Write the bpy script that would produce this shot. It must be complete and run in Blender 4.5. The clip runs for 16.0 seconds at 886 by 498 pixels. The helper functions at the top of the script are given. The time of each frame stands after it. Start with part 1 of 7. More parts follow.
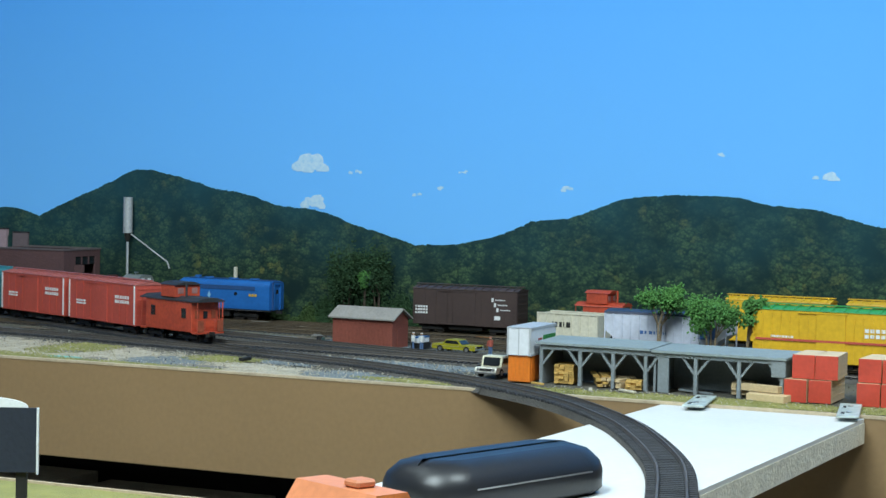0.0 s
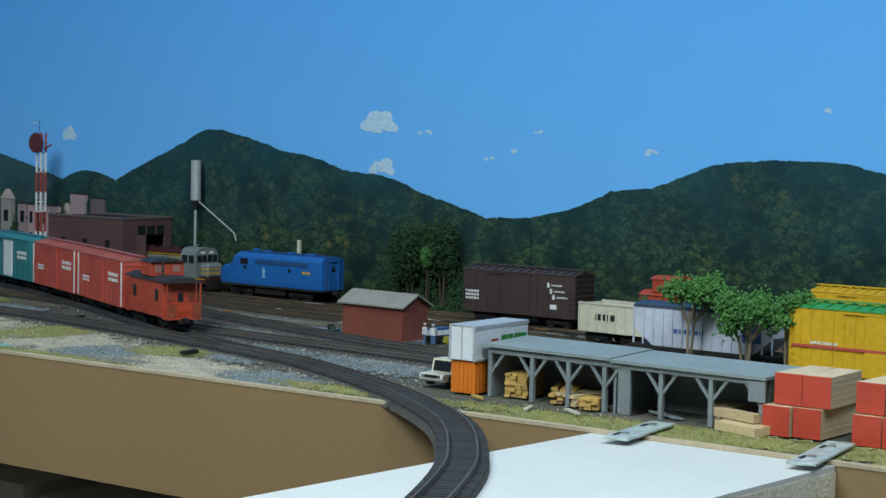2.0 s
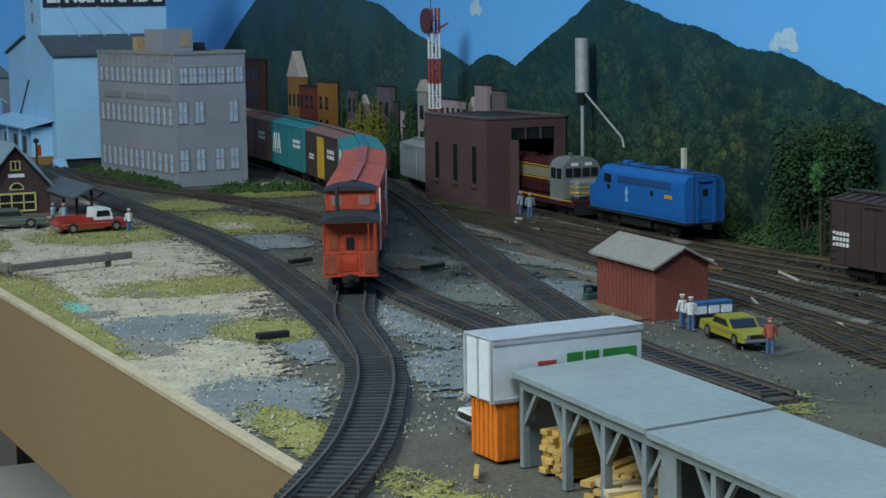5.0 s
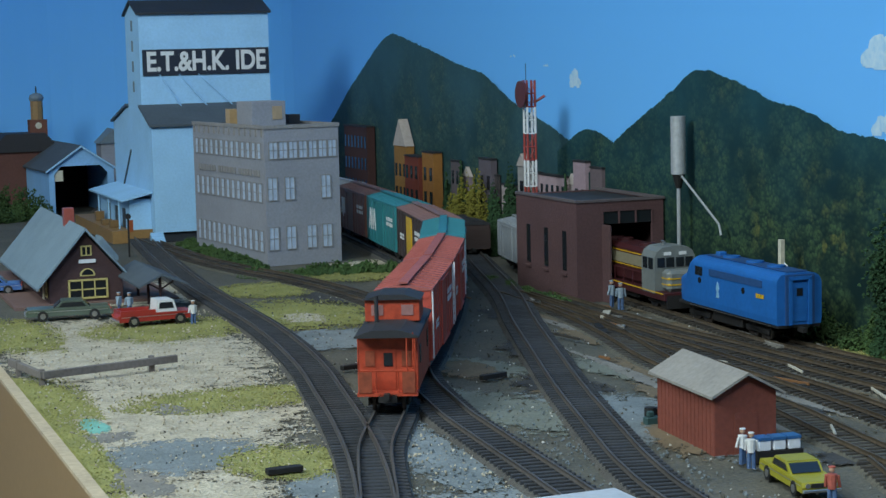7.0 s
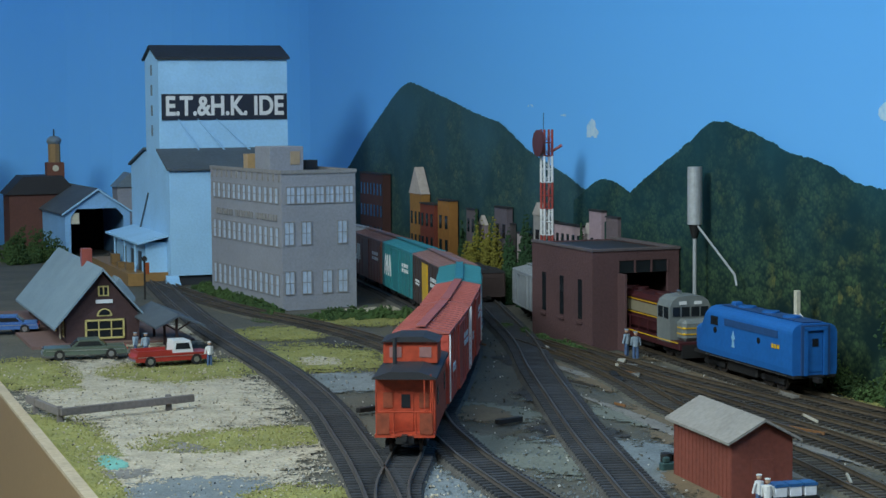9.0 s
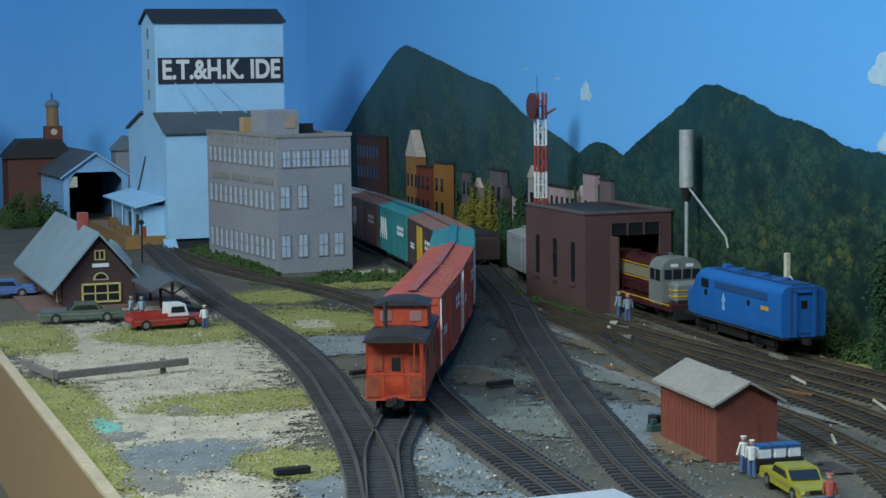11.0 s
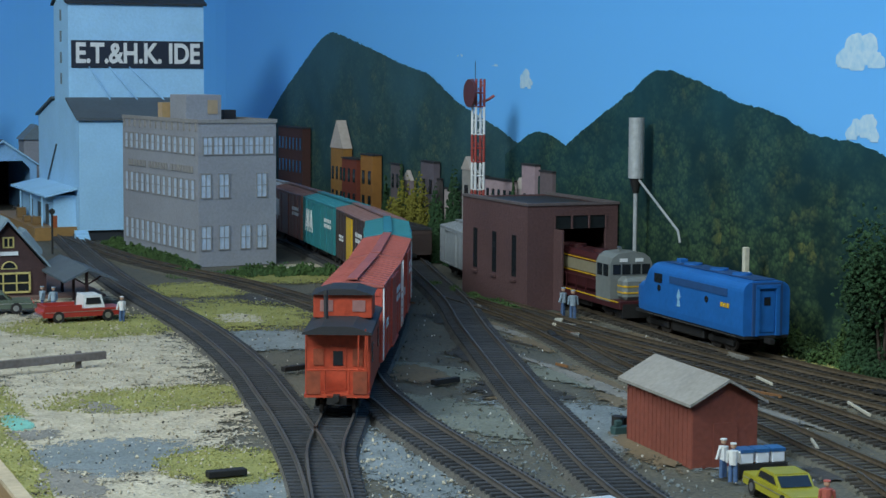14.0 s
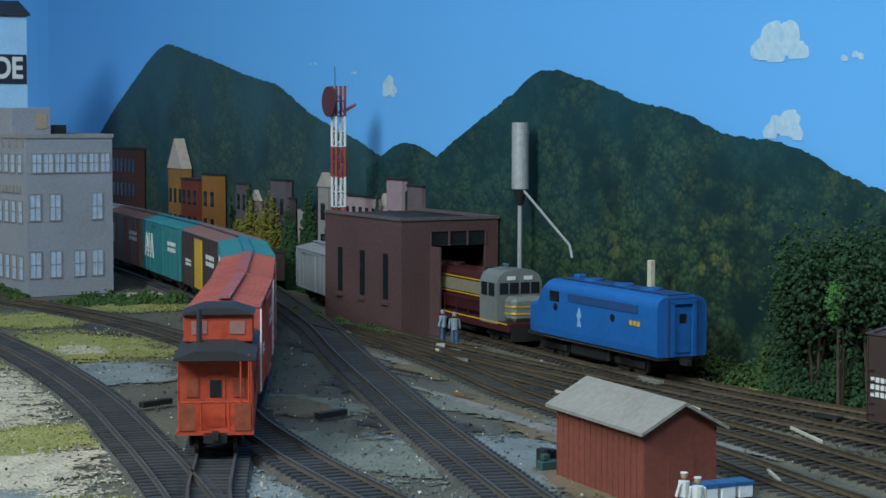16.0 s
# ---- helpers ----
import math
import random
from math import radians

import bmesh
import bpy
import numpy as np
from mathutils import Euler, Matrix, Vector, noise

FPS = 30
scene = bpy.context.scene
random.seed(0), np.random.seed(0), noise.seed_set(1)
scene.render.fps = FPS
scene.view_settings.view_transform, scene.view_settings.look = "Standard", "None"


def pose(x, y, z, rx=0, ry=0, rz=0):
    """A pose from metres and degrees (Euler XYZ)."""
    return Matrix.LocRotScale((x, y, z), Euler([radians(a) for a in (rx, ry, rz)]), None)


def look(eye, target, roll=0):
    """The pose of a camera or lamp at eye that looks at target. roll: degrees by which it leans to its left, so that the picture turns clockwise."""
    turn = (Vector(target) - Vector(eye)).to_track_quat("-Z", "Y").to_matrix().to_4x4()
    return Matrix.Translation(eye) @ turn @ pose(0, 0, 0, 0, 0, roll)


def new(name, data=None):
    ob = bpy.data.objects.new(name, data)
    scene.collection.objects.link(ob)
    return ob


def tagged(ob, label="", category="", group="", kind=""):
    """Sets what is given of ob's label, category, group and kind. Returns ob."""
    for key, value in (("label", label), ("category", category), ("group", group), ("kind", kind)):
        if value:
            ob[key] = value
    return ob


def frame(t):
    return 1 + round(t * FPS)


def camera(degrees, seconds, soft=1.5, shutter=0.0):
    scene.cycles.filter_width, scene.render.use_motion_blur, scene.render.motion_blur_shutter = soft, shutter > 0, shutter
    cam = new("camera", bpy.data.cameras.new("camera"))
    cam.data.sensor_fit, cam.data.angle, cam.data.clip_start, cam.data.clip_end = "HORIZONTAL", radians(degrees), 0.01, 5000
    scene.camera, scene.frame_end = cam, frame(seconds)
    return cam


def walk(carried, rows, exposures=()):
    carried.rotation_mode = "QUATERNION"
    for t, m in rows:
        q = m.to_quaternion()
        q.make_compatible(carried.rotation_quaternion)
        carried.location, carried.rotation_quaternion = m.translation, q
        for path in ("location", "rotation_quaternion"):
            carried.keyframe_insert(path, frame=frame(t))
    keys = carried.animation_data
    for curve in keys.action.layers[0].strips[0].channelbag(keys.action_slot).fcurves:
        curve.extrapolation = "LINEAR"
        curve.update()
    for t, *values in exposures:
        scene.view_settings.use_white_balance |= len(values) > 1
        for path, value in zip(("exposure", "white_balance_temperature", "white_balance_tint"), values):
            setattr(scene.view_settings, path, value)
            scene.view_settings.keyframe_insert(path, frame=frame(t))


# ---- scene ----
# ================= camera =================
cam = camera(27.04, 16.0)
# seconds, place, turn to the right, tilt down, roll
PATH = [
    (0.0, -1.2863, -0.0220, 0.1743, 65.70, 2.06, 1.15),
    (0.5, -1.1561, -0.1347, 0.1744, 56.08, 1.57, 2.15),
    (1.0, -1.0947, -0.2052, 0.1766, 54.64, 2.86, 1.43),
    (1.5, -0.9537, -0.2040, 0.1761, 55.55, 3.25, 2.19),
    (2.0, -0.8213, -0.1824, 0.1788, 52.89, 3.43, 1.28),
    (2.5, -0.7003, -0.1670, 0.1779, 48.64, 4.69, 0.12),
    (3.0, -0.5190, -0.1744, 0.1732, 40.44, 5.74, 1.00),
    (3.5, -0.4057, -0.1541, 0.1641, 39.42, 6.47, 0.27),
    (4.0, -0.2990, -0.0915, 0.1671, 37.26, 6.80, -0.23),
    (4.5, -0.2013, -0.0602, 0.1650, 32.64, 7.05, -0.90),
    (4.7, -0.1585, -0.0547, 0.1679, 28.94, 7.35, -0.48),
    (6.8, 0.0072, 0.0219, 0.1986, 19.79, 6.85, -1.67),
    (7.0, 0.0048, 0.0193, 0.2022, 20.17, 6.11, -1.41),
    (7.5, 0.0067, 0.0181, 0.2021, 20.70, 4.31, -0.97),
    (8.0, 0.0046, 0.0184, 0.1989, 20.68, 3.91, -0.40),
    (8.5, -0.0005, 0.0135, 0.1994, 20.56, 4.16, -0.39),
    (9.0, -0.0031, 0.0148, 0.1974, 19.91, 4.46, -0.45),
    (9.2, -0.0017, 0.0135, 0.1978, 19.57, 4.62, -0.64),
    (11.3, 0.0010, 0.0039, 0.2003, 19.89, 5.73, -0.68),
    (11.5, 0.0008, 0.0039, 0.1998, 20.01, 5.57, -0.69),
    (12.0, 0.0001, 0.0010, 0.2008, 20.25, 5.43, -0.70),
    (12.5, 0.0000, 0.0000, 0.2010, 20.40, 5.28, -0.54),
    (13.0, 0.0013, -0.0014, 0.2007, 20.56, 5.22, -0.51),
    (13.5, 0.0041, 0.0164, 0.1813, 20.65, 4.65, -0.70),
    (14.0, 0.0091, 0.0899, 0.1804, 22.75, 5.47, 0.40),
    (14.5, 0.0132, 0.1631, 0.1835, 25.88, 4.90, -0.36),
    (15.0, 0.0130, 0.1851, 0.1826, 27.38, 4.68, -0.49),
    (15.5, 0.0184, 0.1888, 0.1815, 27.83, 4.64, -0.32),
    (16.0, 0.0275, 0.2253, 0.1545, 28.56, 4.23, 0.13),
]
walk(cam, [(t, pose(x, y, z, 90 - tilt, 0, -turn) @ pose(0, 0, 0, 0, 0, roll)) for t, x, y, z, turn, tilt, roll in PATH],
     exposures=[(0.0, 0.50), (1.0, 0.45), (1.5, 0.38), (2.0, 0.10), (2.5, 0.05), (3.5, -0.05), (4.5, 0.05), (7.0, 0.38), (9.0, 0.38), (16.0, 0.42)])

# ================= light =================
world = bpy.data.worlds.new("room_air")
world.use_nodes = True
world.node_tree.nodes["Background"].inputs[0].default_value = (0.70, 0.87, 1.0, 1)
world.node_tree.nodes["Background"].inputs[1].default_value = 0.24
scene.world = world


def unseen_overhead_light(eye, target, sx, sy, watts, color):
    lamp = bpy.data.lights.new("unseen_overhead_light", "AREA")
    lamp.shape, lamp.size, lamp.size_y, lamp.energy, lamp.color = "RECTANGLE", sx, sy, watts, color
    ob = new("unseen_overhead_light", lamp)
    ob.matrix_world = look(eye, target)
    return ob


unseen_overhead_light((-1.05, 0.55, 1.25), (0.3, 0.8, 0.0), 0.5, 0.9, 27, (0.84, 1.0, 1.04))
unseen_overhead_light((-0.35, -0.30, 1.35), (0.1, 0.3, 0.0), 0.7, 0.4, 13, (0.84, 1.0, 1.04))
# weak fill light added over the yard to brighten its ground; no known fixture
unseen_overhead_light((-0.25, 1.25, 1.40), (0.2, 1.25, 0.0), 0.3, 0.6, 3.2, (0.84, 1.0, 1.04))

# ================= materials =================


def mat(name, color, rough=0.6, metal=0.0, var=0.18, grain=300.0, blotch=22.0, bump=0.15, second=None, per_piece=0.0):
    """A painted or natural surface: base colour with blotches and grain, and a fine relief."""
    m = bpy.data.materials.new(name)
    m.use_nodes = True
    nt = m.node_tree
    b = nt.nodes["Principled BSDF"]
    geo = nt.nodes.new("ShaderNodeNewGeometry")
    n1, n2 = nt.nodes.new("ShaderNodeTexNoise"), nt.nodes.new("ShaderNodeTexNoise")
    n1.inputs["Scale"].default_value, n2.inputs["Scale"].default_value = blotch, grain
    n1.inputs["Detail"].default_value, n2.inputs["Detail"].default_value = 4, 3
    for n in (n1, n2):
        nt.links.new(geo.outputs["Position"], n.inputs["Vector"])
    add = nt.nodes.new("ShaderNodeMath")
    add.operation = "ADD"
    nt.links.new(n1.outputs["Fac"], add.inputs[0])
    nt.links.new(n2.outputs["Fac"], add.inputs[1])
    last = add.outputs[0]
    if per_piece:
        info = nt.nodes.new("ShaderNodeObjectInfo")
        mul = nt.nodes.new("ShaderNodeMath")
        mul.operation = "MULTIPLY_ADD"
        nt.links.new(info.outputs["Random"], mul.inputs[0])
        mul.inputs[1].default_value = per_piece
        nt.links.new(last, mul.inputs[2])
        last = mul.outputs[0]
    ramp = nt.nodes.new("ShaderNodeMapRange")
    ramp.inputs["From Min"].default_value, ramp.inputs["From Max"].default_value = 0.6, 1.4 + per_piece
    nt.links.new(last, ramp.inputs["Value"])
    mix = nt.nodes.new("ShaderNodeMix")
    mix.data_type = "RGBA"
    dark = second or tuple(c * (1 - 2 * var) for c in color)
    light = color if second else tuple(min(1, c * (1 + var)) for c in color)
    mix.inputs[6].default_value, mix.inputs[7].default_value = (*dark, 1), (*light, 1)
    nt.links.new(ramp.outputs[0], mix.inputs[0])
    nt.links.new(mix.outputs[2], b.inputs["Base Color"])
    b.inputs["Roughness"].default_value, b.inputs["Metallic"].default_value = rough, metal
    if bump:
        bp = nt.nodes.new("ShaderNodeBump")
        bp.inputs["Strength"].default_value, bp.inputs["Distance"].default_value = bump, 0.002
        nt.links.new(n2.outputs["Fac"], bp.inputs["Height"])
        nt.links.new(bp.outputs[0], b.inputs["Normal"])
    return m


def gradient_mat(name, low, high, z0, z1, rough=0.7, speck=0.0):
    """A printed or painted sheet whose colour runs from low to high up the wall."""
    m = mat(name, high, rough, var=0.0, bump=0.0)
    nt = m.node_tree
    b = nt.nodes["Principled BSDF"]
    geo = nt.nodes.new("ShaderNodeNewGeometry")
    sep = nt.nodes.new("ShaderNodeSeparateXYZ")
    nt.links.new(geo.outputs["Position"], sep.inputs[0])
    mr = nt.nodes.new("ShaderNodeMapRange")
    mr.inputs["From Min"].default_value, mr.inputs["From Max"].default_value = z0, z1
    nt.links.new(sep.outputs["Z"], mr.inputs["Value"])
    mix = nt.nodes.new("ShaderNodeMix")
    mix.data_type = "RGBA"
    mix.inputs[6].default_value, mix.inputs[7].default_value = (*low, 1), (*high, 1)
    nt.links.new(mr.outputs[0], mix.inputs[0])
    nt.links.new(mix.outputs[2], b.inputs["Base Color"])
    return m

SKY = gradient_mat("sky_paint", (0.15, 0.47, 0.92), (0.070, 0.32, 0.78), 0.05, 0.42, 0.75)


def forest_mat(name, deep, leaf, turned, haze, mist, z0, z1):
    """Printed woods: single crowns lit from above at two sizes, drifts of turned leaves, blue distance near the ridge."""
    m = bpy.data.materials.new(name)
    m.use_nodes = True
    nt = m.node_tree
    b = nt.nodes["Principled BSDF"]
    geo = nt.nodes.new("ShaderNodeNewGeometry")
    pos = geo.outputs["Position"]

    def tex(kind, scale, detail=4):
        n = nt.nodes.new(kind)
        n.inputs["Scale"].default_value = scale
        if kind.endswith("Noise"):
            n.inputs["Detail"].default_value = detail
        nt.links.new(pos, n.inputs["Vector"])
        return n

    def ramp(src, lo, hi, to=1.0):
        r = nt.nodes.new("ShaderNodeMapRange")
        r.inputs["From Min"].default_value, r.inputs["From Max"].default_value, r.inputs["To Max"].default_value = lo, hi, to
        nt.links.new(src, r.inputs["Value"])
        return r.outputs[0]

    def blend(fac, a, c):
        x = nt.nodes.new("ShaderNodeMix")
        x.data_type = "RGBA"
        nt.links.new(fac, x.inputs[0])
        for k, v in ((6, a), (7, c)):
            if isinstance(v, tuple):
                x.inputs[k].default_value = (*v, 1)
            else:
                nt.links.new(v, x.inputs[k])
        return x.outputs[2]

    def calc(op, p, q):
        x = nt.nodes.new("ShaderNodeMath")
        x.operation = op
        for k, v in ((0, p), (1, q)):
            if isinstance(v, float):
                x.inputs[k].default_value = v
            else:
                nt.links.new(v, x.inputs[k])
        return x.outputs[0]

    def z_of(vec):
        sep = nt.nodes.new("ShaderNodeSeparateXYZ")
        nt.links.new(vec, sep.inputs[0])
        return sep.outputs["Z"]

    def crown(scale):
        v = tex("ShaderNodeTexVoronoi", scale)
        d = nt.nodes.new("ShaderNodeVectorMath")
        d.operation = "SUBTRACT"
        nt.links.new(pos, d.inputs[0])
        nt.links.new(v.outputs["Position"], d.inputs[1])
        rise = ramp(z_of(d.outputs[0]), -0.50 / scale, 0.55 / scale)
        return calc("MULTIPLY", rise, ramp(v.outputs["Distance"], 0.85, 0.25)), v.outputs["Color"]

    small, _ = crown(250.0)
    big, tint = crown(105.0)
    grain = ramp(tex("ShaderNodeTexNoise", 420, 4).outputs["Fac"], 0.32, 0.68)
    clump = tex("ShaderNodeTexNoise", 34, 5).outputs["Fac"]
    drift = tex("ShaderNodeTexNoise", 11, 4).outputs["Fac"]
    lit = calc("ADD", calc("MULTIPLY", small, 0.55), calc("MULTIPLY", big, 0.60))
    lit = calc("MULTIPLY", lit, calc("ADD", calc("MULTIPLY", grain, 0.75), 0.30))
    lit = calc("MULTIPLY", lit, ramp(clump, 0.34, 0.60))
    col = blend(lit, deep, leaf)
    sepc = nt.nodes.new("ShaderNodeSeparateColor")
    nt.links.new(tint, sepc.inputs[0])
    autumn = calc("MULTIPLY", ramp(sepc.outputs[0], 0.62, 1.0), ramp(drift, 0.46, 0.64))
    col = blend(calc("MULTIPLY", autumn, ramp(lit, 0.02, 0.40)), col, turned)
    col = blend(calc("MULTIPLY", ramp(drift, 0.62, 0.36, 0.8), ramp(z_of(pos), 0.05, 0.16)), col, haze)
    col = blend(ramp(z_of(pos), z0, z1, 0.50), col, mist)
    nt.links.new(col, b.inputs["Base Color"])
    b.inputs["Roughness"].default_value = 0.8
    b.inputs["Specular IOR Level"].default_value = 0.2
    return m


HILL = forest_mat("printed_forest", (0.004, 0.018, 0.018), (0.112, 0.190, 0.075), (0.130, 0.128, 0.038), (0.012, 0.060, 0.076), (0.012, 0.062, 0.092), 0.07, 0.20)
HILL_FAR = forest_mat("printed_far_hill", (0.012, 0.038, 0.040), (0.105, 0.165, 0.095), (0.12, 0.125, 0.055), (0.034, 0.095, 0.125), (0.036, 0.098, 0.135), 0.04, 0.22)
CLOUD = mat("cloud_paint", (0.55, 0.67, 0.76), 0.8, grain=260, blotch=110, bump=0.0, second=(0.26, 0.49, 0.73))
FASCIA = mat("fascia_board", (0.275, 0.176, 0.086), 0.5, var=0.06, blotch=6, grain=200, bump=0.05)
EDGE = mat("fascia_top_edge", (0.50, 0.40, 0.27), 0.7, var=0.15, grain=250)
# near-black that stands for deep shade, not for a fabric
BLACK = mat("shade_black", (0.004, 0.004, 0.005), 0.9, var=0.1)
BALLAST = mat("ballast", (0.120, 0.112, 0.100), 0.9, var=0.3, grain=700, blotch=40, bump=0.7, second=(0.045, 0.042, 0.040))
TIE = mat("tie", (0.040, 0.042, 0.048), 0.85, var=0.3, grain=700, per_piece=0.5)
TIE_BROWN = mat("weathered_tie", (0.045, 0.038, 0.031), 0.85, var=0.3, grain=700, per_piece=0.8)
RAIL = mat("rail_steel", (0.105, 0.092, 0.082), 0.55, 0.3, var=0.2, grain=400)
RAIL_RUST = mat("rusty_rail", (0.120, 0.090, 0.060), 0.5, 0.4, var=0.3, grain=400)
PLATFORM = mat("white_board_top", (0.66, 0.66, 0.64), 0.5, var=0.03, grain=200, bump=0.05)
CHIP = mat("particle_board_edge", (0.76, 0.71, 0.58), 0.85, var=0.14, grain=350, blotch=90, bump=0.6)
WALLPAINT = mat("room_paint", (0.62, 0.58, 0.52), 0.8, var=0.05, blotch=3, grain=60)


def link(name, mesh, parent=None, m=None):
    ob = new(name, mesh)
    if parent is not None:
        ob.parent = parent
    if m is not None:
        ob.matrix_basis = m
    return ob


def part(name, bm, material, parent, label="", m=None):
    """Links a bmesh as one mesh object under a thing or part."""
    me = bpy.data.meshes.new(name)
    bm.normal_update()
    bm.to_mesh(me)
    bm.free()
    me.materials.append(material)
    ob = link(name, me, parent, m)
    if label:
        ob["label"] = label
    return ob


def thing(name, label, category, m=None, group="", kind=""):
    """An empty at the base of a thing, to parent its parts."""
    ob = new(name)
    ob.empty_display_size = 0.01
    if m is not None:
        ob.matrix_basis = m
    return tagged(ob, label, category, group, kind)


def solid(name, bm, material, label="", category="", group="", kind="", m=None):
    ob = part(name, bm, material, None, "", m)
    return tagged(ob, label, category, group, kind)


def box(bm, x0, x1, y0, y1, z0, z1, bevel=0.0):
    r = bmesh.ops.create_cube(bm, size=1.0)
    vs = r["verts"]
    for v in vs:
        v.co = Vector(((x0 + x1) / 2 + v.co.x * (x1 - x0), (y0 + y1) / 2 + v.co.y * (y1 - y0), (z0 + z1) / 2 + v.co.z * (z1 - z0)))
    if bevel:
        es = list({e for v in vs for e in v.link_edges})
        bmesh.ops.bevel(bm, geom=es, offset=bevel, segments=1, affect="EDGES")
    return bm


def boxes(*dims, bevel=0.0):
    bm = bmesh.new()
    for d in dims:
        box(bm, *d, bevel=bevel)
    return bm


def prism(bm, outline, axis, a, b):
    """Pushes an outline (pairs) along an axis from a to b. x: pairs are y, z; y: pairs are x, z; z: pairs are x, y."""
    def at(p, k):
        return {"x": (k, p[0], p[1]), "y": (p[0], k, p[1]), "z": (p[0], p[1], k)}[axis]
    va = [bm.verts.new(at(p, a)) for p in outline]
    vb = [bm.verts.new(at(p, b)) for p in outline]
    n = len(outline)
    fs = [bm.faces.new(va), bm.faces.new(list(reversed(vb)))]
    for i in range(n):
        fs.append(bm.faces.new((va[i], vb[i], vb[(i + 1) % n], va[(i + 1) % n])))
    bmesh.ops.recalc_face_normals(bm, faces=fs)
    return bm


def prisms(outline, axis, a, b):
    return prism(bmesh.new(), outline, axis, a, b)


def rod(bm, p, q, r, seg=8, r2=None):
    p, q = Vector(p), Vector(q)
    d = q - p
    res = bmesh.ops.create_cone(bm, cap_ends=True, segments=seg, radius1=r, radius2=r if r2 is None else r2, depth=d.length)
    m = Matrix.Translation((p + q) / 2) @ d.to_track_quat("Z", "Y").to_matrix().to_4x4()
    bmesh.ops.transform(bm, matrix=m, verts=res["verts"])
    return bm


def rods(*items, seg=8):
    bm = bmesh.new()
    for it in items:
        rod(bm, *it, seg=seg)
    return bm


def ball(bm, c, r, sub=2, squash=(1, 1, 1)):
    res = bmesh.ops.create_icosphere(bm, subdivisions=sub, radius=1.0)
    for v in res["verts"]:
        v.co = Vector((c[0] + v.co.x * r * squash[0], c[1] + v.co.y * r * squash[1], c[2] + v.co.z * r * squash[2]))
    return bm


def lettering(name, text, size, material, parent, m, label="", fat=0.0):
    """Built-in font, extruded a little, as a mesh."""
    cu = bpy.data.curves.new(name, "FONT")
    cu.body, cu.size, cu.extrude, cu.offset, cu.align_x, cu.align_y = text, size, 0.0001, fat, "CENTER", "CENTER"
    tmp = bpy.data.objects.new(name, cu)
    scene.collection.objects.link(tmp)
    me = bpy.data.meshes.new_from_object(tmp.evaluated_get(bpy.context.evaluated_depsgraph_get()))
    bpy.data.objects.remove(tmp)
    me.materials.clear()
    me.materials.append(material)
    ob = link(name, me, parent, m)
    if label:
        ob["label"] = label
    return ob


# ================= structure =================
SHELF_X, WALL_X, END_Y = 0.143, 0.692, 2.75
COVE = 0.32


def backdrop_outline():
    """The line of the backdrop on the floor plan: along the long wall, round the coved corner, along the end wall."""
    pts = [(WALL_X, -0.9 + i * 0.05) for i in range(int((END_Y - COVE + 0.9) / 0.05) + 1)]
    pts += [(WALL_X - COVE + COVE * math.cos(a * math.pi / 32), END_Y - COVE + COVE * math.sin(a * math.pi / 32)) for a in range(1, 17)]
    pts += [(WALL_X - COVE - 0.1 * i, END_Y) for i in range(1, 14)]
    return pts


bm = bmesh.new()
prev = None
for px, py in backdrop_outline():
    col = [bm.verts.new((px, py, z)) for z in (-0.12, 0.9)]
    far = [bm.verts.new((px + 0.012, py + (0.012 if py > END_Y - COVE else 0), z)) for z in (-0.12, 0.9)]
    if prev:
        bm.faces.new((prev[0][0], col[0], col[1], prev[0][1]))
        bm.faces.new((prev[1][1], far[1], far[0], prev[1][0]))
        bm.faces.new((prev[0][1], col[1], far[1], prev[1][1]))
    prev = (col, far)
solid("backdrop_sky", bm, SKY, "sky-blue painted backdrop board with a coved corner", "backdrop", kind="structure")

RIDGE = [(2.34, 0.09), (2.268, 0.127), (2.205, 0.160), (2.145, 0.187), (2.10, 0.207), (2.058, 0.222), (2.028, 0.2245), (1.967, 0.214), (1.89, 0.201), (1.832, 0.190), (1.75, 0.1785),
         (1.688, 0.155), (1.640, 0.143), (1.58, 0.130), (1.54, 0.117), (1.50, 0.10)]
RIDGE_S = [(1.57, 0.108), (1.541, 0.121), (1.518, 0.1295), (1.498, 0.132), (1.469, 0.1275), (1.447, 0.120), (1.42, 0.10)]
RIDGE_M = [(1.50, 0.09), (1.439, 0.125), (1.372, 0.153), (1.325, 0.171), (1.306, 0.183), (1.268, 0.1835), (1.246, 0.177), (1.22, 0.172), (1.172, 0.159), (1.137, 0.1565), (1.092, 0.142),
           (1.057, 0.1405), (1.02, 0.1345), (0.995, 0.125), (0.974, 0.119), (0.908, 0.101), (0.85, 0.09)]
RIDGE_R = [(0.99, 0.06), (0.909, 0.100), (0.856, 0.1015), (0.81, 0.111), (0.782, 0.120), (0.760, 0.132), (0.71, 0.1365), (0.646, 0.161), (0.588, 0.166), (0.516, 0.165), (0.485, 0.157), (0.427, 0.153),
           (0.36, 0.135), (0.22, 0.150), (0.0, 0.13), (-0.3, 0.15), (-0.8, 0.12)]


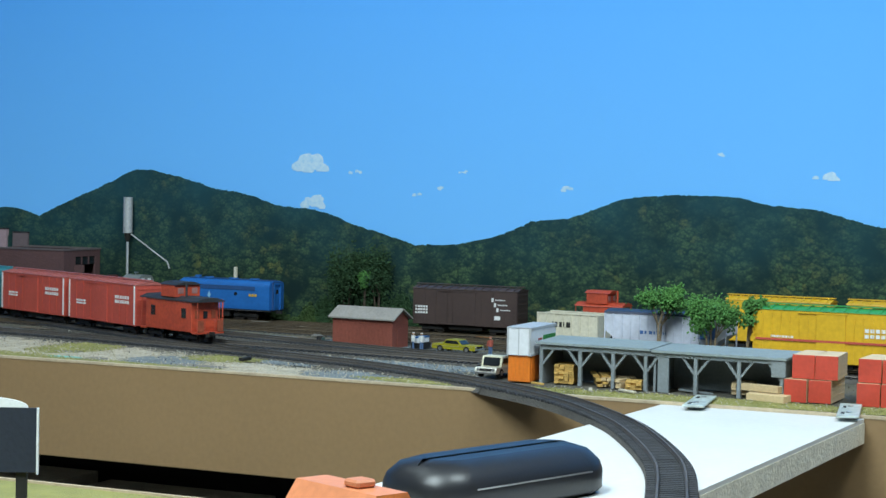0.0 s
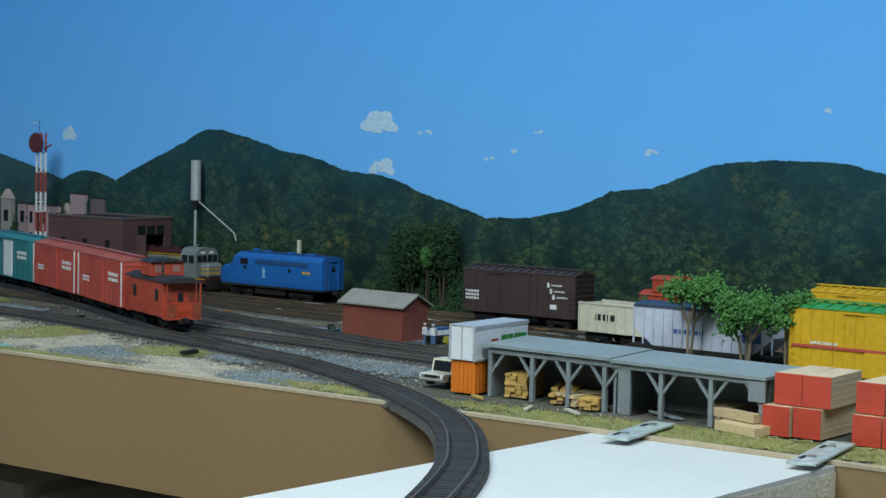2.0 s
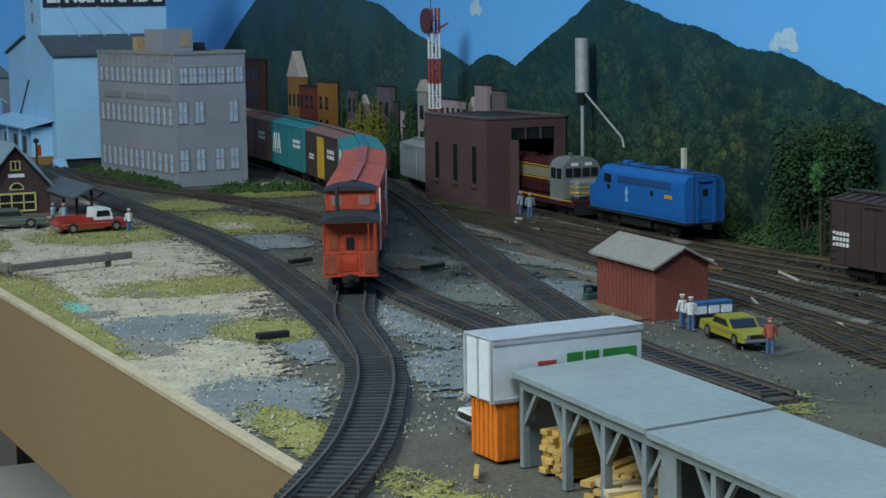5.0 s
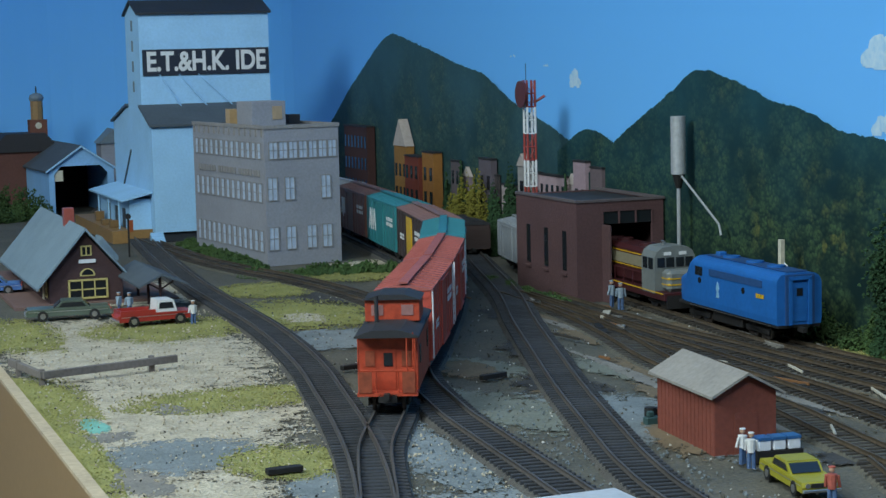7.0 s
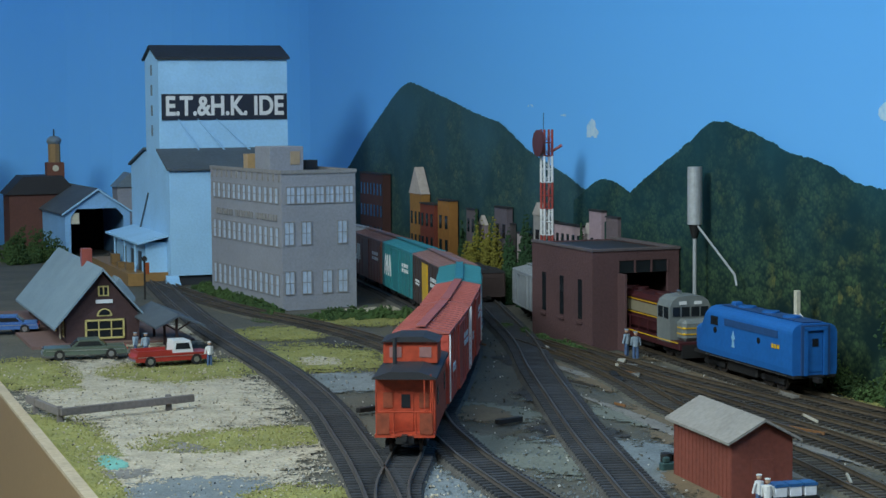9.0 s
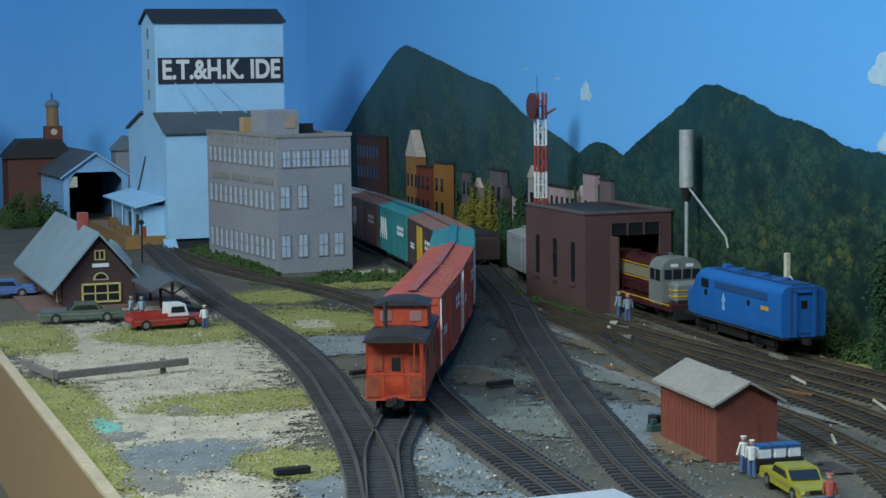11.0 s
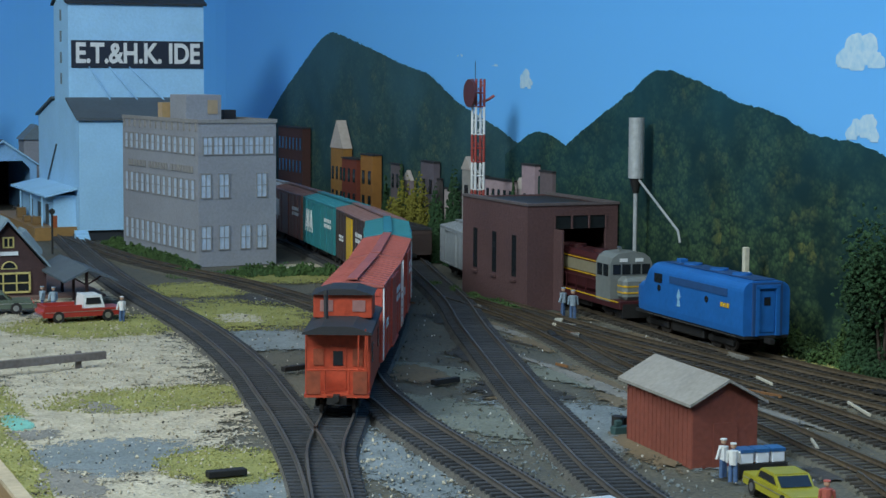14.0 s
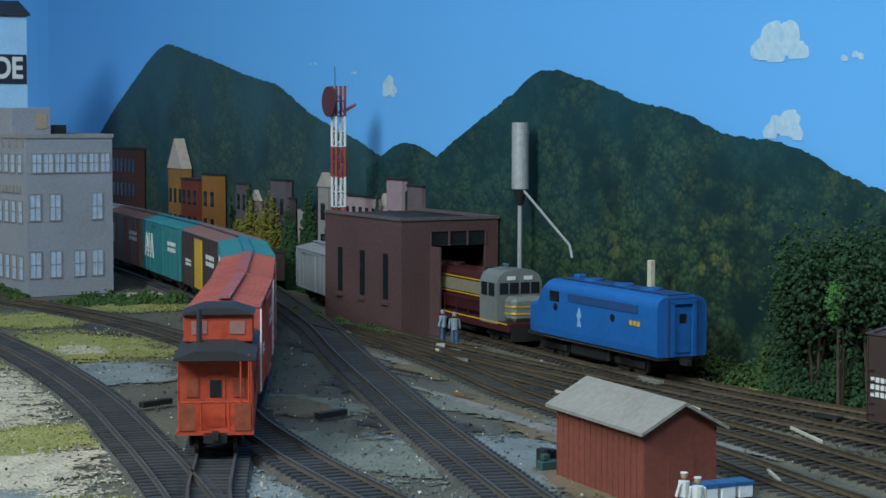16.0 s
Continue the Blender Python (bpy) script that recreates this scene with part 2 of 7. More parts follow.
def hill(ridge, lift, material, name, rough):
    ys = np.array([p[0] for p in ridge][::-1])
    zs = np.array([p[1] for p in ridge][::-1])
    bm = bmesh.new()
    n = int((ys[-1] - ys[0]) / 0.0015)
    top, foot = [], []
    for i in range(n + 1):
        y = ys[0] + (ys[-1] - ys[0]) * i / n
        z = float(np.mean([np.interp(y + 0.005 * q, ys, zs) for q in (-2, -1, 0, 1, 2)])) + rough * noise.noise((y * 110, lift * 900, 0)) + rough * 0.8 * noise.noise((y * 330, 3, 0))
        x = WALL_X - lift
        if y > END_Y - COVE:
            x -= COVE - math.sqrt(max(0.0, COVE ** 2 - (y - END_Y + COVE) ** 2))
        top.append(bm.verts.new((x, y, z)))
        foot.append(bm.verts.new((x, y, -0.01)))
    for i in range(n):
        bm.faces.new((foot[i + 1], foot[i], top[i], top[i + 1]))
    return solid(name, bm, material, "wooded mountains in the printed backdrop", "backdrop", kind="structure")


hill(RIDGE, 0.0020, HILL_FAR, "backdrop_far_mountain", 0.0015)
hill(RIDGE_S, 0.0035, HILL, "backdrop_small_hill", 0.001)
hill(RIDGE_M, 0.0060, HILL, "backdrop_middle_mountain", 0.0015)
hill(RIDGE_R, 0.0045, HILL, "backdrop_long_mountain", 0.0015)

random.seed(5)
for cy, cz, w, h in [(1.051, 0.192, 0.044, 0.030), (1.046, 0.147, 0.030, 0.024), (0.989, 0.185, 0.020, 0.008), (1.536, 0.172, 0.026, 0.018), (0.846, 0.187, 0.014, 0.006), (0.876, 0.167, 0.013, 0.006),
                     (0.905, 0.159, 0.016, 0.007), (0.718, 0.169, 0.018, 0.009), (0.538, 0.211, 0.012, 0.007), (1.60, 0.187, 0.012, 0.005), (1.68, 0.196, 0.016, 0.005), (0.42, 0.188, 0.03, 0.014)]:
    bm = bmesh.new()
    lobes = 12 if w > 0.02 else 6
    for k in range(lobes):
        u = random.uniform(-0.42, 0.42)
        rise = (1 - (u / 0.5) ** 2) * random.uniform(0.05, 0.55)
        r = h * random.uniform(0.16, 0.30) * (1.15 - abs(u))
        mid = Vector((WALL_X - 0.0002 - 0.00002 * k, cy + u * w, cz - h * 0.32 + rise * h + r * 0.4))
        ring = []
        for q in range(22):
            a = 2 * math.pi * q / 22
            rr = r * (1 + 0.22 * noise.noise((math.cos(a) * 2.5 + k * 3.1, math.sin(a) * 2.5, cy * 20)))
            ring.append(bm.verts.new(mid + Vector((0, math.cos(a) * rr * 1.35, max(-0.5 * r, math.sin(a) * rr)))))
        bm.faces.new(ring)
    solid("backdrop_cloud", bm, CLOUD, "small white cloud painted on the blue backdrop", "backdrop", kind="structure")

# shelf that carries the yard
solid("shelf_body", boxes((SHELF_X, 0.70, -0.75, END_Y, -0.088, -0.004)), WALLPAINT, "wooden bench top under the scenery", "shelf", kind="structure")
solid("fascia_front", boxes((SHELF_X - 0.004, SHELF_X, -0.75, 2.62, -0.090, -0.001)), FASCIA, "smooth tan-brown fascia board along the shelf", "fascia", kind="structure")
solid("trim", boxes((SHELF_X - 0.0045, SHELF_X + 0.002, -0.75, 2.62, -0.001, 0.0012)), EDGE, "pale bare top edge of the fascia", "trim", kind="structure")

# the room
solid("floor", boxes((-3.2, 1.4, -2.4, 3.6, -1.06, -1.0)), WALLPAINT, "plain floor of the train room", "floor", kind="structure")
solid("ceiling", boxes((-3.2, 1.4, -2.4, 3.6, 1.45, 1.5)), WALLPAINT, "plain pale ceiling", "ceiling", kind="structure")
solid("wall_south", boxes((-3.2, 1.4, -2.45, -2.4, -1.0, 1.45)), WALLPAINT, "plain pale wall", "wall", kind="structure")
solid("wall_north", boxes((-3.2, 1.4, 3.6, 3.65, -1.0, 1.45)), WALLPAINT, "plain pale wall", "wall", kind="structure")
solid("wall_west", boxes((-3.25, -3.2, -2.4, 3.6, -1.0, 1.45)), WALLPAINT, "plain pale wall", "wall", kind="structure")
solid("wall_east", boxes((1.4, 1.45, -2.4, 3.6, -1.0, 1.45)), WALLPAINT, "plain pale wall", "wall", kind="structure")
# added black sheet: its colour gives the darkness under the shelf
solid("shelf_shade_sheet", boxes((0.50, 0.51, -0.75, END_Y, -0.9, -0.09)), BLACK, "black sheet standing in for the shade under the shelf", "cloth", kind="structure")

# lift-out bridge between the shelf and the peninsula
bridge = thing("lift_out_bridge", "white-topped particle board lift-out bridge across the aisle", "bridge board")
part("top_sheet", prisms([(0.138, 0.262), (0.138, 0.425), (-0.46, 0.455), (-0.46, 0.285)], "z", -0.004, -0.001), PLATFORM, bridge, "glossy white top sheet")
part("core", prisms([(0.1385, 0.2615), (0.1385, 0.4255), (-0.4605, 0.4555), (-0.4605, 0.2845)], "z", -0.020, -0.0042), CHIP, bridge, "raw particle board edge")
# ================= ground =================
EARTH = mat("yard_earth", (0.140, 0.124, 0.094), 0.95, var=0.3, grain=420, blotch=17, bump=0.6, second=(0.040, 0.046, 0.042))
GRAVEL = mat("pale_gravel", (0.61, 0.53, 0.40), 0.95, var=0.2, grain=420, blotch=60, bump=0.9, second=(0.27, 0.24, 0.18))
GRASS = mat("olive_grass_flock", (0.37, 0.35, 0.11), 0.95, var=0.25, grain=800, blotch=40, bump=0.9, second=(0.19, 0.195, 0.065))
GREYMUD = mat("blue_grey_gravel", (0.24, 0.27, 0.28), 0.95, var=0.2, grain=600, blotch=40, bump=0.6, second=(0.10, 0.12, 0.125))
BROWNISH = mat("trodden_brown_soil", (0.17, 0.14, 0.10), 0.95, grain=480, blotch=40, bump=0.6, second=(0.07, 0.06, 0.048))
UNDERGRIT = mat("coal_grit", (0.020, 0.019, 0.018), 0.9, var=0.3, grain=500)
TURQ = mat("spilt_turquoise_paint", (0.17, 0.42, 0.35), 0.8, var=0.2, grain=300)
BUSH = mat("dark_green_foam", (0.060, 0.115, 0.028), 0.95, var=0.3, grain=600, second=(0.018, 0.04, 0.012))
GOLDBUSH = mat("yellow_green_foam", (0.20, 0.19, 0.022), 0.95, var=0.3, grain=600, second=(0.12, 0.10, 0.015))

bm = bmesh.new()
nx, ny = 56, 350
grid = [[bm.verts.new((SHELF_X + (WALL_X - SHELF_X) * i / nx, -0.75 + 3.5 * j / ny,
                       0.0006 * noise.noise((i * 0.35, j * 0.35, 0)) - 0.0004)) for j in range(ny + 1)] for i in range(nx + 1)]
for i in range(nx):
    for j in range(ny):
        bm.faces.new((grid[i][j], grid[i + 1][j], grid[i + 1][j + 1], grid[i][j + 1]))
solid("ground", bm, EARTH, "dark grey-brown yard earth on the model shelf", "ground", kind="structure")


def thinning(material):
    """The same scatter laid so that it thins out in grains towards the rim of its patch."""
    m = material.copy()
    nt = m.node_tree
    geo, att = nt.nodes.new("ShaderNodeNewGeometry"), nt.nodes.new("ShaderNodeAttribute")
    att.attribute_name = "cover"
    n1, n2 = nt.nodes.new("ShaderNodeTexNoise"), nt.nodes.new("ShaderNodeTexNoise")
    n1.inputs["Scale"].default_value, n2.inputs["Scale"].default_value = 520, 95
    total = att.outputs["Fac"]
    for n, k in ((n1, 1.5), (n2, 1.7)):
        nt.links.new(geo.outputs["Position"], n.inputs["Vector"])
        x = nt.nodes.new("ShaderNodeMath")
        x.operation = "MULTIPLY_ADD"
        nt.links.new(n.outputs["Fac"], x.inputs[0])
        x.inputs[1].default_value = k
        nt.links.new(total, x.inputs[2])
        total = x.outputs[0]
    cutoff = nt.nodes.new("ShaderNodeMapRange")
    cutoff.inputs["From Min"].default_value, cutoff.inputs["From Max"].default_value = 1.86, 2.02
    nt.links.new(total, cutoff.inputs["Value"])
    nt.links.new(cutoff.outputs[0], nt.nodes["Principled BSDF"].inputs["Alpha"])
    return m


THIN = {}


def patch(name, cx, cy, rx, ry, turn, material, lift, label, seed=0, rag=0.28):
    """A thin layer of scatter with a ragged outline, slightly domed, cut off at the shelf's edge."""
    if material.name not in THIN:
        THIN[material.name] = thinning(material)
    lift = 0.0003 + 0.45 * lift
    bm = bmesh.new()
    cover = bm.verts.layers.float.new("cover")
    c = bm.verts.new((cx if cx > SHELF_X else SHELF_X + 0.002, cy, lift))
    c[cover] = 1.0
    levels = ((0.45, 0.95, 1.0), (0.80, 0.55, 0.9), (1.05, 0.18, 0.7), (1.35, -0.35, 0.5))
    rings = [[] for _ in levels]
    ca, sa = math.cos(radians(turn)), math.sin(radians(turn))
    for k in range(72):
        a = 2 * math.pi * k / 72
        r = 1 + rag * noise.noise((math.cos(a) * 1.4 + seed * 7.1, math.sin(a) * 1.4, seed)) + rag * 0.5 * noise.noise((math.cos(a) * 6, math.sin(a) * 6, seed + 4))
        for ring, (f, share, z) in zip(rings, levels):
            u, v = math.cos(a) * rx * r * f, math.sin(a) * ry * r * f
            p = bm.verts.new((max(SHELF_X + 0.0012, cx + u * ca - v * sa), cy + u * sa + v * ca, lift * z + 0.0002 * (1 - z)))
            p[cover] = share
            ring.append(p)
    for k in range(72):
        j = (k + 1) % 72
        bm.faces.new((c, rings[0][k], rings[0][j]))
        for inner, outer in zip(rings, rings[1:]):
            bm.faces.new((inner[k], outer[k], outer[j], inner[j]))
    return solid(name, bm, THIN[material.name], label, "ground cover", kind="stuff")


GR = "pale beige gravel scattered over the ground"
FL = "olive-green grass flock with ragged edges"
patch("gravel", 0.235, 1.27, 0.085, 0.20, 3, GRAVEL, 0.0005, GR, 1)
patch("gravel", 0.205, 1.03, 0.085, 0.16, -8, GRAVEL, 0.0007, GR, 2)
patch("gravel", 0.165, 0.80, 0.05, 0.12, -14, GRAVEL, 0.0006, GR, 3)
patch("gravel", 0.30, 1.60, 0.06, 0.10, 0, GRAVEL, 0.0004, GR, 4)
patch("gravel", 0.555, 1.69, 0.05, 0.045, 0, GRAVEL, 0.0005, GR, 5)
patch("gravel", 0.39, 1.38, 0.017, 0.028, 0, GRAVEL, 0.0016, GR, 6)
patch("grass", 0.282, 1.375, 0.060, 0.055, 5, GRASS, 0.0011, FL, 1)
patch("grass", 0.252, 1.075, 0.062, 0.036, 10, GRASS, 0.0012, FL, 2)
patch("grass", 0.170, 1.40, 0.034, 0.085, 5, GRASS, 0.0012, FL, 3)
patch("grass", 0.158, 1.12, 0.020, 0.085, 8, GRASS, 0.0012, FL, 4)
patch("grass", 0.147, 0.97, 0.015, 0.13, 3, GRASS, 0.0012, FL, 14)
patch("grass", 0.240, 0.895, 0.030, 0.040, 0, GRASS, 0.0013, FL, 5)
patch("grass", 0.395, 1.40, 0.052, 0.085, 8, GRASS, 0.0010, FL, 6)
patch("grass", 0.405, 1.56, 0.040, 0.050, 0, GRASS, 0.0011, FL, 7)
patch("grass", 0.520, 1.62, 0.055, 0.045, 0, GRASS, 0.0009, FL, 8)
patch("grass", 0.170, 0.40, 0.026, 0.17, 2, GRASS, 0.0011, FL, 9)
patch("grass", 0.185, 0.20, 0.05, 0.10, 2, GRASS, 0.0010, FL, 10)
patch("grass", 0.665, 0.98, 0.026, 0.10, 0, GRASS, 0.0012, FL, 11)
patch("grass", 0.165, 0.665, 0.014, 0.05, -10, GRASS, 0.0013, FL, 12)
patch("grass", 0.360, 0.66, 0.03, 0.07, 8, GRASS, 0.0010, FL, 13)
patch("grey_gravel", 0.195, 0.935, 0.042, 0.040, 10, GREYMUD, 0.0011, "blue-grey gravel patch", 1)
patch("grey_gravel", 0.175, 0.73, 0.035, 0.05, -10, GREYMUD, 0.0011, "blue-grey gravel patch", 2)
patch("grey_gravel", 0.375, 1.27, 0.040, 0.050, 6, GREYMUD, 0.0009, "blue-grey gravel patch", 3)
patch("grey_gravel", 0.45, 0.90, 0.040, 0.12, 6, GREYMUD, 0.0007, "blue-grey gravel patch", 4)
patch("grey_gravel", 0.30, 0.72, 0.05, 0.09, -10, GREYMUD, 0.0006, "blue-grey gravel patch", 5)
patch("turquoise_stain", 0.168, 1.03, 0.007, 0.022, 0, TURQ, 0.0016, "spilt turquoise paint on the gravel", 1)

MOSSY = mat("mossy_grey_cinders", (0.205, 0.215, 0.175), 0.95, var=0.2, grain=480, blotch=45, bump=0.6, second=(0.095, 0.105, 0.088))
patch("mossy_cinders", 0.395, 0.96, 0.028, 0.10, 16, MOSSY, 0.0006, "mossy grey cinders between the tracks", 21, 0.4)
patch("mossy_cinders", 0.425, 1.12, 0.022, 0.07, 20, MOSSY, 0.0006, "mossy grey cinders between the tracks", 22, 0.4)
patch("grey_gravel", 0.313, 0.865, 0.021, 0.085, -6, GREYMUD, 0.0008, "pale grey ballast between two tracks", 23, 0.35)
patch("grey_gravel", 0.245, 0.84, 0.020, 0.05, -6, GREYMUD, 0.0010, "pale grey ballast beside the turnout", 24, 0.4)
patch("mossy_cinders", 0.50, 1.05, 0.016, 0.12, 14, MOSSY, 0.0006, "mossy grey cinders between the tracks", 25, 0.4)
patch("gravel", 0.43, 1.24, 0.014, 0.05, 14, BROWNISH, 0.0006, "brown trodden soil beside the main track", 26, 0.4)
STRIP = mat("grey_cinder_strip", (0.27, 0.25, 0.22), 0.95, var=0.2, grain=520, blotch=50, bump=0.6, second=(0.12, 0.115, 0.105))
OIL = mat("oily_cinders", (0.060, 0.055, 0.050), 0.85, var=0.3, grain=500, blotch=40, bump=0.5, second=(0.022, 0.022, 0.022))
BROWNSOIL = mat("brown_soil", (0.20, 0.145, 0.085), 0.95, var=0.3, grain=480, blotch=40, bump=0.6, second=(0.095, 0.075, 0.05))
random.seed(77)
for k in range(16):
    cy = random.uniform(0.35, 1.30)
    patch("cinder_strip", random.choice((0.503, 0.549, 0.588, 0.633)) + random.uniform(-0.004, 0.004), cy, random.uniform(0.003, 0.007), random.uniform(0.03, 0.09), random.uniform(-4, 4), STRIP, 0.0012,
          "pale grey cinders lying between the tracks", 40 + k, 0.5)
for k in range(14):
    patch("oil_stain", random.uniform(0.38, 0.62), random.uniform(0.75, 1.5), random.uniform(0.008, 0.025), random.uniform(0.015, 0.05), random.uniform(-15, 15), OIL, 0.0009 + 0.0001 * (k % 4),
          "dark oily cinders on the yard", 60 + k, 0.5)
for k in range(16):
    patch("bare_soil", random.uniform(0.36, 0.64), random.uniform(0.45, 1.6), random.uniform(0.008, 0.022), random.uniform(0.02, 0.06), random.uniform(-15, 15), BROWNSOIL, 0.0007 + 0.0001 * (k % 4),
          "bare brown soil on the yard", 90 + k, 0.5)
for k in range(3):
    patch("gravel", random.uniform(0.155, 0.30), random.uniform(0.66, 1.42), random.uniform(0.006, 0.016), random.uniform(0.01, 0.03), random.uniform(-20, 20), STRIP, 0.0014,
          "grey cinders trodden into the gravel lot", 120 + k, 0.5)

# ================= tracks =================
GAUGE, SPACING = 0.0165, 0.0068


def spline(pts, step=0.004):
    """Smooth line through plan points, as evenly spaced (x, y, z)."""
    p = [Vector((*q, 0.0)) if len(q) == 2 else Vector(q) for q in pts]
    p = [2 * p[0] - p[1]] + p + [2 * p[-1] - p[-2]]
    fine = []
    for i in range(1, len(p) - 2):
        for k in range(40):
            t = k / 40
            fine.append(0.5 * (2 * p[i] + (p[i + 1] - p[i - 1]) * t + (2 * p[i - 1] - 5 * p[i] + 4 * p[i + 1] - p[i + 2]) * t * t
                               + (3 * p[i] - p[i - 1] - 3 * p[i + 1] + p[i + 2]) * t ** 3))
    fine.append(p[-2])
    acc = [0.0]
    for a, b in zip(fine, fine[1:]):
        acc.append(acc[-1] + (b - a).length)
    n = max(2, int(acc[-1] / step))
    xs = np.linspace(0, acc[-1], n + 1)
    arr = np.array(fine)
    return [Vector(v) for v in np.stack([np.interp(xs, acc, arr[:, k]) for k in range(3)], 1)], acc[-1]


def along(line, length, s):
    """Place and heading at s metres along a spline."""
    f = max(0.0, min(0.999999, s / length)) * (len(line) - 1)
    i = int(f)
    d = line[i + 1] - line[i]
    return line[i].lerp(line[i + 1], f - i), d


def sweep(bm, line, offset, profile):
    """Carries a closed profile (across, up) along a line, moved sideways by offset."""
    rings = []
    for i, p in enumerate(line):
        d = line[min(i + 1, len(line) - 1)] - line[max(i - 1, 0)]
        s = Vector((d.y, -d.x, 0)).normalized()
        rings.append([bm.verts.new(p + s * (offset + a) + Vector((0, 0, u))) for a, u in profile])
    n = len(profile)
    for a, b in zip(rings, rings[1:]):
        for k in range(n):
            bm.faces.new((a[k], a[(k + 1) % n], b[(k + 1) % n], b[k]))
    bm.faces.new(rings[0])
    bm.faces.new(list(reversed(rings[-1])))
    bmesh.ops.recalc_face_normals(bm, faces=bm.faces[:])
    return bm


def tie_mesh(name, material):
    bm = boxes((-0.0148, 0.0148, -0.0013, 0.0013, 0.0, 0.0022), bevel=0.0003)
    me = bpy.data.meshes.new(name)
    bm.to_mesh(me)
    bm.free()
    me.materials.append(material)
    return me


TIE_MESH, TIE_BROWN_MESH = tie_mesh("tie_dark", TIE), tie_mesh("tie_brown", TIE_BROWN)
RAIL_PROFILE = [(-0.0009, 0.0), (0.0009, 0.0), (0.0004, 0.0012), (0.0006, 0.0024), (-0.0006, 0.0024), (-0.0004, 0.0012)]
LINES = {}


BROWN_KEYS = set()


def track(key, pts, label, brown=False, bed=True):
    if brown:
        BROWN_KEYS.add(key)
    line, length = spline(pts)
    LINES[key] = (line, length)
    t = thing("railway_track", label, "track", group="yard tracks")
    if bed:
        lift = 0.0002 * (sum(map(ord, key)) % 7)
        part("ballast_bed", sweep(bmesh.new(), line, 0, [(-0.0178, -0.002), (-0.0145, (0.0008 if brown else 0.0022) + lift), (0.0145, (0.0008 if brown else 0.0022) + lift), (0.0178, -0.002)]), EARTH if brown else BALLAST, t)
    for side in (-1, 1):
        part("rail", sweep(bmesh.new(), line, side * GAUGE / 2, [(a, u + (0.0030 if brown else 0.0046)) for a, u in RAIL_PROFILE]), RAIL_RUST if brown else RAIL, t)
    return t, brown


TRACKS = [
    track("main", [(-0.95, 0.02), (-0.65, 0.145), (-0.45, 0.235), (-0.32, 0.274), (-0.2, 0.314), (-0.076, 0.374), (0.0, 0.422), (0.085, 0.494), (0.158, 0.590), (0.213, 0.690),
                   (0.246, 0.765), (0.268, 0.835), (0.287, 0.893), (0.315, 0.957), (0.352, 1.042), (0.400, 1.14), (0.452, 1.255), (0.498, 1.36), (0.535, 1.455), (0.557, 1.55), (0.572, 1.65),
                   (0.585, 1.75), (0.597, 1.85), (0.610, 2.0), (0.606, 2.15), (0.575, 2.35), (0.49, 2.50)],
          "dark track that crosses the bridge and passes behind the mill", bed=False),
    track("front", [(0.248, 0.772), (0.265, 0.835), (0.279, 0.894), (0.2945, 0.970), (0.308, 1.045), (0.322, 1.125), (0.334, 1.22), (0.343, 1.33), (0.347, 1.45), (0.352, 1.59), (0.364, 1.75),
                    (0.383, 1.95), (0.41, 2.2), (0.43, 2.5)], "dark curved track between gravel lot and yard"),
    track("upper", [(0.448, 1.250), (0.460, 1.33), (0.462, 1.42), (0.457, 1.515), (0.443, 1.61), (0.423, 1.70), (0.407, 1.81), (0.398, 1.965), (0.40, 2.1), (0.42, 2.3)],
          "weathered track curving past the grey mill", brown=True),
    track("spur", [(0.385, 1.115), (0.367, 1.045), (0.357, 0.985), (0.351, 0.945), (0.346, 0.89), (0.342, 0.84), (0.337, 0.78), (0.326, 0.66)], "dark spur track beside the tool shed"),
    track("ladder", [(0.668, 1.76), (0.618, 1.58), (0.569, 1.403), (0.519, 1.251), (0.474, 1.106), (0.438, 0.988), (0.407, 0.877), (0.386, 0.798), (0.372, 0.72), (0.365, 0.60)],
          "dark ladder track through the middle of the yard"),
    track("house_lead", [(0.575, 1.43), (0.571, 1.293), (0.555, 1.176), (0.534, 1.067), (0.525, 0.95), (0.520, 0.877), (0.509, 0.804), (0.500, 0.72), (0.49, 0.6), (0.485, 0.4),
                         (0.483, 0.0), (0.483, -0.6)], "brown weathered yard track behind the shed", brown=True),
    track("yard_a", [(0.580, 1.34), (0.572, 1.20), (0.568, 1.05), (0.566, 0.92), (0.556, 0.80), (0.540, 0.70), (0.532, 0.60), (0.530, 0.3), (0.530, -0.6)],
          "brown weathered yard track with an open hopper", brown=True),
    track("yard_b", [(0.596, 1.40), (0.594, 1.2), (0.600, 1.1), (0.606, 0.95), (0.613, 0.8), (0.613, 0.5), (0.613, -0.6)], "brown weathered yard track along the wall", brown=True),
    track("engine", [(0.655, 1.50), (0.650, 1.35), (0.642, 1.22), (0.636, 1.10), (0.640, 1.0), (0.652, 0.9), (0.656, 0.8), (0.656, 0.3), (0.656, -0.6)],
          "engine house track by the backdrop", brown=True),
    track("team", [(0.50, 0.76), (0.475, 0.68), (0.463, 0.60), (0.460, 0.5), (0.458, 0.3), (0.455, -0.6)], "brown weathered yard track with a covered hopper", brown=True),
    track("stub", [(0.44, 0.56), (0.412, 0.48), (0.403, 0.40), (0.400, 0.2), (0.398, -0.6)], "yard track with a yellow boxcar"),
]
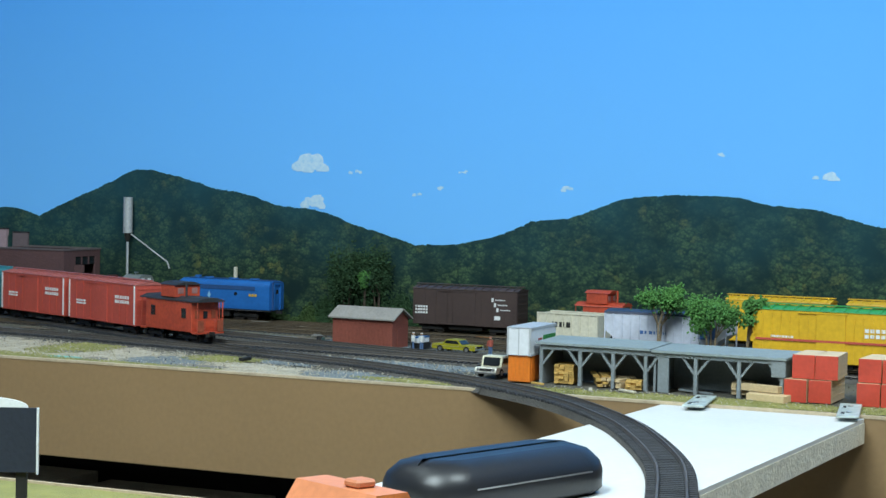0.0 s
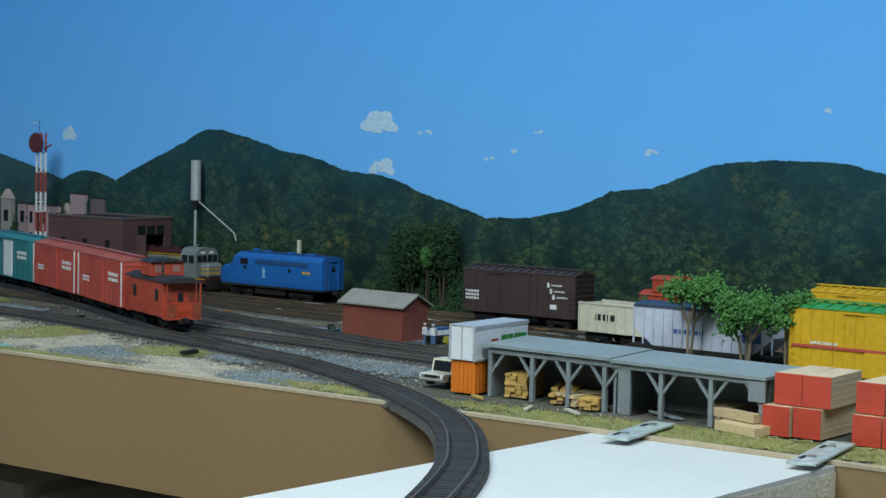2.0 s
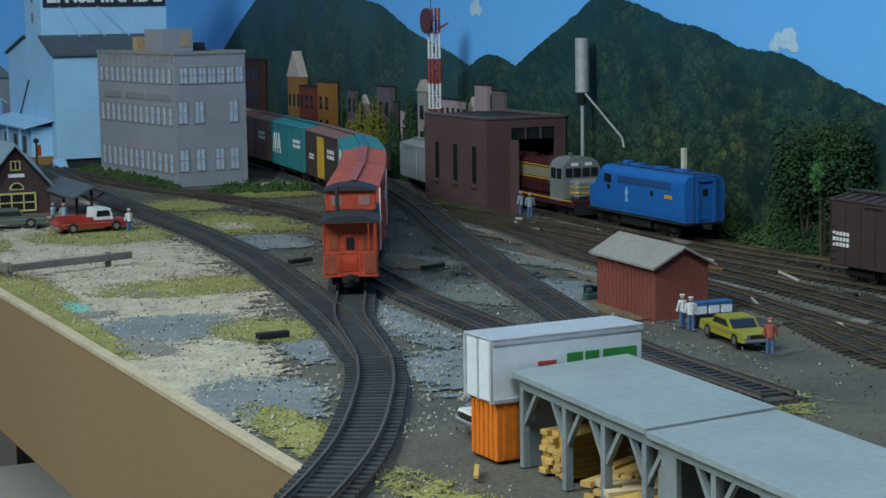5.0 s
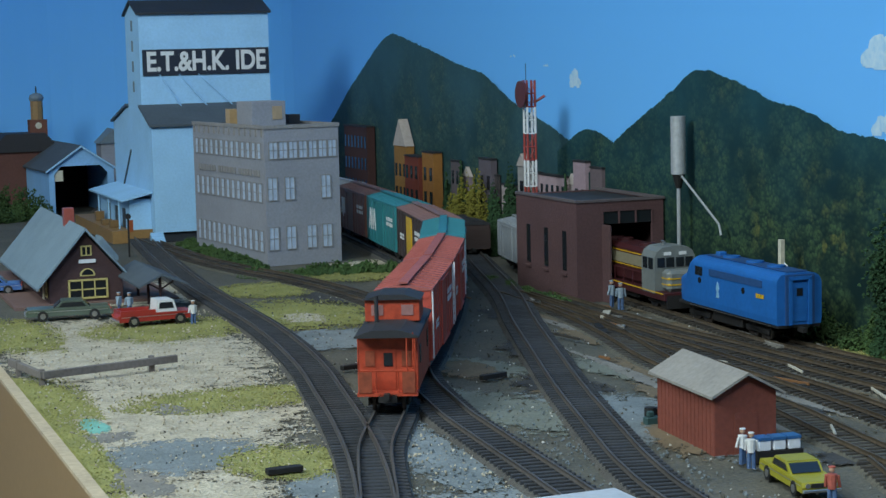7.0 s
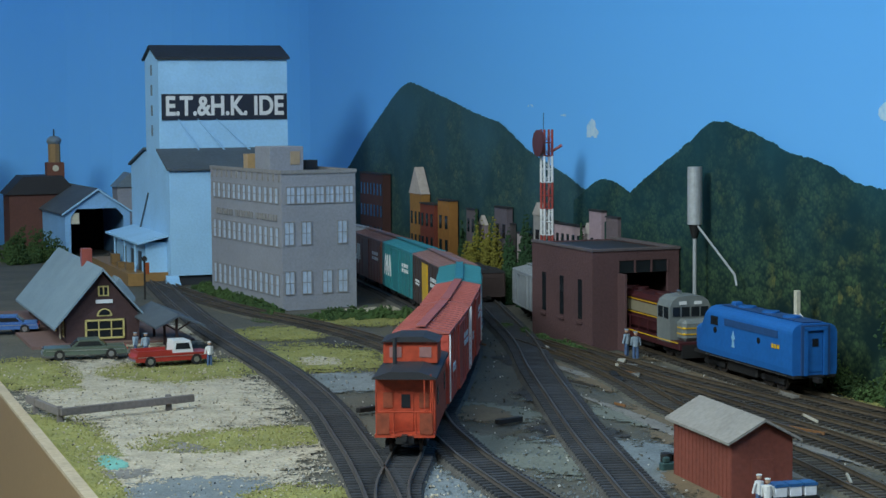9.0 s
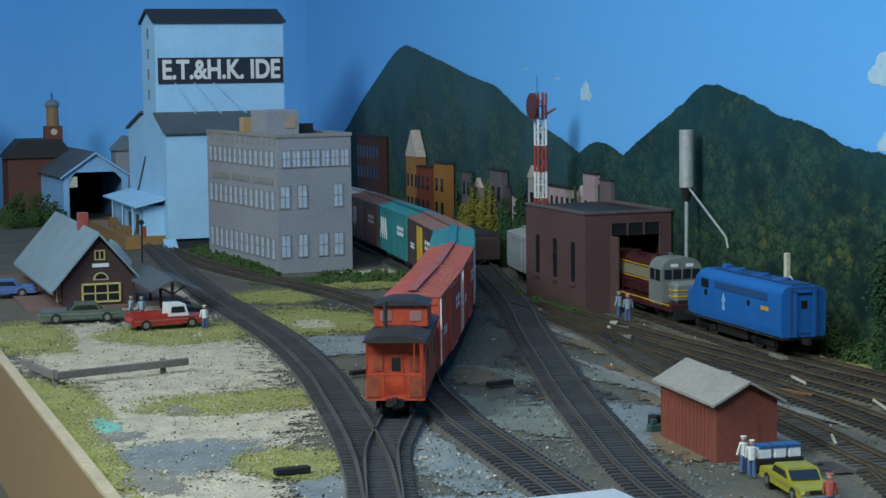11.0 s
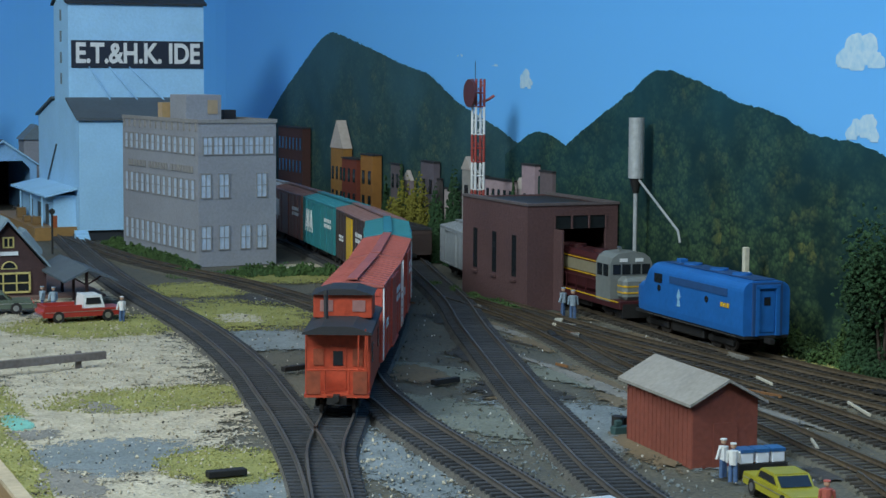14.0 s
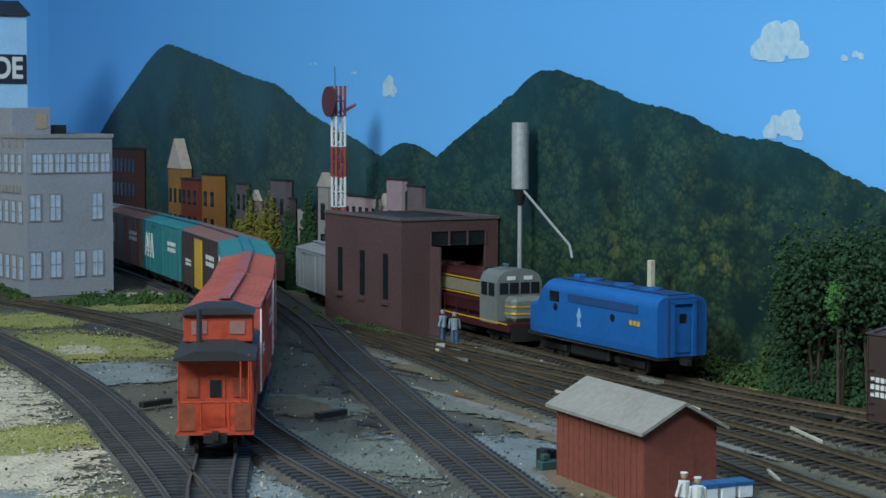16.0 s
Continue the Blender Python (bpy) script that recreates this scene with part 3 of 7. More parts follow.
# roadbed of the main line on the shelf only
part("ballast_bed", sweep(bmesh.new(), [p for p in LINES["main"][0] if p.x > 0.146], 0, [(-0.0178, -0.002), (-0.0145, 0.0024), (0.0145, 0.0024), (0.0178, -0.002)]), BALLAST, TRACKS[0][0])
part("bridge_roadbed", sweep(bmesh.new(), [p for p in LINES["main"][0] if -0.46 < p.x < 0.150], 0, [(-0.016, -0.0030), (-0.0140, 0.0024), (0.0140, 0.0024), (0.016, -0.0030)]), BALLAST,
     TRACKS[0][0], "dark cork roadbed on the bridge")
def tufts(centres, sizes, seed):
    """A bmesh of many small ragged tufts (stretched octahedra) at the given places."""
    rng = np.random.default_rng(seed)
    base = np.array([(1, 0, 0), (-1, 0, 0), (0, 1, 0), (0, -1, 0), (0, 0, 1), (0, 0, -1)], float)
    tri = [(0, 2, 4), (2, 1, 4), (1, 3, 4), (3, 0, 4), (2, 0, 5), (1, 2, 5), (3, 1, 5), (0, 3, 5)]
    me = bpy.data.meshes.new("tufts")
    vs, fs = [], []
    for c, s in zip(centres, sizes):
        r = np.linalg.qr(rng.normal(size=(3, 3)))[0]
        v = (base * rng.uniform(0.45, 1.4, (6, 1))) @ r * s + c
        o = len(vs)
        vs.extend(v.tolist())
        fs.extend([(a + o, b + o, d + o) for a, b, d in tri])
    me.from_pydata(vs, [], fs)
    return me


# loose stones on the gravel, too many to count
CRUMB = mat("chalky_crumbs", (0.62, 0.60, 0.56), 0.9, grain=300, blotch=60, second=(0.36, 0.33, 0.28))
for k, (label, x0, x1, y0, y1, count, material, lo, hi) in enumerate([
        ("scattered pale ballast stones and crumbs", 0.15, 0.33, 0.62, 1.46, 2600, GRAVEL, 0.0003, 0.0011),
        ("chalky white crumbs on the gravel lot", 0.15, 0.33, 0.62, 1.30, 700, CRUMB, 0.0003, 0.0009),
        ("dark crumbs of coal on the gravel lot", 0.15, 0.33, 0.62, 1.40, 500, UNDERGRIT, 0.0003, 0.0008),
        ("dark crumbs of coal and earth over the yard", 0.30, 0.66, 0.30, 1.60, 2200, EARTH, 0.0004, 0.0012),
        ("chalky white crumbs strewn over the yard", 0.34, 0.66, 0.60, 1.50, 420, CRUMB, 0.0003, 0.0009),
        ("grey ballast spilt beside the turnouts", 0.27, 0.42, 0.66, 0.98, 1500, GREYMUD, 0.0004, 0.0011),
        ("rubbish and wood chips before the lumber shed", 0.148, 0.20, 0.22, 0.58, 420, CRUMB, 0.0002, 0.0007)]):
    rng = np.random.default_rng(300 + k)
    centres = np.stack([rng.uniform(x0, x1, count), rng.uniform(y0, y1, count), rng.uniform(0.0006, 0.0016, count)], 1)
    me = tufts(centres, rng.uniform(lo, hi, count), 300 + k)
    me.materials.append(material)
    tagged(link("loose_stones", me), label, "stones", kind="stuff")


# short grass fibres in and round the grass patches
def flock(patches, material, label, seed):
    rng = np.random.default_rng(seed)
    cs_ = []
    for cx, cy, rx, ry in patches:
        n = int(500 + 90000 * rx * ry * 5)
        a, r = rng.uniform(0, 2 * math.pi, n), np.sqrt(rng.random(n)) * 1.12
        cs_.append(np.stack([np.maximum(cx + np.cos(a) * rx * r, SHELF_X + 0.003), cy + np.sin(a) * ry * r, rng.uniform(0.0006, 0.0013, n)], 1))
    cs_ = np.concatenate(cs_)
    me = tufts(cs_, rng.uniform(0.0003, 0.0008, len(cs_)), seed)
    me.materials.append(material)
    return tagged(link("grass_flock", me), label, "grass", kind="stuff")


flock([(0.282, 1.375, 0.060, 0.055), (0.252, 1.075, 0.062, 0.036), (0.170, 1.40, 0.034, 0.085), (0.160, 1.12, 0.020, 0.085), (0.240, 0.895, 0.030, 0.040), (0.395, 1.40, 0.052, 0.085), (0.150, 0.98, 0.012, 0.12),
       (0.405, 1.56, 0.040, 0.050), (0.520, 1.62, 0.055, 0.045), (0.170, 0.40, 0.024, 0.17), (0.165, 0.665, 0.014, 0.05), (0.360, 0.66, 0.03, 0.07), (0.665, 0.98, 0.022, 0.10)], GRASS,
      "loose olive-green grass fibres on the ground", 5)
flock([(0.45, 1.66, 0.04, 0.03), (0.600, 1.42, 0.008, 0.09)], BUSH, "darker green weeds on the ground", 6)

# ================= models: rolling stock =================
random.seed(21)
WHITE = mat("white_paint", (0.72, 0.74, 0.78), 0.5, var=0.06, grain=300)
OFFWHITE = mat("cream_paint", (0.62, 0.58, 0.46), 0.6, var=0.12, grain=300)
GREYROOF = mat("galvanised_roof", (0.50, 0.52, 0.55), 0.45, 0.2, var=0.1, grain=300)
UNDER = mat("black_underframe", (0.012, 0.011, 0.011), 0.7, var=0.2, grain=400)
WHEEL = mat("wheel_steel", (0.06, 0.05, 0.045), 0.5, 0.5, var=0.2)
GLASSD = mat("dark_glazing", (0.015, 0.018, 0.022), 0.12, var=0.05, bump=0)
CHROME = mat("bright_metal", (0.55, 0.55, 0.56), 0.3, 0.9, var=0.08)
LEGEND = mat("white_lettering", (0.70, 0.70, 0.70), 0.6, var=0.05, bump=0)


def paint(name, color, rough=0.42):
    return mat(name, color, rough, var=0.10, grain=260, blotch=30, bump=0.06)


def truck(parent, y):
    t = part("bogie", boxes((-0.0115, -0.0095, y - 0.013, y + 0.013, 0.0035, 0.0075), (0.0095, 0.0115, y - 0.013, y + 0.013, 0.0035, 0.0075),
                            (-0.0095, 0.0095, y - 0.003, y + 0.003, 0.004, 0.009), bevel=0.0005), UNDER, parent)
    for dy in (-0.009, 0.009):
        part("wheelset", rods(((-0.0092, y + dy, 0.0052), (-0.0074, y + dy, 0.0052), 0.0052), ((0.0074, y + dy, 0.0052), (0.0092, y + dy, 0.0052), 0.0052),
                              ((-0.0074, y + dy, 0.0052), (0.0074, y + dy, 0.0052), 0.0012), seg=12), WHEEL, t)


def bars_of_writing(parent, side_x, y, z, w, h, rows, name="lettering", material=None):
    """Unreadable lettering as rows of short plain bars on a car side."""
    bm = bmesh.new()
    for r in range(rows):
        zz = z + h / 2 - (r + 0.5) * h / rows
        n = max(1, int(w / (h / rows * 0.9)))
        for k in range(n):
            yy = y - w / 2 + (k + 0.15) * w / n
            box(bm, side_x - 0.0002, side_x + 0.0002, yy, yy + w / n * 0.7, zz - h / rows * 0.33, zz + h / rows * 0.33)
    ob = part(name, bm, material or LEGEND, parent)
    ob["kind"] = "stuff"
    return ob


def boxcar(label, body_mat, roof_mat, m, length=0.142, height=0.043, door_mat=None, ribs=9, writing=1, roofwalk=True, group="freight cars"):
    w, f = 0.0172, 0.0095
    car = thing("boxcar", label, "boxcar", m, group)
    L = length / 2
    part("body", boxes((-w, w, -L, L, f, f + height), bevel=0.0006), body_mat, car)
    top = f + height
    part("roof", prisms([(-w - 0.0006, top), (w + 0.0006, top), (w + 0.0004, top + 0.0008), (0.003, top + 0.0034), (-0.003, top + 0.0034), (-w - 0.0004, top + 0.0008)], "y", -L - 0.0006, L + 0.0006), roof_mat, car)
    n = 13
    for s in (-1, 1):
        first = None
        for k in range(n):
            y = -L + (k + 0.5) * length / n
            if first is None:
                first = part("roof_rib", prisms([(s * (w + 0.0003), top + 0.0004), (s * 0.0035, top + 0.0034), (s * 0.0035, top + 0.0044), (s * (w + 0.0003), top + 0.0016)], "y", -0.0006, 0.0006),
                             roof_mat, car, m=pose(0, y, 0))
            else:
                link("roof_rib", first.data, car, pose(0, y, 0))
    if roofwalk:
        part("running_board", boxes((-0.0030, 0.0030, -L - 0.002, L + 0.002, top + 0.0046, top + 0.0054)), roof_mat, car)
    for s in (-1, 1):
        d = part("door", boxes((s * (w + 0.0004) - 0.0006, s * (w + 0.0004) + 0.0006, -0.0135, 0.0135, f + 0.002, top - 0.002), bevel=0.0002), door_mat or body_mat, car)
        for zt in (top - 0.0022, f + 0.001):
            part("door_track", boxes((s * (w + 0.0007) - 0.0007, s * (w + 0.0007) + 0.0007, -0.015, 0.031, zt, zt + 0.0011)), body_mat, car)
        first = None
        for k in range(ribs + 1):
            y = -L + 0.001 + k * (length - 0.002) / ribs
            if abs(y) > 0.0165:
                if first is None:
                    first = part("side_rib", boxes((s * w - 0.0005, s * w + 0.0005, -0.0004, 0.0004, f + 0.001, top - 0.001)), body_mat, car, m=pose(0, y, 0))
                else:
                    link("side_rib", first.data, car, pose(0, y, 0))
        bm = bmesh.new()
        for yy in (-L + 0.002, L - 0.006):
            for k in range(5):
                box(bm, s * (w + 0.0009) - 0.0002, s * (w + 0.0009) + 0.0002, yy, yy + 0.004, f + 0.004 + k * 0.005, f + 0.0045 + k * 0.005)
        part("grab_irons", bm, body_mat, car)["kind"] = "stuff"
    bm = bmesh.new()
    for e in (-1, 1):
        for k in range(7):
            zz = f + 0.005 + k * (height - 0.009) / 6
            box(bm, -w + 0.002, w - 0.002, e * L - 0.0006, e * L + 0.0006, zz - 0.0008, zz + 0.0008)
    part("end_corrugation", bm, body_mat, car)["kind"] = "stuff"
    part("underframe", boxes((-0.004, 0.004, -L + 0.002, L - 0.002, 0.006, f), (-0.012, 0.012, -0.02, 0.02, 0.005, f)), UNDER, car)
    for e in (-1, 1):
        truck(car, e * (L - 0.022))
        part("coupler", boxes((-0.0015, 0.0015, e * L - 0.001 if e > 0 else e * L - 0.006, e * L + 0.006 if e > 0 else e * L + 0.001, 0.0085, 0.0115)), UNDER, car)
    if writing:
        for s in (-1, 1):
            bars_of_writing(car, s * (w + 0.0003), L * 0.62 * s, f + height * 0.62, 0.030, 0.010, 2)
            bars_of_writing(car, s * (w + 0.0003), -L * 0.62 * s, f + height * 0.45, 0.022, 0.006, 2)
    return car


def hopper(label, m, length=0.070, tall=0.024):
    car = thing("open_hopper", label, "hopper car", m, "freight cars")
    w, L, f = 0.017, length / 2, 0.010
    bm = boxes((-w, -w + 0.001, -L, L, f, f + tall), (w - 0.001, w, -L, L, f, f + tall), (-w + 0.001, w - 0.001, -L, -L + 0.001, f, f + tall), (-w + 0.001, w - 0.001, L - 0.001, L, f, f + tall))
    part("body", bm, OFFWHITE, car)
    part("slope_floor", boxes((-w + 0.001, w - 0.001, -L + 0.001, L - 0.001, f, f + 0.006)), UNDER, car)
    part("top_rim", boxes((-w - 0.0008, -w + 0.0012, -L, L, f + tall, f + tall + 0.0012), (w - 0.0012, w + 0.0008, -L, L, f + tall, f + tall + 0.0012)), OFFWHITE, car)
    for s in (-1, 1):
        for k in range(8):
            y = -L + 0.001 + k * (length - 0.002) / 7
            part("side_post", boxes((s * (w + 0.0006) - 0.0006, s * (w + 0.0006) + 0.0006, y - 0.0006, y + 0.0006, f, f + tall)), OFFWHITE, car)
        bars_of_writing(car, s * (w + 0.0004), 0.006, f + tall * 0.55, 0.024, 0.008, 1, material=UNDER)
    for e in (-1, 1):
        truck(car, e * (L - 0.016))
    part("underframe", boxes((-0.004, 0.004, -L, L, 0.006, f)), UNDER, car)
    return car


def covered_hopper(label, m, length=0.126):
    car = thing("covered_hopper", label, "hopper car", m, "freight cars")
    w, L, f, tall = 0.0175, length / 2, 0.013, 0.030
    body = paint("pale_lilac_grey", (0.55, 0.58, 0.68))
    blue = paint("logo_blue", (0.05, 0.13, 0.35))
    part("body", prisms([(-L, f + tall), (-L, f + 0.014), (-L + 0.018, f), (L - 0.018, f), (L, f + 0.014), (L, f + tall)], "x", -w, w), body, car)
    part("roof", prisms([(-w - 0.0006, f + tall), (w + 0.0006, f + tall), (w, f + tall + 0.0022), (0.006, f + tall + 0.004), (-0.006, f + tall + 0.004), (-w, f + tall + 0.0022)], "y", -L, L),
         paint("navy_roof", (0.03, 0.04, 0.075)), car)
    part("sill", boxes((-w - 0.001, w + 0.001, -L - 0.004, L + 0.004, f - 0.003, f)), UNDER, car)
    for s in (-1, 1):
        for k in range(15):
            y = -L + 0.001 + k * (length - 0.002) / 14
            part("side_rib", boxes((s * (w + 0.0006) - 0.0006, s * (w + 0.0006) + 0.0006, y - 0.0006, y + 0.0006, f + 0.001, f + tall)), body, car)
        part("logo", boxes((s * (w + 0.0004) - 0.0003, s * (w + 0.0004) + 0.0003, s * 0.043 - 0.009, s * 0.043 + 0.009, f + 0.009, f + 0.021)), blue, car, "blue square logo shapes")
        bars_of_writing(car, s * (w + 0.0004), -s * 0.012, f + 0.013, 0.028, 0.005, 1, material=blue)
    for e in (-1, 1):
        truck(car, e * (L - 0.018))
    for y in (-0.025, 0.025):
        part("outlet_hopper", boxes((-0.010, 0.010, y - 0.010, y + 0.010, 0.004, f)), UNDER, car)
    return car


def f_unit(label, body_mat, m, band=None, nose=None, name="diesel_locomotive", length=0.168):
    """A streamlined cab diesel: rounded nose to +y, flat end with a door to -y."""
    loco = thing(name, label, "locomotive", m, "engines")
    w, f, h, L = 0.0165, 0.0130, 0.0345, length / 2
    prof = [(-w * 0.97, f), (w * 0.97, f), (w, f + h * 0.12)]
    prof += [(w * math.cos(a) ** 0.5 if a < 1.57 else 0.0, f + h * (0.79 + 0.21 * math.sin(a))) for a in (0.0, 0.25, 0.5, 0.75, 1.0, 1.25)]
    prof += [(-x, z) for x, z in reversed(prof[2:])]
    n_prof = len(prof)
    part("body", prisms(prof, "y", -L, L - 0.046), body_mat, loco)
    bm = bmesh.new()
    prev = None
    for k in range(13):
        a = k / 12
        y = L - 0.046 + 0.044 * a
        sx = math.sqrt(max(0.0, 1 - (a * 0.93) ** 3)) if a > 0 else 1
        drop = 0.0 if a < 0.30 else (0.40 if a > 0.50 else 0.40 * (a - 0.30) / 0.20)
        top = h * (1 - drop) * (1 - 0.55 * max(0, a - 0.5) ** 2 * 2)
        ring = [bm.verts.new((x * sx, y, f + min((z - f), top) if (z - f) < h * 0.5 else f + (z - f) * top / h)) for x, z in prof]
        if prev:
            for i in range(n_prof):
                bm.faces.new((prev[i], prev[(i + 1) % n_prof], ring[(i + 1) % n_prof], ring[i]))
        else:
            bm.faces.new(ring)
        prev = ring
    bm.faces.new(prev)
    bmesh.ops.recalc_face_normals(bm, faces=bm.faces[:])
    part("nose", bm, nose or body_mat, loco)
    for s in (-1, 1):
        part("cab_window", boxes((s * w - 0.0004, s * w + 0.0004, L - 0.053, L - 0.042, f + h * 0.62, f + h * 0.80)), GLASSD, loco)
        part("windscreen", boxes((s * 0.0055 - 0.0045, s * 0.0055 + 0.0045, L - 0.0312, L - 0.0268, f + h * 0.70, f + h * 0.92), bevel=0.0006), GLASSD, loco)
        part("grille_band", boxes((s * w - 0.0005, s * w + 0.0005, -L + 0.02, L - 0.064, f + h * 0.66, f + h * 0.80)), band or body_mat, loco)
        for y in (-0.034, 0.032):
            part("porthole", rods(((s * (w - 0.0004), y, f + h * 0.52), (s * (w + 0.0005), y, f + h * 0.52), 0.0022), seg=14), GLASSD if band else body_mat, loco)
    part("rear_door", boxes((-0.0055, 0.0055, -L - 0.0006, -L + 0.0002, f + 0.002, f + h * 0.80), bevel=0.0002), body_mat, loco)
    part("rear_door_window", boxes((-0.0022, 0.0022, -L - 0.0009, -L, f + h * 0.55, f + h * 0.70)), GLASSD, loco)
    part("diaphragm", boxes((-0.0085, -0.006, -L - 0.002, -L, f, f + h * 0.9), (0.006, 0.0085, -L - 0.002, -L, f, f + h * 0.9), (-0.0085, 0.0085, -L - 0.002, -L, f + h * 0.86, f + h * 0.93)), body_mat, loco)
    for y in (-0.05, -0.02, 0.015):
        part("roof_fan", rods(((0, y, f + h - 0.0005), (0, y, f + h + 0.0016), 0.0062), seg=16), body_mat, loco)
    part("exhaust_pipe", boxes((-0.003, 0.003, 0.028, 0.034, f + h, f + h + 0.003), bevel=0.0005), body_mat, loco)
    part("fuel_tank", boxes((-0.012, 0.012, -0.022, 0.022, 0.003, f), bevel=0.001), UNDER, loco)
    part("steam_pipe", rods(((-0.0150, -L + 0.01, f - 0.0015), (-0.0150, L - 0.03, f - 0.0015), 0.0006), seg=5), CHROME, loco)
    part("skirt", boxes((-w + 0.001, w - 0.001, -L, L - 0.012, f - 0.002, f)), UNDER, loco)
    for e in (-1, 1):
        truck(loco, e * (L - 0.034))
        truck(loco, e * (L - 0.040))
    part("coupler", boxes((-0.0015, 0.0015, -L - 0.008, -L, 0.0085, 0.0115)), UNDER, loco)
    return loco


def road_switcher(label, body_mat, m):
    """A hood diesel with a cab behind a low short hood; the front is +y."""
    loco = thing("hood_locomotive", label, "locomotive", m, "engines")
    L, f = 0.092, 0.012
    part("frame", boxes((-0.0165, 0.0165, -L, L, f - 0.003, f), bevel=0.0004), UNDER, loco)
    part("walkway_stripe", boxes((-0.0168, 0.0168, -L, L, f - 0.0012, f - 0.0002)), LEGEND, loco)
    part("long_hood", boxes((-0.0105, 0.0105, -L + 0.012, 0.042, f, f + 0.031), bevel=0.0022), body_mat, loco)
    part("cab", prisms([(-0.0165, f), (0.0165, f), (0.0165, f + 0.030), (0.011, f + 0.0365), (-0.011, f + 0.0365), (-0.0165, f + 0.030)], "y", 0.042, 0.063), body_mat, loco)
    part("short_hood", boxes((-0.0105, 0.0105, 0.063, L - 0.010, f, f + 0.030), bevel=0.0025), body_mat, loco)
    for s in (-1, 1):
        part("cab_window", boxes((s * 0.0165 - 0.0004, s * 0.0165 + 0.0004, 0.0455, 0.0515, f + 0.019, f + 0.028)), GLASSD, loco)
        part("cab_window", boxes((s * 0.0165 - 0.0004, s * 0.0165 + 0.0004, 0.0535, 0.0595, f + 0.019, f + 0.028)), GLASSD, loco)
        part("end_window", boxes((s * 0.0134 - 0.0016, s * 0.0134 + 0.0016, 0.0415, 0.0424, f + 0.021, f + 0.029)), GLASSD, loco)
        for k in range(9):
            y = -L + 0.018 + k * 0.0125
            part("hood_door", boxes((s * 0.0106 - 0.0004, s * 0.0106 + 0.0004, y, y + 0.010, f + 0.004, f + 0.024)), body_mat, loco)
        bm = rods(*[((s * 0.016, -L + 0.004 + k * 0.018, f), (s * 0.016, -L + 0.004 + k * 0.018, f + 0.012), 0.0004) for k in range(11)], seg=5)
        rod(bm, (s * 0.016, -L + 0.004, f + 0.012), (s * 0.016, L - 0.004, f + 0.012), 0.0004, 5)
        part("handrail", bm, body_mat, loco)
    for y in (-0.066, -0.050, -0.004, 0.012):
        part("roof_fan", rods(((0, y, f + 0.0305), (0, y, f + 0.0335), 0.0068), seg=16), body_mat, loco)
    part("dynamic_brake", boxes((-0.0125, 0.0125, -0.036, -0.014, f + 0.022, f + 0.0335), bevel=0.0012), body_mat, loco)
    part("fuel_tank", boxes((-0.013, 0.013, -0.024, 0.02, 0.003, f - 0.003), bevel=0.002), UNDER, loco)
    for e in (-1, 1):
        truck(loco, e * (L - 0.036))
        truck(loco, e * (L - 0.028))
        part("pilot", boxes((-0.014, 0.014, e * (L - 0.001) - 0.001, e * (L - 0.001) + 0.001, 0.002, f)), UNDER, loco)
    return loco


CABGLASS = mat("dusty_pink_glazing", (0.30, 0.15, 0.14), 0.4, var=0.15, grain=300)
CABRUST = mat("rusty_orange_red", (0.27, 0.055, 0.022), 0.7, var=0.25, grain=350, blotch=90)


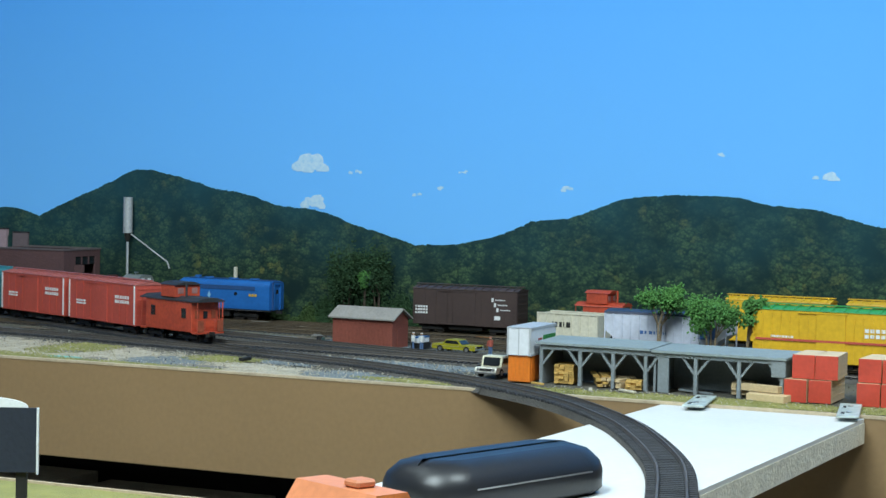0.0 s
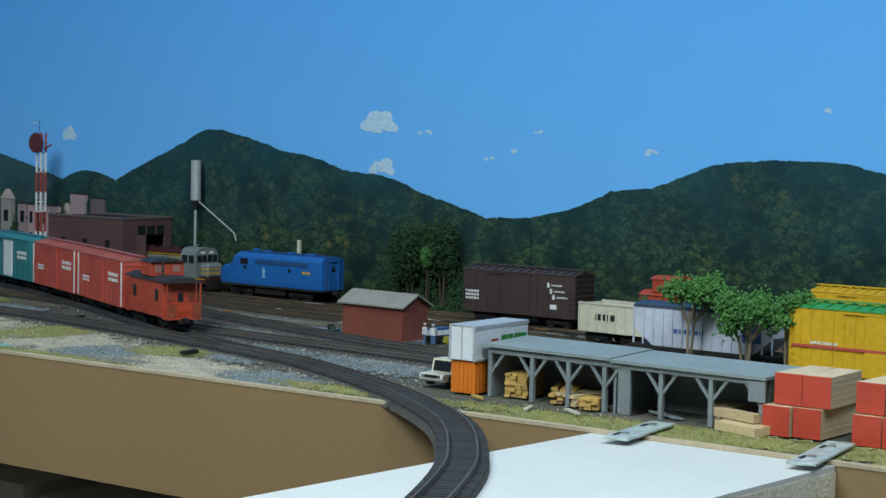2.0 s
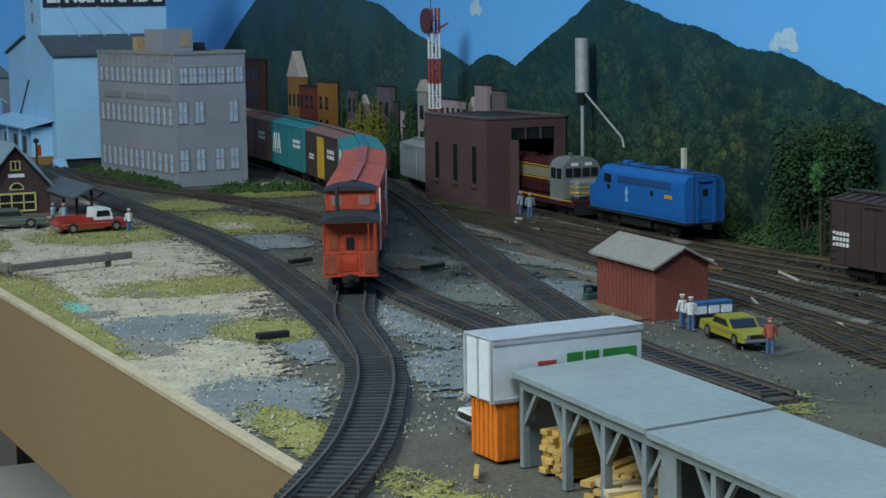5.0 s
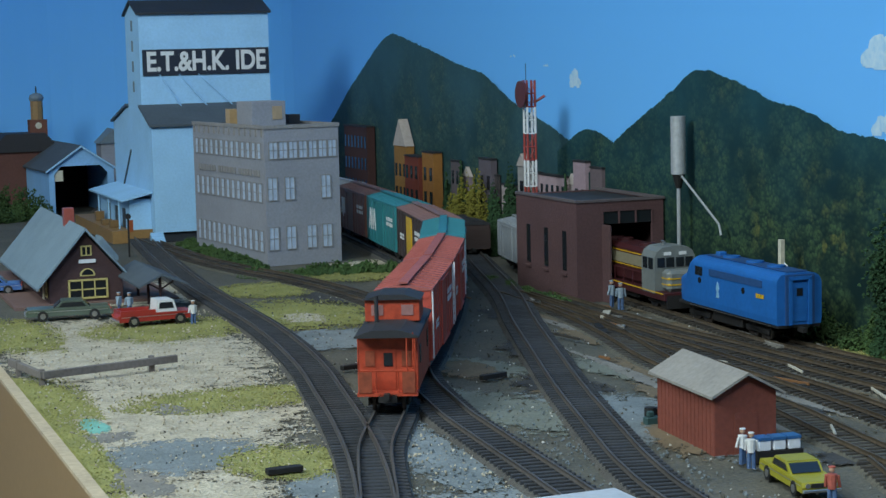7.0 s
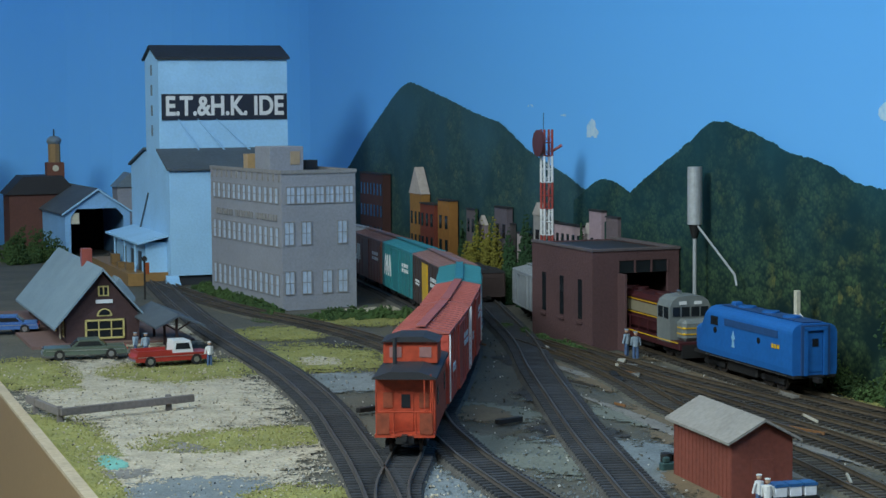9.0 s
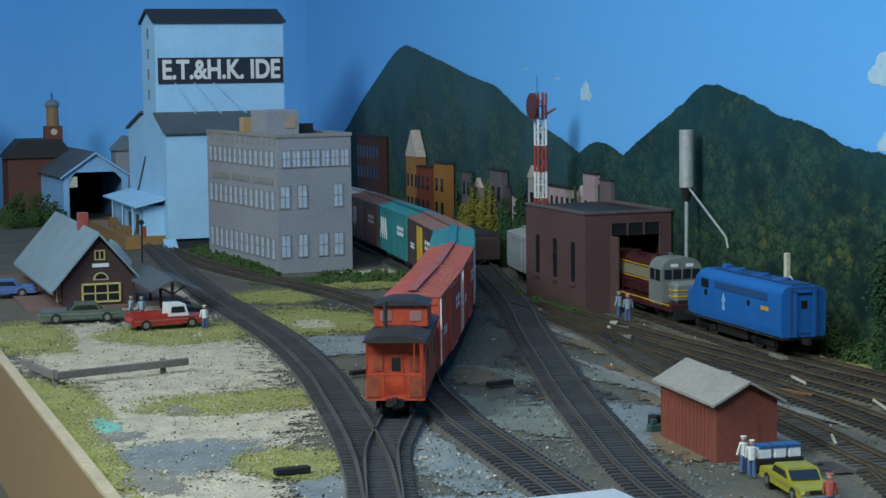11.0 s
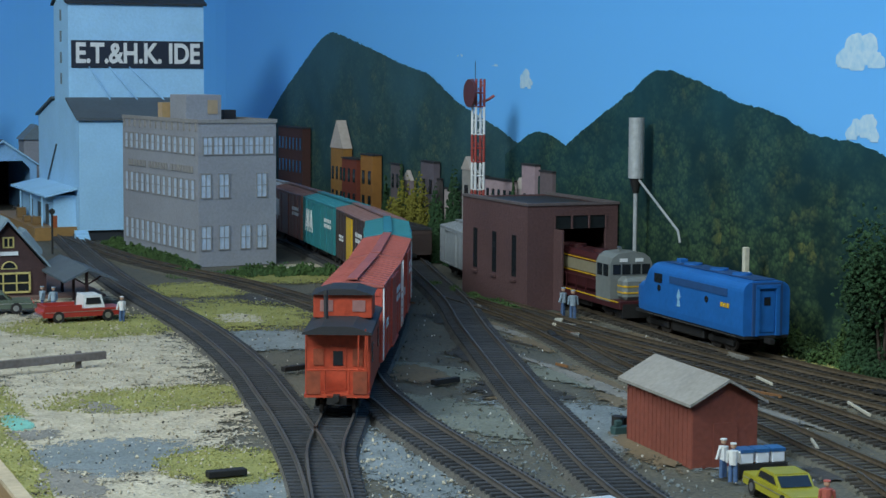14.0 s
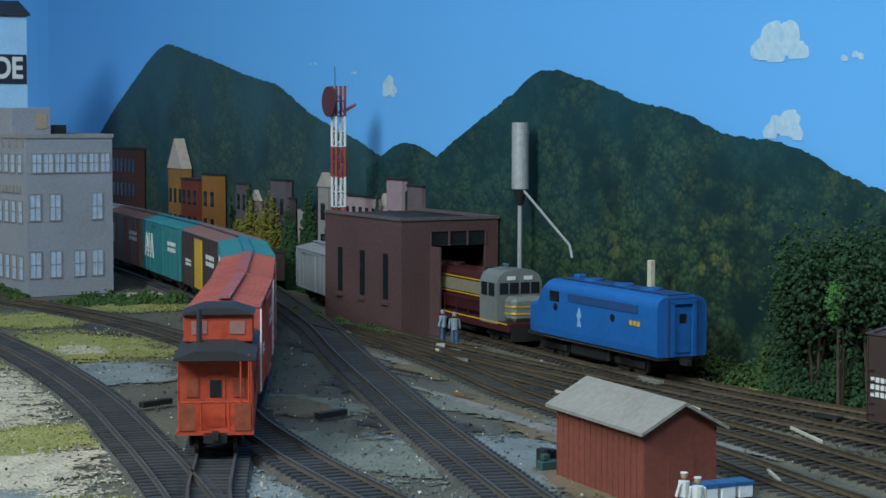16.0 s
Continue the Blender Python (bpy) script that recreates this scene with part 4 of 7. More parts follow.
def caboose(label, body_mat, dark, m, L=0.052):
    car = thing("caboose", label, "caboose", m, "freight cars")
    w, f, h = 0.0165, 0.0105, 0.031
    part("body", boxes((-w, w, -L + 0.010, L - 0.010, f, f + h), bevel=0.0005), body_mat, car)
    part("roof", prisms([(-w - 0.0014, f + h), (w + 0.0014, f + h), (w + 0.001, f + h + 0.001), (0.008, f + h + 0.0042), (-0.008, f + h + 0.0042), (-w - 0.001, f + h + 0.001)], "y", -L, L), dark, car)
    cup = part("cupola", boxes((-w + 0.001, w - 0.001, -0.010, 0.016, f + h + 0.003, f + h + 0.0155), bevel=0.0004), body_mat, car)
    part("cupola_roof", prisms([(-w, f + h + 0.0155), (w, f + h + 0.0155), (0.007, f + h + 0.0185), (-0.007, f + h + 0.0185)], "y", -0.0125, 0.0185), dark, cup)
    for s in (-1, 1):
        for e in (-0.0102, 0.0162):
            part("cupola_window", boxes((s * 0.0085 - 0.0034, s * 0.0085 + 0.0034, e - 0.0003, e + 0.0003, f + h + 0.0065, f + h + 0.0125)), CABGLASS, cup)
        for y in (-L * 0.54, L * 0.54):
            part("side_window", boxes((s * w - 0.0004, s * w + 0.0004, y - 0.004, y + 0.004, f + 0.014, f + 0.024)), GLASSD, car)
    for e in (-1, 1):
        part("platform", boxes((-w, w, min(e * L, e * (L - 0.010)), max(e * L, e * (L - 0.010)), f - 0.001, f + 0.0008)), body_mat, car)
        part("end_door", boxes((-0.004, 0.004, e * (L - 0.010) - 0.0005, e * (L - 0.010) + 0.0005, f + 0.001, f + 0.024)), body_mat, car)
        part("door_window", boxes((-0.0025, 0.0025, e * (L - 0.010) - 0.0009, e * (L - 0.010) + 0.0009, f + 0.014, f + 0.0215)), GLASSD, car)
        for s in (-1, 1):
            part("end_window", boxes((s * 0.010 - 0.0026, s * 0.010 + 0.0026, e * (L - 0.010) - 0.0006, e * (L - 0.010) + 0.0006, f + 0.014, f + 0.0225)), CABRUST, car)
        bm = bmesh.new()
        for x in (-0.0155, -0.006, 0.006, 0.0155):
            rod(bm, (x, e * (L - 0.0008), f), (x, e * (L - 0.0008), f + (h if abs(x) > 0.01 else 0.013)), 0.0005, 5)
        rod(bm, (-0.0155, e * (L - 0.0008), f + 0.013), (0.0155, e * (L - 0.0008), f + 0.013), 0.0005, 5)
        part("end_railing", bm, body_mat, car)
        truck(car, e * (L - 0.020))
        part("coupler", boxes((-0.0015, 0.0015, min(e * L, e * (L + 0.006)), max(e * L, e * (L + 0.006)), 0.0085, 0.0115)), UNDER, car)
    part("ladder", rods(((0.011, -L + 0.0005, f), (0.011, -L + 0.0005, f + h + 0.003), 0.0004), ((0.0145, -L + 0.0005, f), (0.0145, -L + 0.0005, f + h + 0.003), 0.0004), seg=5), body_mat, car)
    for sx in (-1, 1):
        part("rust_panel", boxes((sx * 0.0118 - 0.0035, sx * 0.0118 + 0.0035, -L - 0.0006, -L + 0.0002, f + 0.001, f + 0.0125)), CABRUST, car, "rust-stained end panel")
    part("stovepipe", rods(((-0.008, -0.020, f + h + 0.002), (-0.008, -0.020, f + h + 0.019), 0.0012)), dark, car)
    part("underframe", boxes((-0.005, 0.005, -L, L, 0.006, f)), UNDER, car)
    return car


RAIL_TOP = 0.0070


def on_track(key, s_from, s_to, flip=False):
    """The pose of a car whose ends stand at two distances along a track; its +y looks to s_to."""
    line, length = LINES[key]
    a, b = along(line, length, s_from)[0], along(line, length, s_to)[0]
    d = (b - a) * (-1 if flip else 1)
    mid = (a + b) / 2
    yaw = math.degrees(math.atan2(-d.x, d.y))
    pitch = math.degrees(math.atan2(d.z, math.hypot(d.x, d.y)))
    return pose(mid.x, mid.y, mid.z + RAIL_TOP - (0.0016 if key in BROWN_KEYS else 0.0), 0, 0, yaw) @ pose(0, 0, 0, pitch, 0, 0)


def on_y(key, y0, y1, flip=False):
    """The same for a car that stands between two y on a track."""
    line, length = LINES[key]
    n = len(line) - 1
    ia = min(range(n), key=lambda i: abs(line[i].y - y0))
    ib = min(range(n), key=lambda i: abs(line[i].y - y1))
    return on_track(key, ia / n * length, ib / n * length, flip)


BM_BLUE = paint("faded_bright_blue", (0.012, 0.120, 0.40), 0.5)
BM_DARK = paint("sooty_blue", (0.016, 0.065, 0.19), 0.6)
LOCO_BLUE = paint("medium_blue", (0.05, 0.25, 0.55), 0.45)
TEAL = paint("light_turquoise", (0.10, 0.55, 0.52), 0.42)
TEAL_ROOF = paint("turquoise_roof", (0.11, 0.46, 0.42), 0.5)
BROWN = paint("boxcar_red_brown", (0.20, 0.085, 0.065), 0.5)
BROWN_ROOF = paint("dusty_brown_roof", (0.24, 0.135, 0.125), 0.55)
DARKBROWN = paint("dark_oxide_brown", (0.050, 0.030, 0.027), 0.6)
DKGREEN = paint("blue_green", (0.03, 0.20, 0.22), 0.45)
DKGREEN_ROOF = paint("blue_green_roof", (0.035, 0.21, 0.25), 0.5)
YELLOW = paint("rail_yellow", (0.65, 0.38, 0.015), 0.45)
GREEN = paint("grass_green", (0.03, 0.26, 0.05), 0.5)
REDP = paint("warm_red", (0.48, 0.075, 0.05), 0.5)
SALMON = mat("dusty_salmon_roof", (0.42, 0.115, 0.095), 0.6, grain=320, blotch=40, bump=0.1, second=(0.27, 0.07, 0.06))
CABRED = mat("caboose_red", (0.46, 0.062, 0.026), 0.5, var=0.2, grain=320, blotch=45, bump=0.08)
ROOFBLACK = paint("tarred_roof", (0.022, 0.022, 0.026), 0.65)
MAROON = paint("tuscan_maroon", (0.055, 0.012, 0.014), 0.45)
CPGREY = paint("engine_grey", (0.17, 0.185, 0.18), 0.5)
MILLGREY = paint("dull_pale_grey", (0.26, 0.28, 0.30), 0.6)
ORANGE = paint("signal_orange", (0.75, 0.20, 0.02), 0.45)

# the freight train on the main line: engine first
TRAIN_HEAD = next(k for k, p in enumerate(LINES["main"][0]) if p.y > 0.950) / (len(LINES["main"][0]) - 1) * LINES["main"][1] + 1.538
s = TRAIN_HEAD
road_switcher("medium-blue hood diesel leading the freight train", LOCO_BLUE, on_track("main", s - 0.184, s))
s -= 0.196
for label, body, roof, dmat in [
        ("turquoise boxcar with a turquoise roof behind the engine", TEAL, TEAL_ROOF, None),
        ("turquoise boxcar with a pale grey ribbed roof", TEAL, GREYROOF, None),
        ("red-brown boxcar with a white shield emblem", BROWN, BROWN_ROOF, None),
        ("blue-green boxcar with a white triple-peak emblem", DKGREEN, DKGREEN_ROOF, None),
        ("dusty brown boxcar with yellow doors", DARKBROWN, BROWN_ROOF, YELLOW),
        ("blue-green boxcar with white doors", DKGREEN, DKGREEN_ROOF, WHITE),
        ("warm red boxcar with a dusty salmon roof", REDP, SALMON, None),
        ("warm red boxcar with a dusty salmon roof", REDP, SALMON, None)]:
    car = boxcar(label, body, roof, on_track("main", s - 0.142, s), door_mat=dmat)
    for sx in (-1, 1):
        if "triple" in label:
            bm = bmesh.new()
            for k in range(3):
                y0 = -sx * 0.043 + (k - 1) * 0.0105
                for a, b in ((-0.006, 0.0), (0.0, 0.006)):
                    z0, z1 = (0.022, 0.043) if a < 0 else (0.043, 0.022)
                    prism(bm, [(y0 + a - 0.0013, z0), (y0 + a + 0.0013, z0), (y0 + b + 0.0013, z1), (y0 + b - 0.0013, z1)], "x", sx * 0.0174 - 0.0003, sx * 0.0174 + 0.0003)
            part("emblem", bm, LEGEND, car, "white triple-peak emblem")
        if "shield" in label:
            part("emblem", prisms([(-sx * 0.043 - 0.008, 0.043), (-sx * 0.043 + 0.008, 0.043), (-sx * 0.043 + 0.008, 0.032), (-sx * 0.043, 0.022), (-sx * 0.043 - 0.008, 0.032)], "x",
                                  sx * 0.0174 - 0.0003, sx * 0.0174 + 0.0003), LEGEND, car, "white shield emblem")
        if "salmon" in label:
            for e in (-1, 1):
                part("edge_stripe", boxes((sx * 0.0176 - 0.0004, sx * 0.0176 + 0.0004, e * 0.0698 - 0.0009, e * 0.0698 + 0.0009, 0.011, 0.052)), LEGEND, car, "white corner stripe")
        if "pale grey" in label:
            part("placard", boxes((sx * 0.0174 - 0.0003, sx * 0.0174 + 0.0003, -sx * 0.05 - 0.006, -sx * 0.05 + 0.006, 0.026, 0.046)), WHITE, car, "white placard")
    s -= 0.154
s += 0.002
caboose("bright red caboose with a black roof at the train's end", CABRED, ROOFBLACK, on_track("main", s - 0.104, s))

# standing cars and engines
def cab_switcher(label, m):
    """A hood diesel with a grey cab and a low banded nose; the nose is +y."""
    loco = thing("hood_locomotive", label, "locomotive", m, "engines")
    L, f = 0.079, 0.012
    cream = paint("dim_cream", (0.24, 0.21, 0.14))
    part("frame", boxes((-0.0162, 0.0162, -L, L - 0.002, f - 0.004, f + 0.002), bevel=0.0004), MAROON, loco)
    part("long_hood", boxes((-0.0125, 0.0125, -L + 0.006, 0.036, f + 0.002, f + 0.031), bevel=0.0030), MAROON, loco)
    prof = [(-0.0165, f), (0.0165, f), (0.0165, f + 0.027), (0.0145, f + 0.0315), (0.010, f + 0.0345), (0.0, f + 0.0355), (-0.010, f + 0.0345), (-0.0145, f + 0.0315), (-0.0165, f + 0.027)]
    cab = part("cab", prisms(prof, "y", 0.036, 0.061), CPGREY, loco, "pale grey cab with a rounded roof")
    for x, hw in ((-0.0115, 0.0030), (-0.0040, 0.0032), (0.0040, 0.0032), (0.0115, 0.0030)):
        part("windscreen", boxes((x - hw, x + hw, 0.0606, 0.0615, f + 0.0195, f + 0.0268)), GLASSD, cab)
    for sx in (-1, 1):
        for y in (0.0430, 0.0535):
            part("cab_window", boxes((sx * 0.0165 - 0.0004, sx * 0.0165 + 0.0004, y - 0.0040, y + 0.0040, f + 0.018, f + 0.0265)), GLASSD, cab)
        part("number_board", boxes((sx * 0.0062 - 0.0030, sx * 0.0062 + 0.0030, 0.0606, 0.0616, f + 0.0285, f + 0.0310)), LEGEND, cab, "pale number board")
        part("side_band", boxes((sx * 0.0126 - 0.0004, sx * 0.0126 + 0.0004, -L + 0.010, 0.0355, f + 0.0165, f + 0.0245)), cream, loco, "cream side band")
        for z in (0.0150, 0.0256):
            part("pin_stripe", boxes((sx * 0.0126 - 0.0004, sx * 0.0126 + 0.0004, -L + 0.010, 0.0355, f + z, f + z + 0.0007)), YELLOW, loco)
        part("sill_stripe", boxes((sx * 0.0162 - 0.0004, sx * 0.0162 + 0.0004, -L + 0.002, L - 0.004, f + 0.0008, f + 0.0016)), YELLOW, loco)
        bm = rods(*[((sx * 0.0158, -L + 0.006 + k * 0.018, f + 0.002), (sx * 0.0158, -L + 0.006 + k * 0.018, f + 0.013), 0.0004) for k in range(6)], seg=5)
        rod(bm, (sx * 0.0158, -L + 0.006, f + 0.013), (sx * 0.0158, 0.034, f + 0.013), 0.0004, 5)
        part("handrail", bm, MAROON, loco)
    part("nose", boxes((-0.0120, 0.0120, 0.061, L - 0.004, f + 0.002, f + 0.0185), bevel=0.0028), CPGREY, loco, "low pale grey nose")
    for z in (0.0060, 0.0105):
        part("nose_stripe", boxes((-0.0123, 0.0123, 0.0615, L - 0.0036, f + z, f + z + 0.0034), bevel=0.0022), YELLOW, loco, "yellow nose band")
    part("horn", rods(((0.004, 0.048, f + 0.0352), (0.004, 0.048, f + 0.0378), 0.0006), ((0.004, 0.046, f + 0.0378), (0.004, 0.052, f + 0.0378), 0.0008), seg=6), CHROME, loco)
    for y in (-0.055, -0.035, 0.010):
        part("roof_fan", rods(((0, y, f + 0.0305), (0, y, f + 0.0332), 0.0066), seg=16), MAROON, loco)
    part("fuel_tank", boxes((-0.012, 0.012, -0.020, 0.018, 0.003, f - 0.004), bevel=0.001), UNDER, loco)
    part("pilot", boxes((-0.014, 0.014, L - 0.0035, L - 0.0015, 0.002, f)), UNDER, loco)
    for e in (-1, 1):
        truck(loco, e * (L - 0.030))
        truck(loco, e * (L - 0.024))
    return loco


cab_switcher("maroon hood diesel with a grey cab half inside the engine house", on_y("engine", 1.39, 1.235))
blue = f_unit("bright blue cab diesel standing outside the engine house", BM_BLUE, on_y("engine", 1.064, 1.224), length=0.162, band=BM_DARK)
part("roof_walk", boxes((-0.0075, 0.0075, -0.078, 0.040, 0.0474, 0.0480), bevel=0.0002), BM_DARK, blue, "sooty dark-blue roof centre")
part("end_frame", boxes((-0.0105, -0.0087, -0.0826, -0.0808, 0.013, 0.044), (0.0087, 0.0105, -0.0826, -0.0808, 0.013, 0.044), (-0.0105, 0.0105, -0.0826, -0.0808, 0.0440, 0.0462)), BM_DARK, blue, "dark frame round the end door")
for sx in (-1, 1):
    part("emblem", prisms([(0.004 - 0.0022, 0.0215), (0.004 + 0.0022, 0.0215), (0.004 + 0.001, 0.026), (0.004 + 0.0026, 0.028), (0.004, 0.033), (0.004 - 0.0026, 0.028), (0.004 - 0.001, 0.026)],
                          "x", sx * 0.0166 - 0.0003, sx * 0.0166 + 0.0003), paint("faded_emblem", (0.22, 0.42, 0.62)), blue, "small faded pale blue emblem")
    bars_of_writing(blue, sx * 0.0168, -0.058, 0.030, 0.012, 0.0042, 1, name="number_plate", material=YELLOW)
cpr = boxcar("dark oxide-brown boxcar with white lettering", DARKBROWN, DARKBROWN, on_y("yard_b", 0.736, 0.864), length=0.126, height=0.040, writing=0)
bars_of_writing(cpr, -0.0176, 0.052, 0.026, 0.016, 0.010, 3)
for y, z in ((-0.034, 0.040), (-0.037, 0.0345), (-0.040, 0.029)):
    part("initial", boxes((-0.0179, -0.0174, y - 0.0012, y + 0.0012, z - 0.0022, z + 0.0022)), LEGEND, cpr)
    bars_of_writing(cpr, -0.0176, y - 0.009, z, 0.012, 0.0020, 1)
bars_of_writing(cpr, -0.0176, -0.040, 0.020, 0.010, 0.0065, 1)
hopper("cream open hopper car with black lettering", on_y("yard_a", 0.612, 0.682))
covered_hopper("pale lilac-grey covered hopper with a navy roof", on_y("team", 0.455, 0.581))
hi = boxcar("bright yellow high boxcar with a green roof", YELLOW, GREEN, on_y("stub", 0.270, 0.418), length=0.146, height=0.047, ribs=17)
for sx in (-1, 1):
    part("stripe", boxes((sx * 0.0179 - 0.0004, sx * 0.0179 + 0.0004, -0.07, 0.07, 0.0285, 0.0305)), REDP, hi, "dark red stripe")
boxcar("bright yellow boxcar with a green roof", YELLOW, GREEN, on_y("stub", 0.10, 0.246), length=0.146, height=0.047, ribs=17)
boxcar("orange-yellow boxcar by the backdrop", YELLOW, YELLOW, on_y("yard_b", 0.392, 0.502), length=0.11, writing=0)
boxcar("orange-yellow boxcar by the backdrop", YELLOW, YELLOW, on_y("yard_b", 0.25, 0.38), length=0.12, writing=0)
caboose("faded red caboose standing by the backdrop", CABRED, CABRED, on_y("yard_b", 0.614, 0.674) @ Matrix.Scale(0.92, 4), 0.030)
boxcar("pale grey boxcar behind the engine house", MILLGREY, MILLGREY, pose(0.654, 1.562, 0.002, 0, 0, -10), length=0.10, height=0.032, writing=0)
boxcar("dark weathered gondola by the town", DARKBROWN, ROOFBLACK, pose(0.657, 1.735, 0.0, 0, 0, -10), length=0.10, height=0.024, writing=0, roofwalk=False)

# ================= engine house =================
BRICK = mat("painted_brick_maroon", (0.092, 0.045, 0.046), 0.8, var=0.16, grain=500, blotch=18, bump=0.3)
DARKCOPE = mat("sooty_coping", (0.105, 0.085, 0.090), 0.8, var=0.15, grain=400)
SLATE = mat("blue_grey_roofing", (0.16, 0.21, 0.25), 0.7, var=0.12, grain=350, blotch=30, bump=0.25)
eh = thing("engine_house", "maroon brick single-stall engine house with an open door", "engine house")
x0, x1, y0, y1, H = 0.607, 0.684, 1.350, 1.474, 0.080
dx0, dx1, dz = 0.630, 0.674, 0.062
part("side_wall", boxes((x0, x0 + 0.003, y0 + 0.003, y1, 0, H)), BRICK, eh)
part("side_wall", boxes((x1 - 0.003, x1, y0 + 0.003, y1, 0, H)), BRICK, eh)
part("back_wall", boxes((x0 + 0.003, x1 - 0.003, y1 - 0.003, y1, 0, H)), BRICK, eh)
part("front_wall", prisms([(x0, 0), (dx0, 0), (dx0, dz + 0.010), (dx1, dz + 0.010), (dx1, 0), (x1, 0), (x1, H), (x0, H)], "y", y0, y0 + 0.003), BRICK, eh)
part("transom", boxes((dx0, dx1, y0 + 0.001, y0 + 0.002, dz, dz + 0.010)), GLASSD, eh, "dark transom window")
for k in range(4):
    part("mullion", boxes((dx0 + k * 0.0147 - 0.0005, dx0 + k * 0.0147 + 0.0005, y0 - 0.0006, y0 + 0.001, dz, dz + 0.010)), BRICK, eh)
part("door", boxes((dx0 - 0.001, dx0 + 0.001, y0 - 0.014, y0, 0, dz), bevel=0.0003), BRICK, eh, "open maroon door leaf")
part("roof", boxes((x0 + 0.003, x1 - 0.003, y0 + 0.003, y1 - 0.003, H - 0.004, H - 0.001)), ROOFBLACK, eh)
part("coping", boxes((x0 - 0.001, x1 + 0.001, y0 - 0.001, y0 + 0.004, H, H + 0.002), (x0 - 0.001, x0 + 0.004, y0 + 0.004, y1, H, H + 0.002), (x1 - 0.004, x1 + 0.001, y0 + 0.004, y1, H, H + 0.002)), DARKCOPE, eh)
for k in range(3):
    yy = y0 + 0.020 + k * 0.037
    wv = part("window", boxes((x0 - 0.0004, x0 + 0.0004, yy, yy + 0.0075, 0.024, 0.056)), GLASSD, eh)
    part("window_sill", boxes((x0 - 0.0016, x0, yy - 0.001, yy + 0.010, 0.020, 0.022)), BRICK, wv)

# ================= tool shed =================
SHEDRED = mat("barn_red_boards", (0.21, 0.055, 0.036), 0.8, var=0.14, grain=400, blotch=24, bump=0.2)
TARP = mat("grey_felt_roof", (0.27, 0.25, 0.225), 0.85, var=0.12, grain=400, blotch=50, bump=0.3)
shed = thing("tool_shed", "barn-red board tool shed with a grey felt roof", "shed", pose(0.4555, 0.847, 0, 0, 0, -4.3))
W, Ls, He, Ha = 0.0165, 0.0365, 0.0312, 0.0402
part("body", prisms([(-W, 0), (W, 0), (W, He), (0, Ha), (-W, He)], "y", -Ls, Ls), SHEDRED, shed)
sl = (Ha - He) / W
for sgn in (-1, 1):
    o = 0.0035
    part("roof_slope", prisms([(0, Ha + 0.0002), (sgn * (W + o), He - o * sl + 0.0002), (sgn * (W + o), He - o * sl + 0.0016), (0, Ha + 0.0016)], "y", -Ls - 0.004, Ls + 0.004), TARP, shed)
    for k in range(16):
        y = -Ls + 0.001 + k * (2 * Ls - 0.002) / 15
        part("board_batten", boxes((sgn * W - 0.0003, sgn * W + 0.0003, y - 0.0004, y + 0.0004, 0, He - 0.0015)), SHEDRED, shed)
part("end_door", boxes((-0.006, 0.006, -Ls - 0.0005, -Ls, 0.0, 0.021)), SHEDRED, shed)

# ================= lumber shed (pole barn) =================
GREYWOOD = mat("grey_painted_wood", (0.21, 0.24, 0.255), 0.75, var=0.12, grain=400, blotch=40, bump=0.2)
GREYROOFW = mat("grey_green_roof_paint", (0.24, 0.285, 0.29), 0.6, var=0.10, grain=300, blotch=40, bump=0.15)
LUMBER = mat("fresh_lumber", (0.62, 0.47, 0.27), 0.75, var=0.16, grain=450, blotch=60, bump=0.15, per_piece=0.5)
LUMBER_Y = mat("yellow_lumber", (0.58, 0.36, 0.10), 0.75, var=0.2, grain=450, blotch=60, bump=0.15, per_piece=0.5)
ps = thing("lumber_shed", "grey open-fronted lumber shed on posts with knee braces", "shed", pose(0.2125, 0.452, 0, 0, 0, -3.8))
LH, D, ZR = 0.1105, 0.046, 0.034
part("roof", prisms([(-0.004, ZR), (D, ZR + 0.0025), (D, ZR + 0.0045), (-0.004, ZR + 0.0020)], "y", -LH - 0.003, 0.005), GREYROOFW, ps)
part("roof", prisms([(-0.004, ZR + 0.0008), (D, ZR + 0.0033), (D, ZR + 0.0053), (-0.004, ZR + 0.0028)], "y", 0.0056, LH + 0.003), GREYROOFW, ps)
part("back_wall", boxes((D - 0.003, D - 0.001, -LH, LH, 0, ZR + 0.002)), GREYWOOD, ps)
part("end_wall", prisms([(0.0, 0), (D - 0.003, 0), (D - 0.003, ZR + 0.002), (0.0, ZR)], "y", LH - 0.002, LH), GREYWOOD, ps)
part("end_wall", prisms([(0.006, 0), (D - 0.003, 0), (D - 0.003, ZR + 0.002), (0.006, ZR)], "y", -LH, -LH + 0.002), GREYWOOD, ps)
part("middle_wall", prisms([(0.0, 0), (D - 0.003, 0), (D - 0.003, ZR + 0.002), (0.0, ZR)], "y", 0.002, 0.004), GREYWOOD, ps)
part("middle_panel", boxes((-0.0012, 0.0012, -0.010, 0.000, 0, ZR), bevel=0.0003), GREYWOOD, ps)
part("eave_beam", boxes((-0.0016, 0.0016, -LH, LH, ZR - 0.0035, ZR)), GREYWOOD, ps)
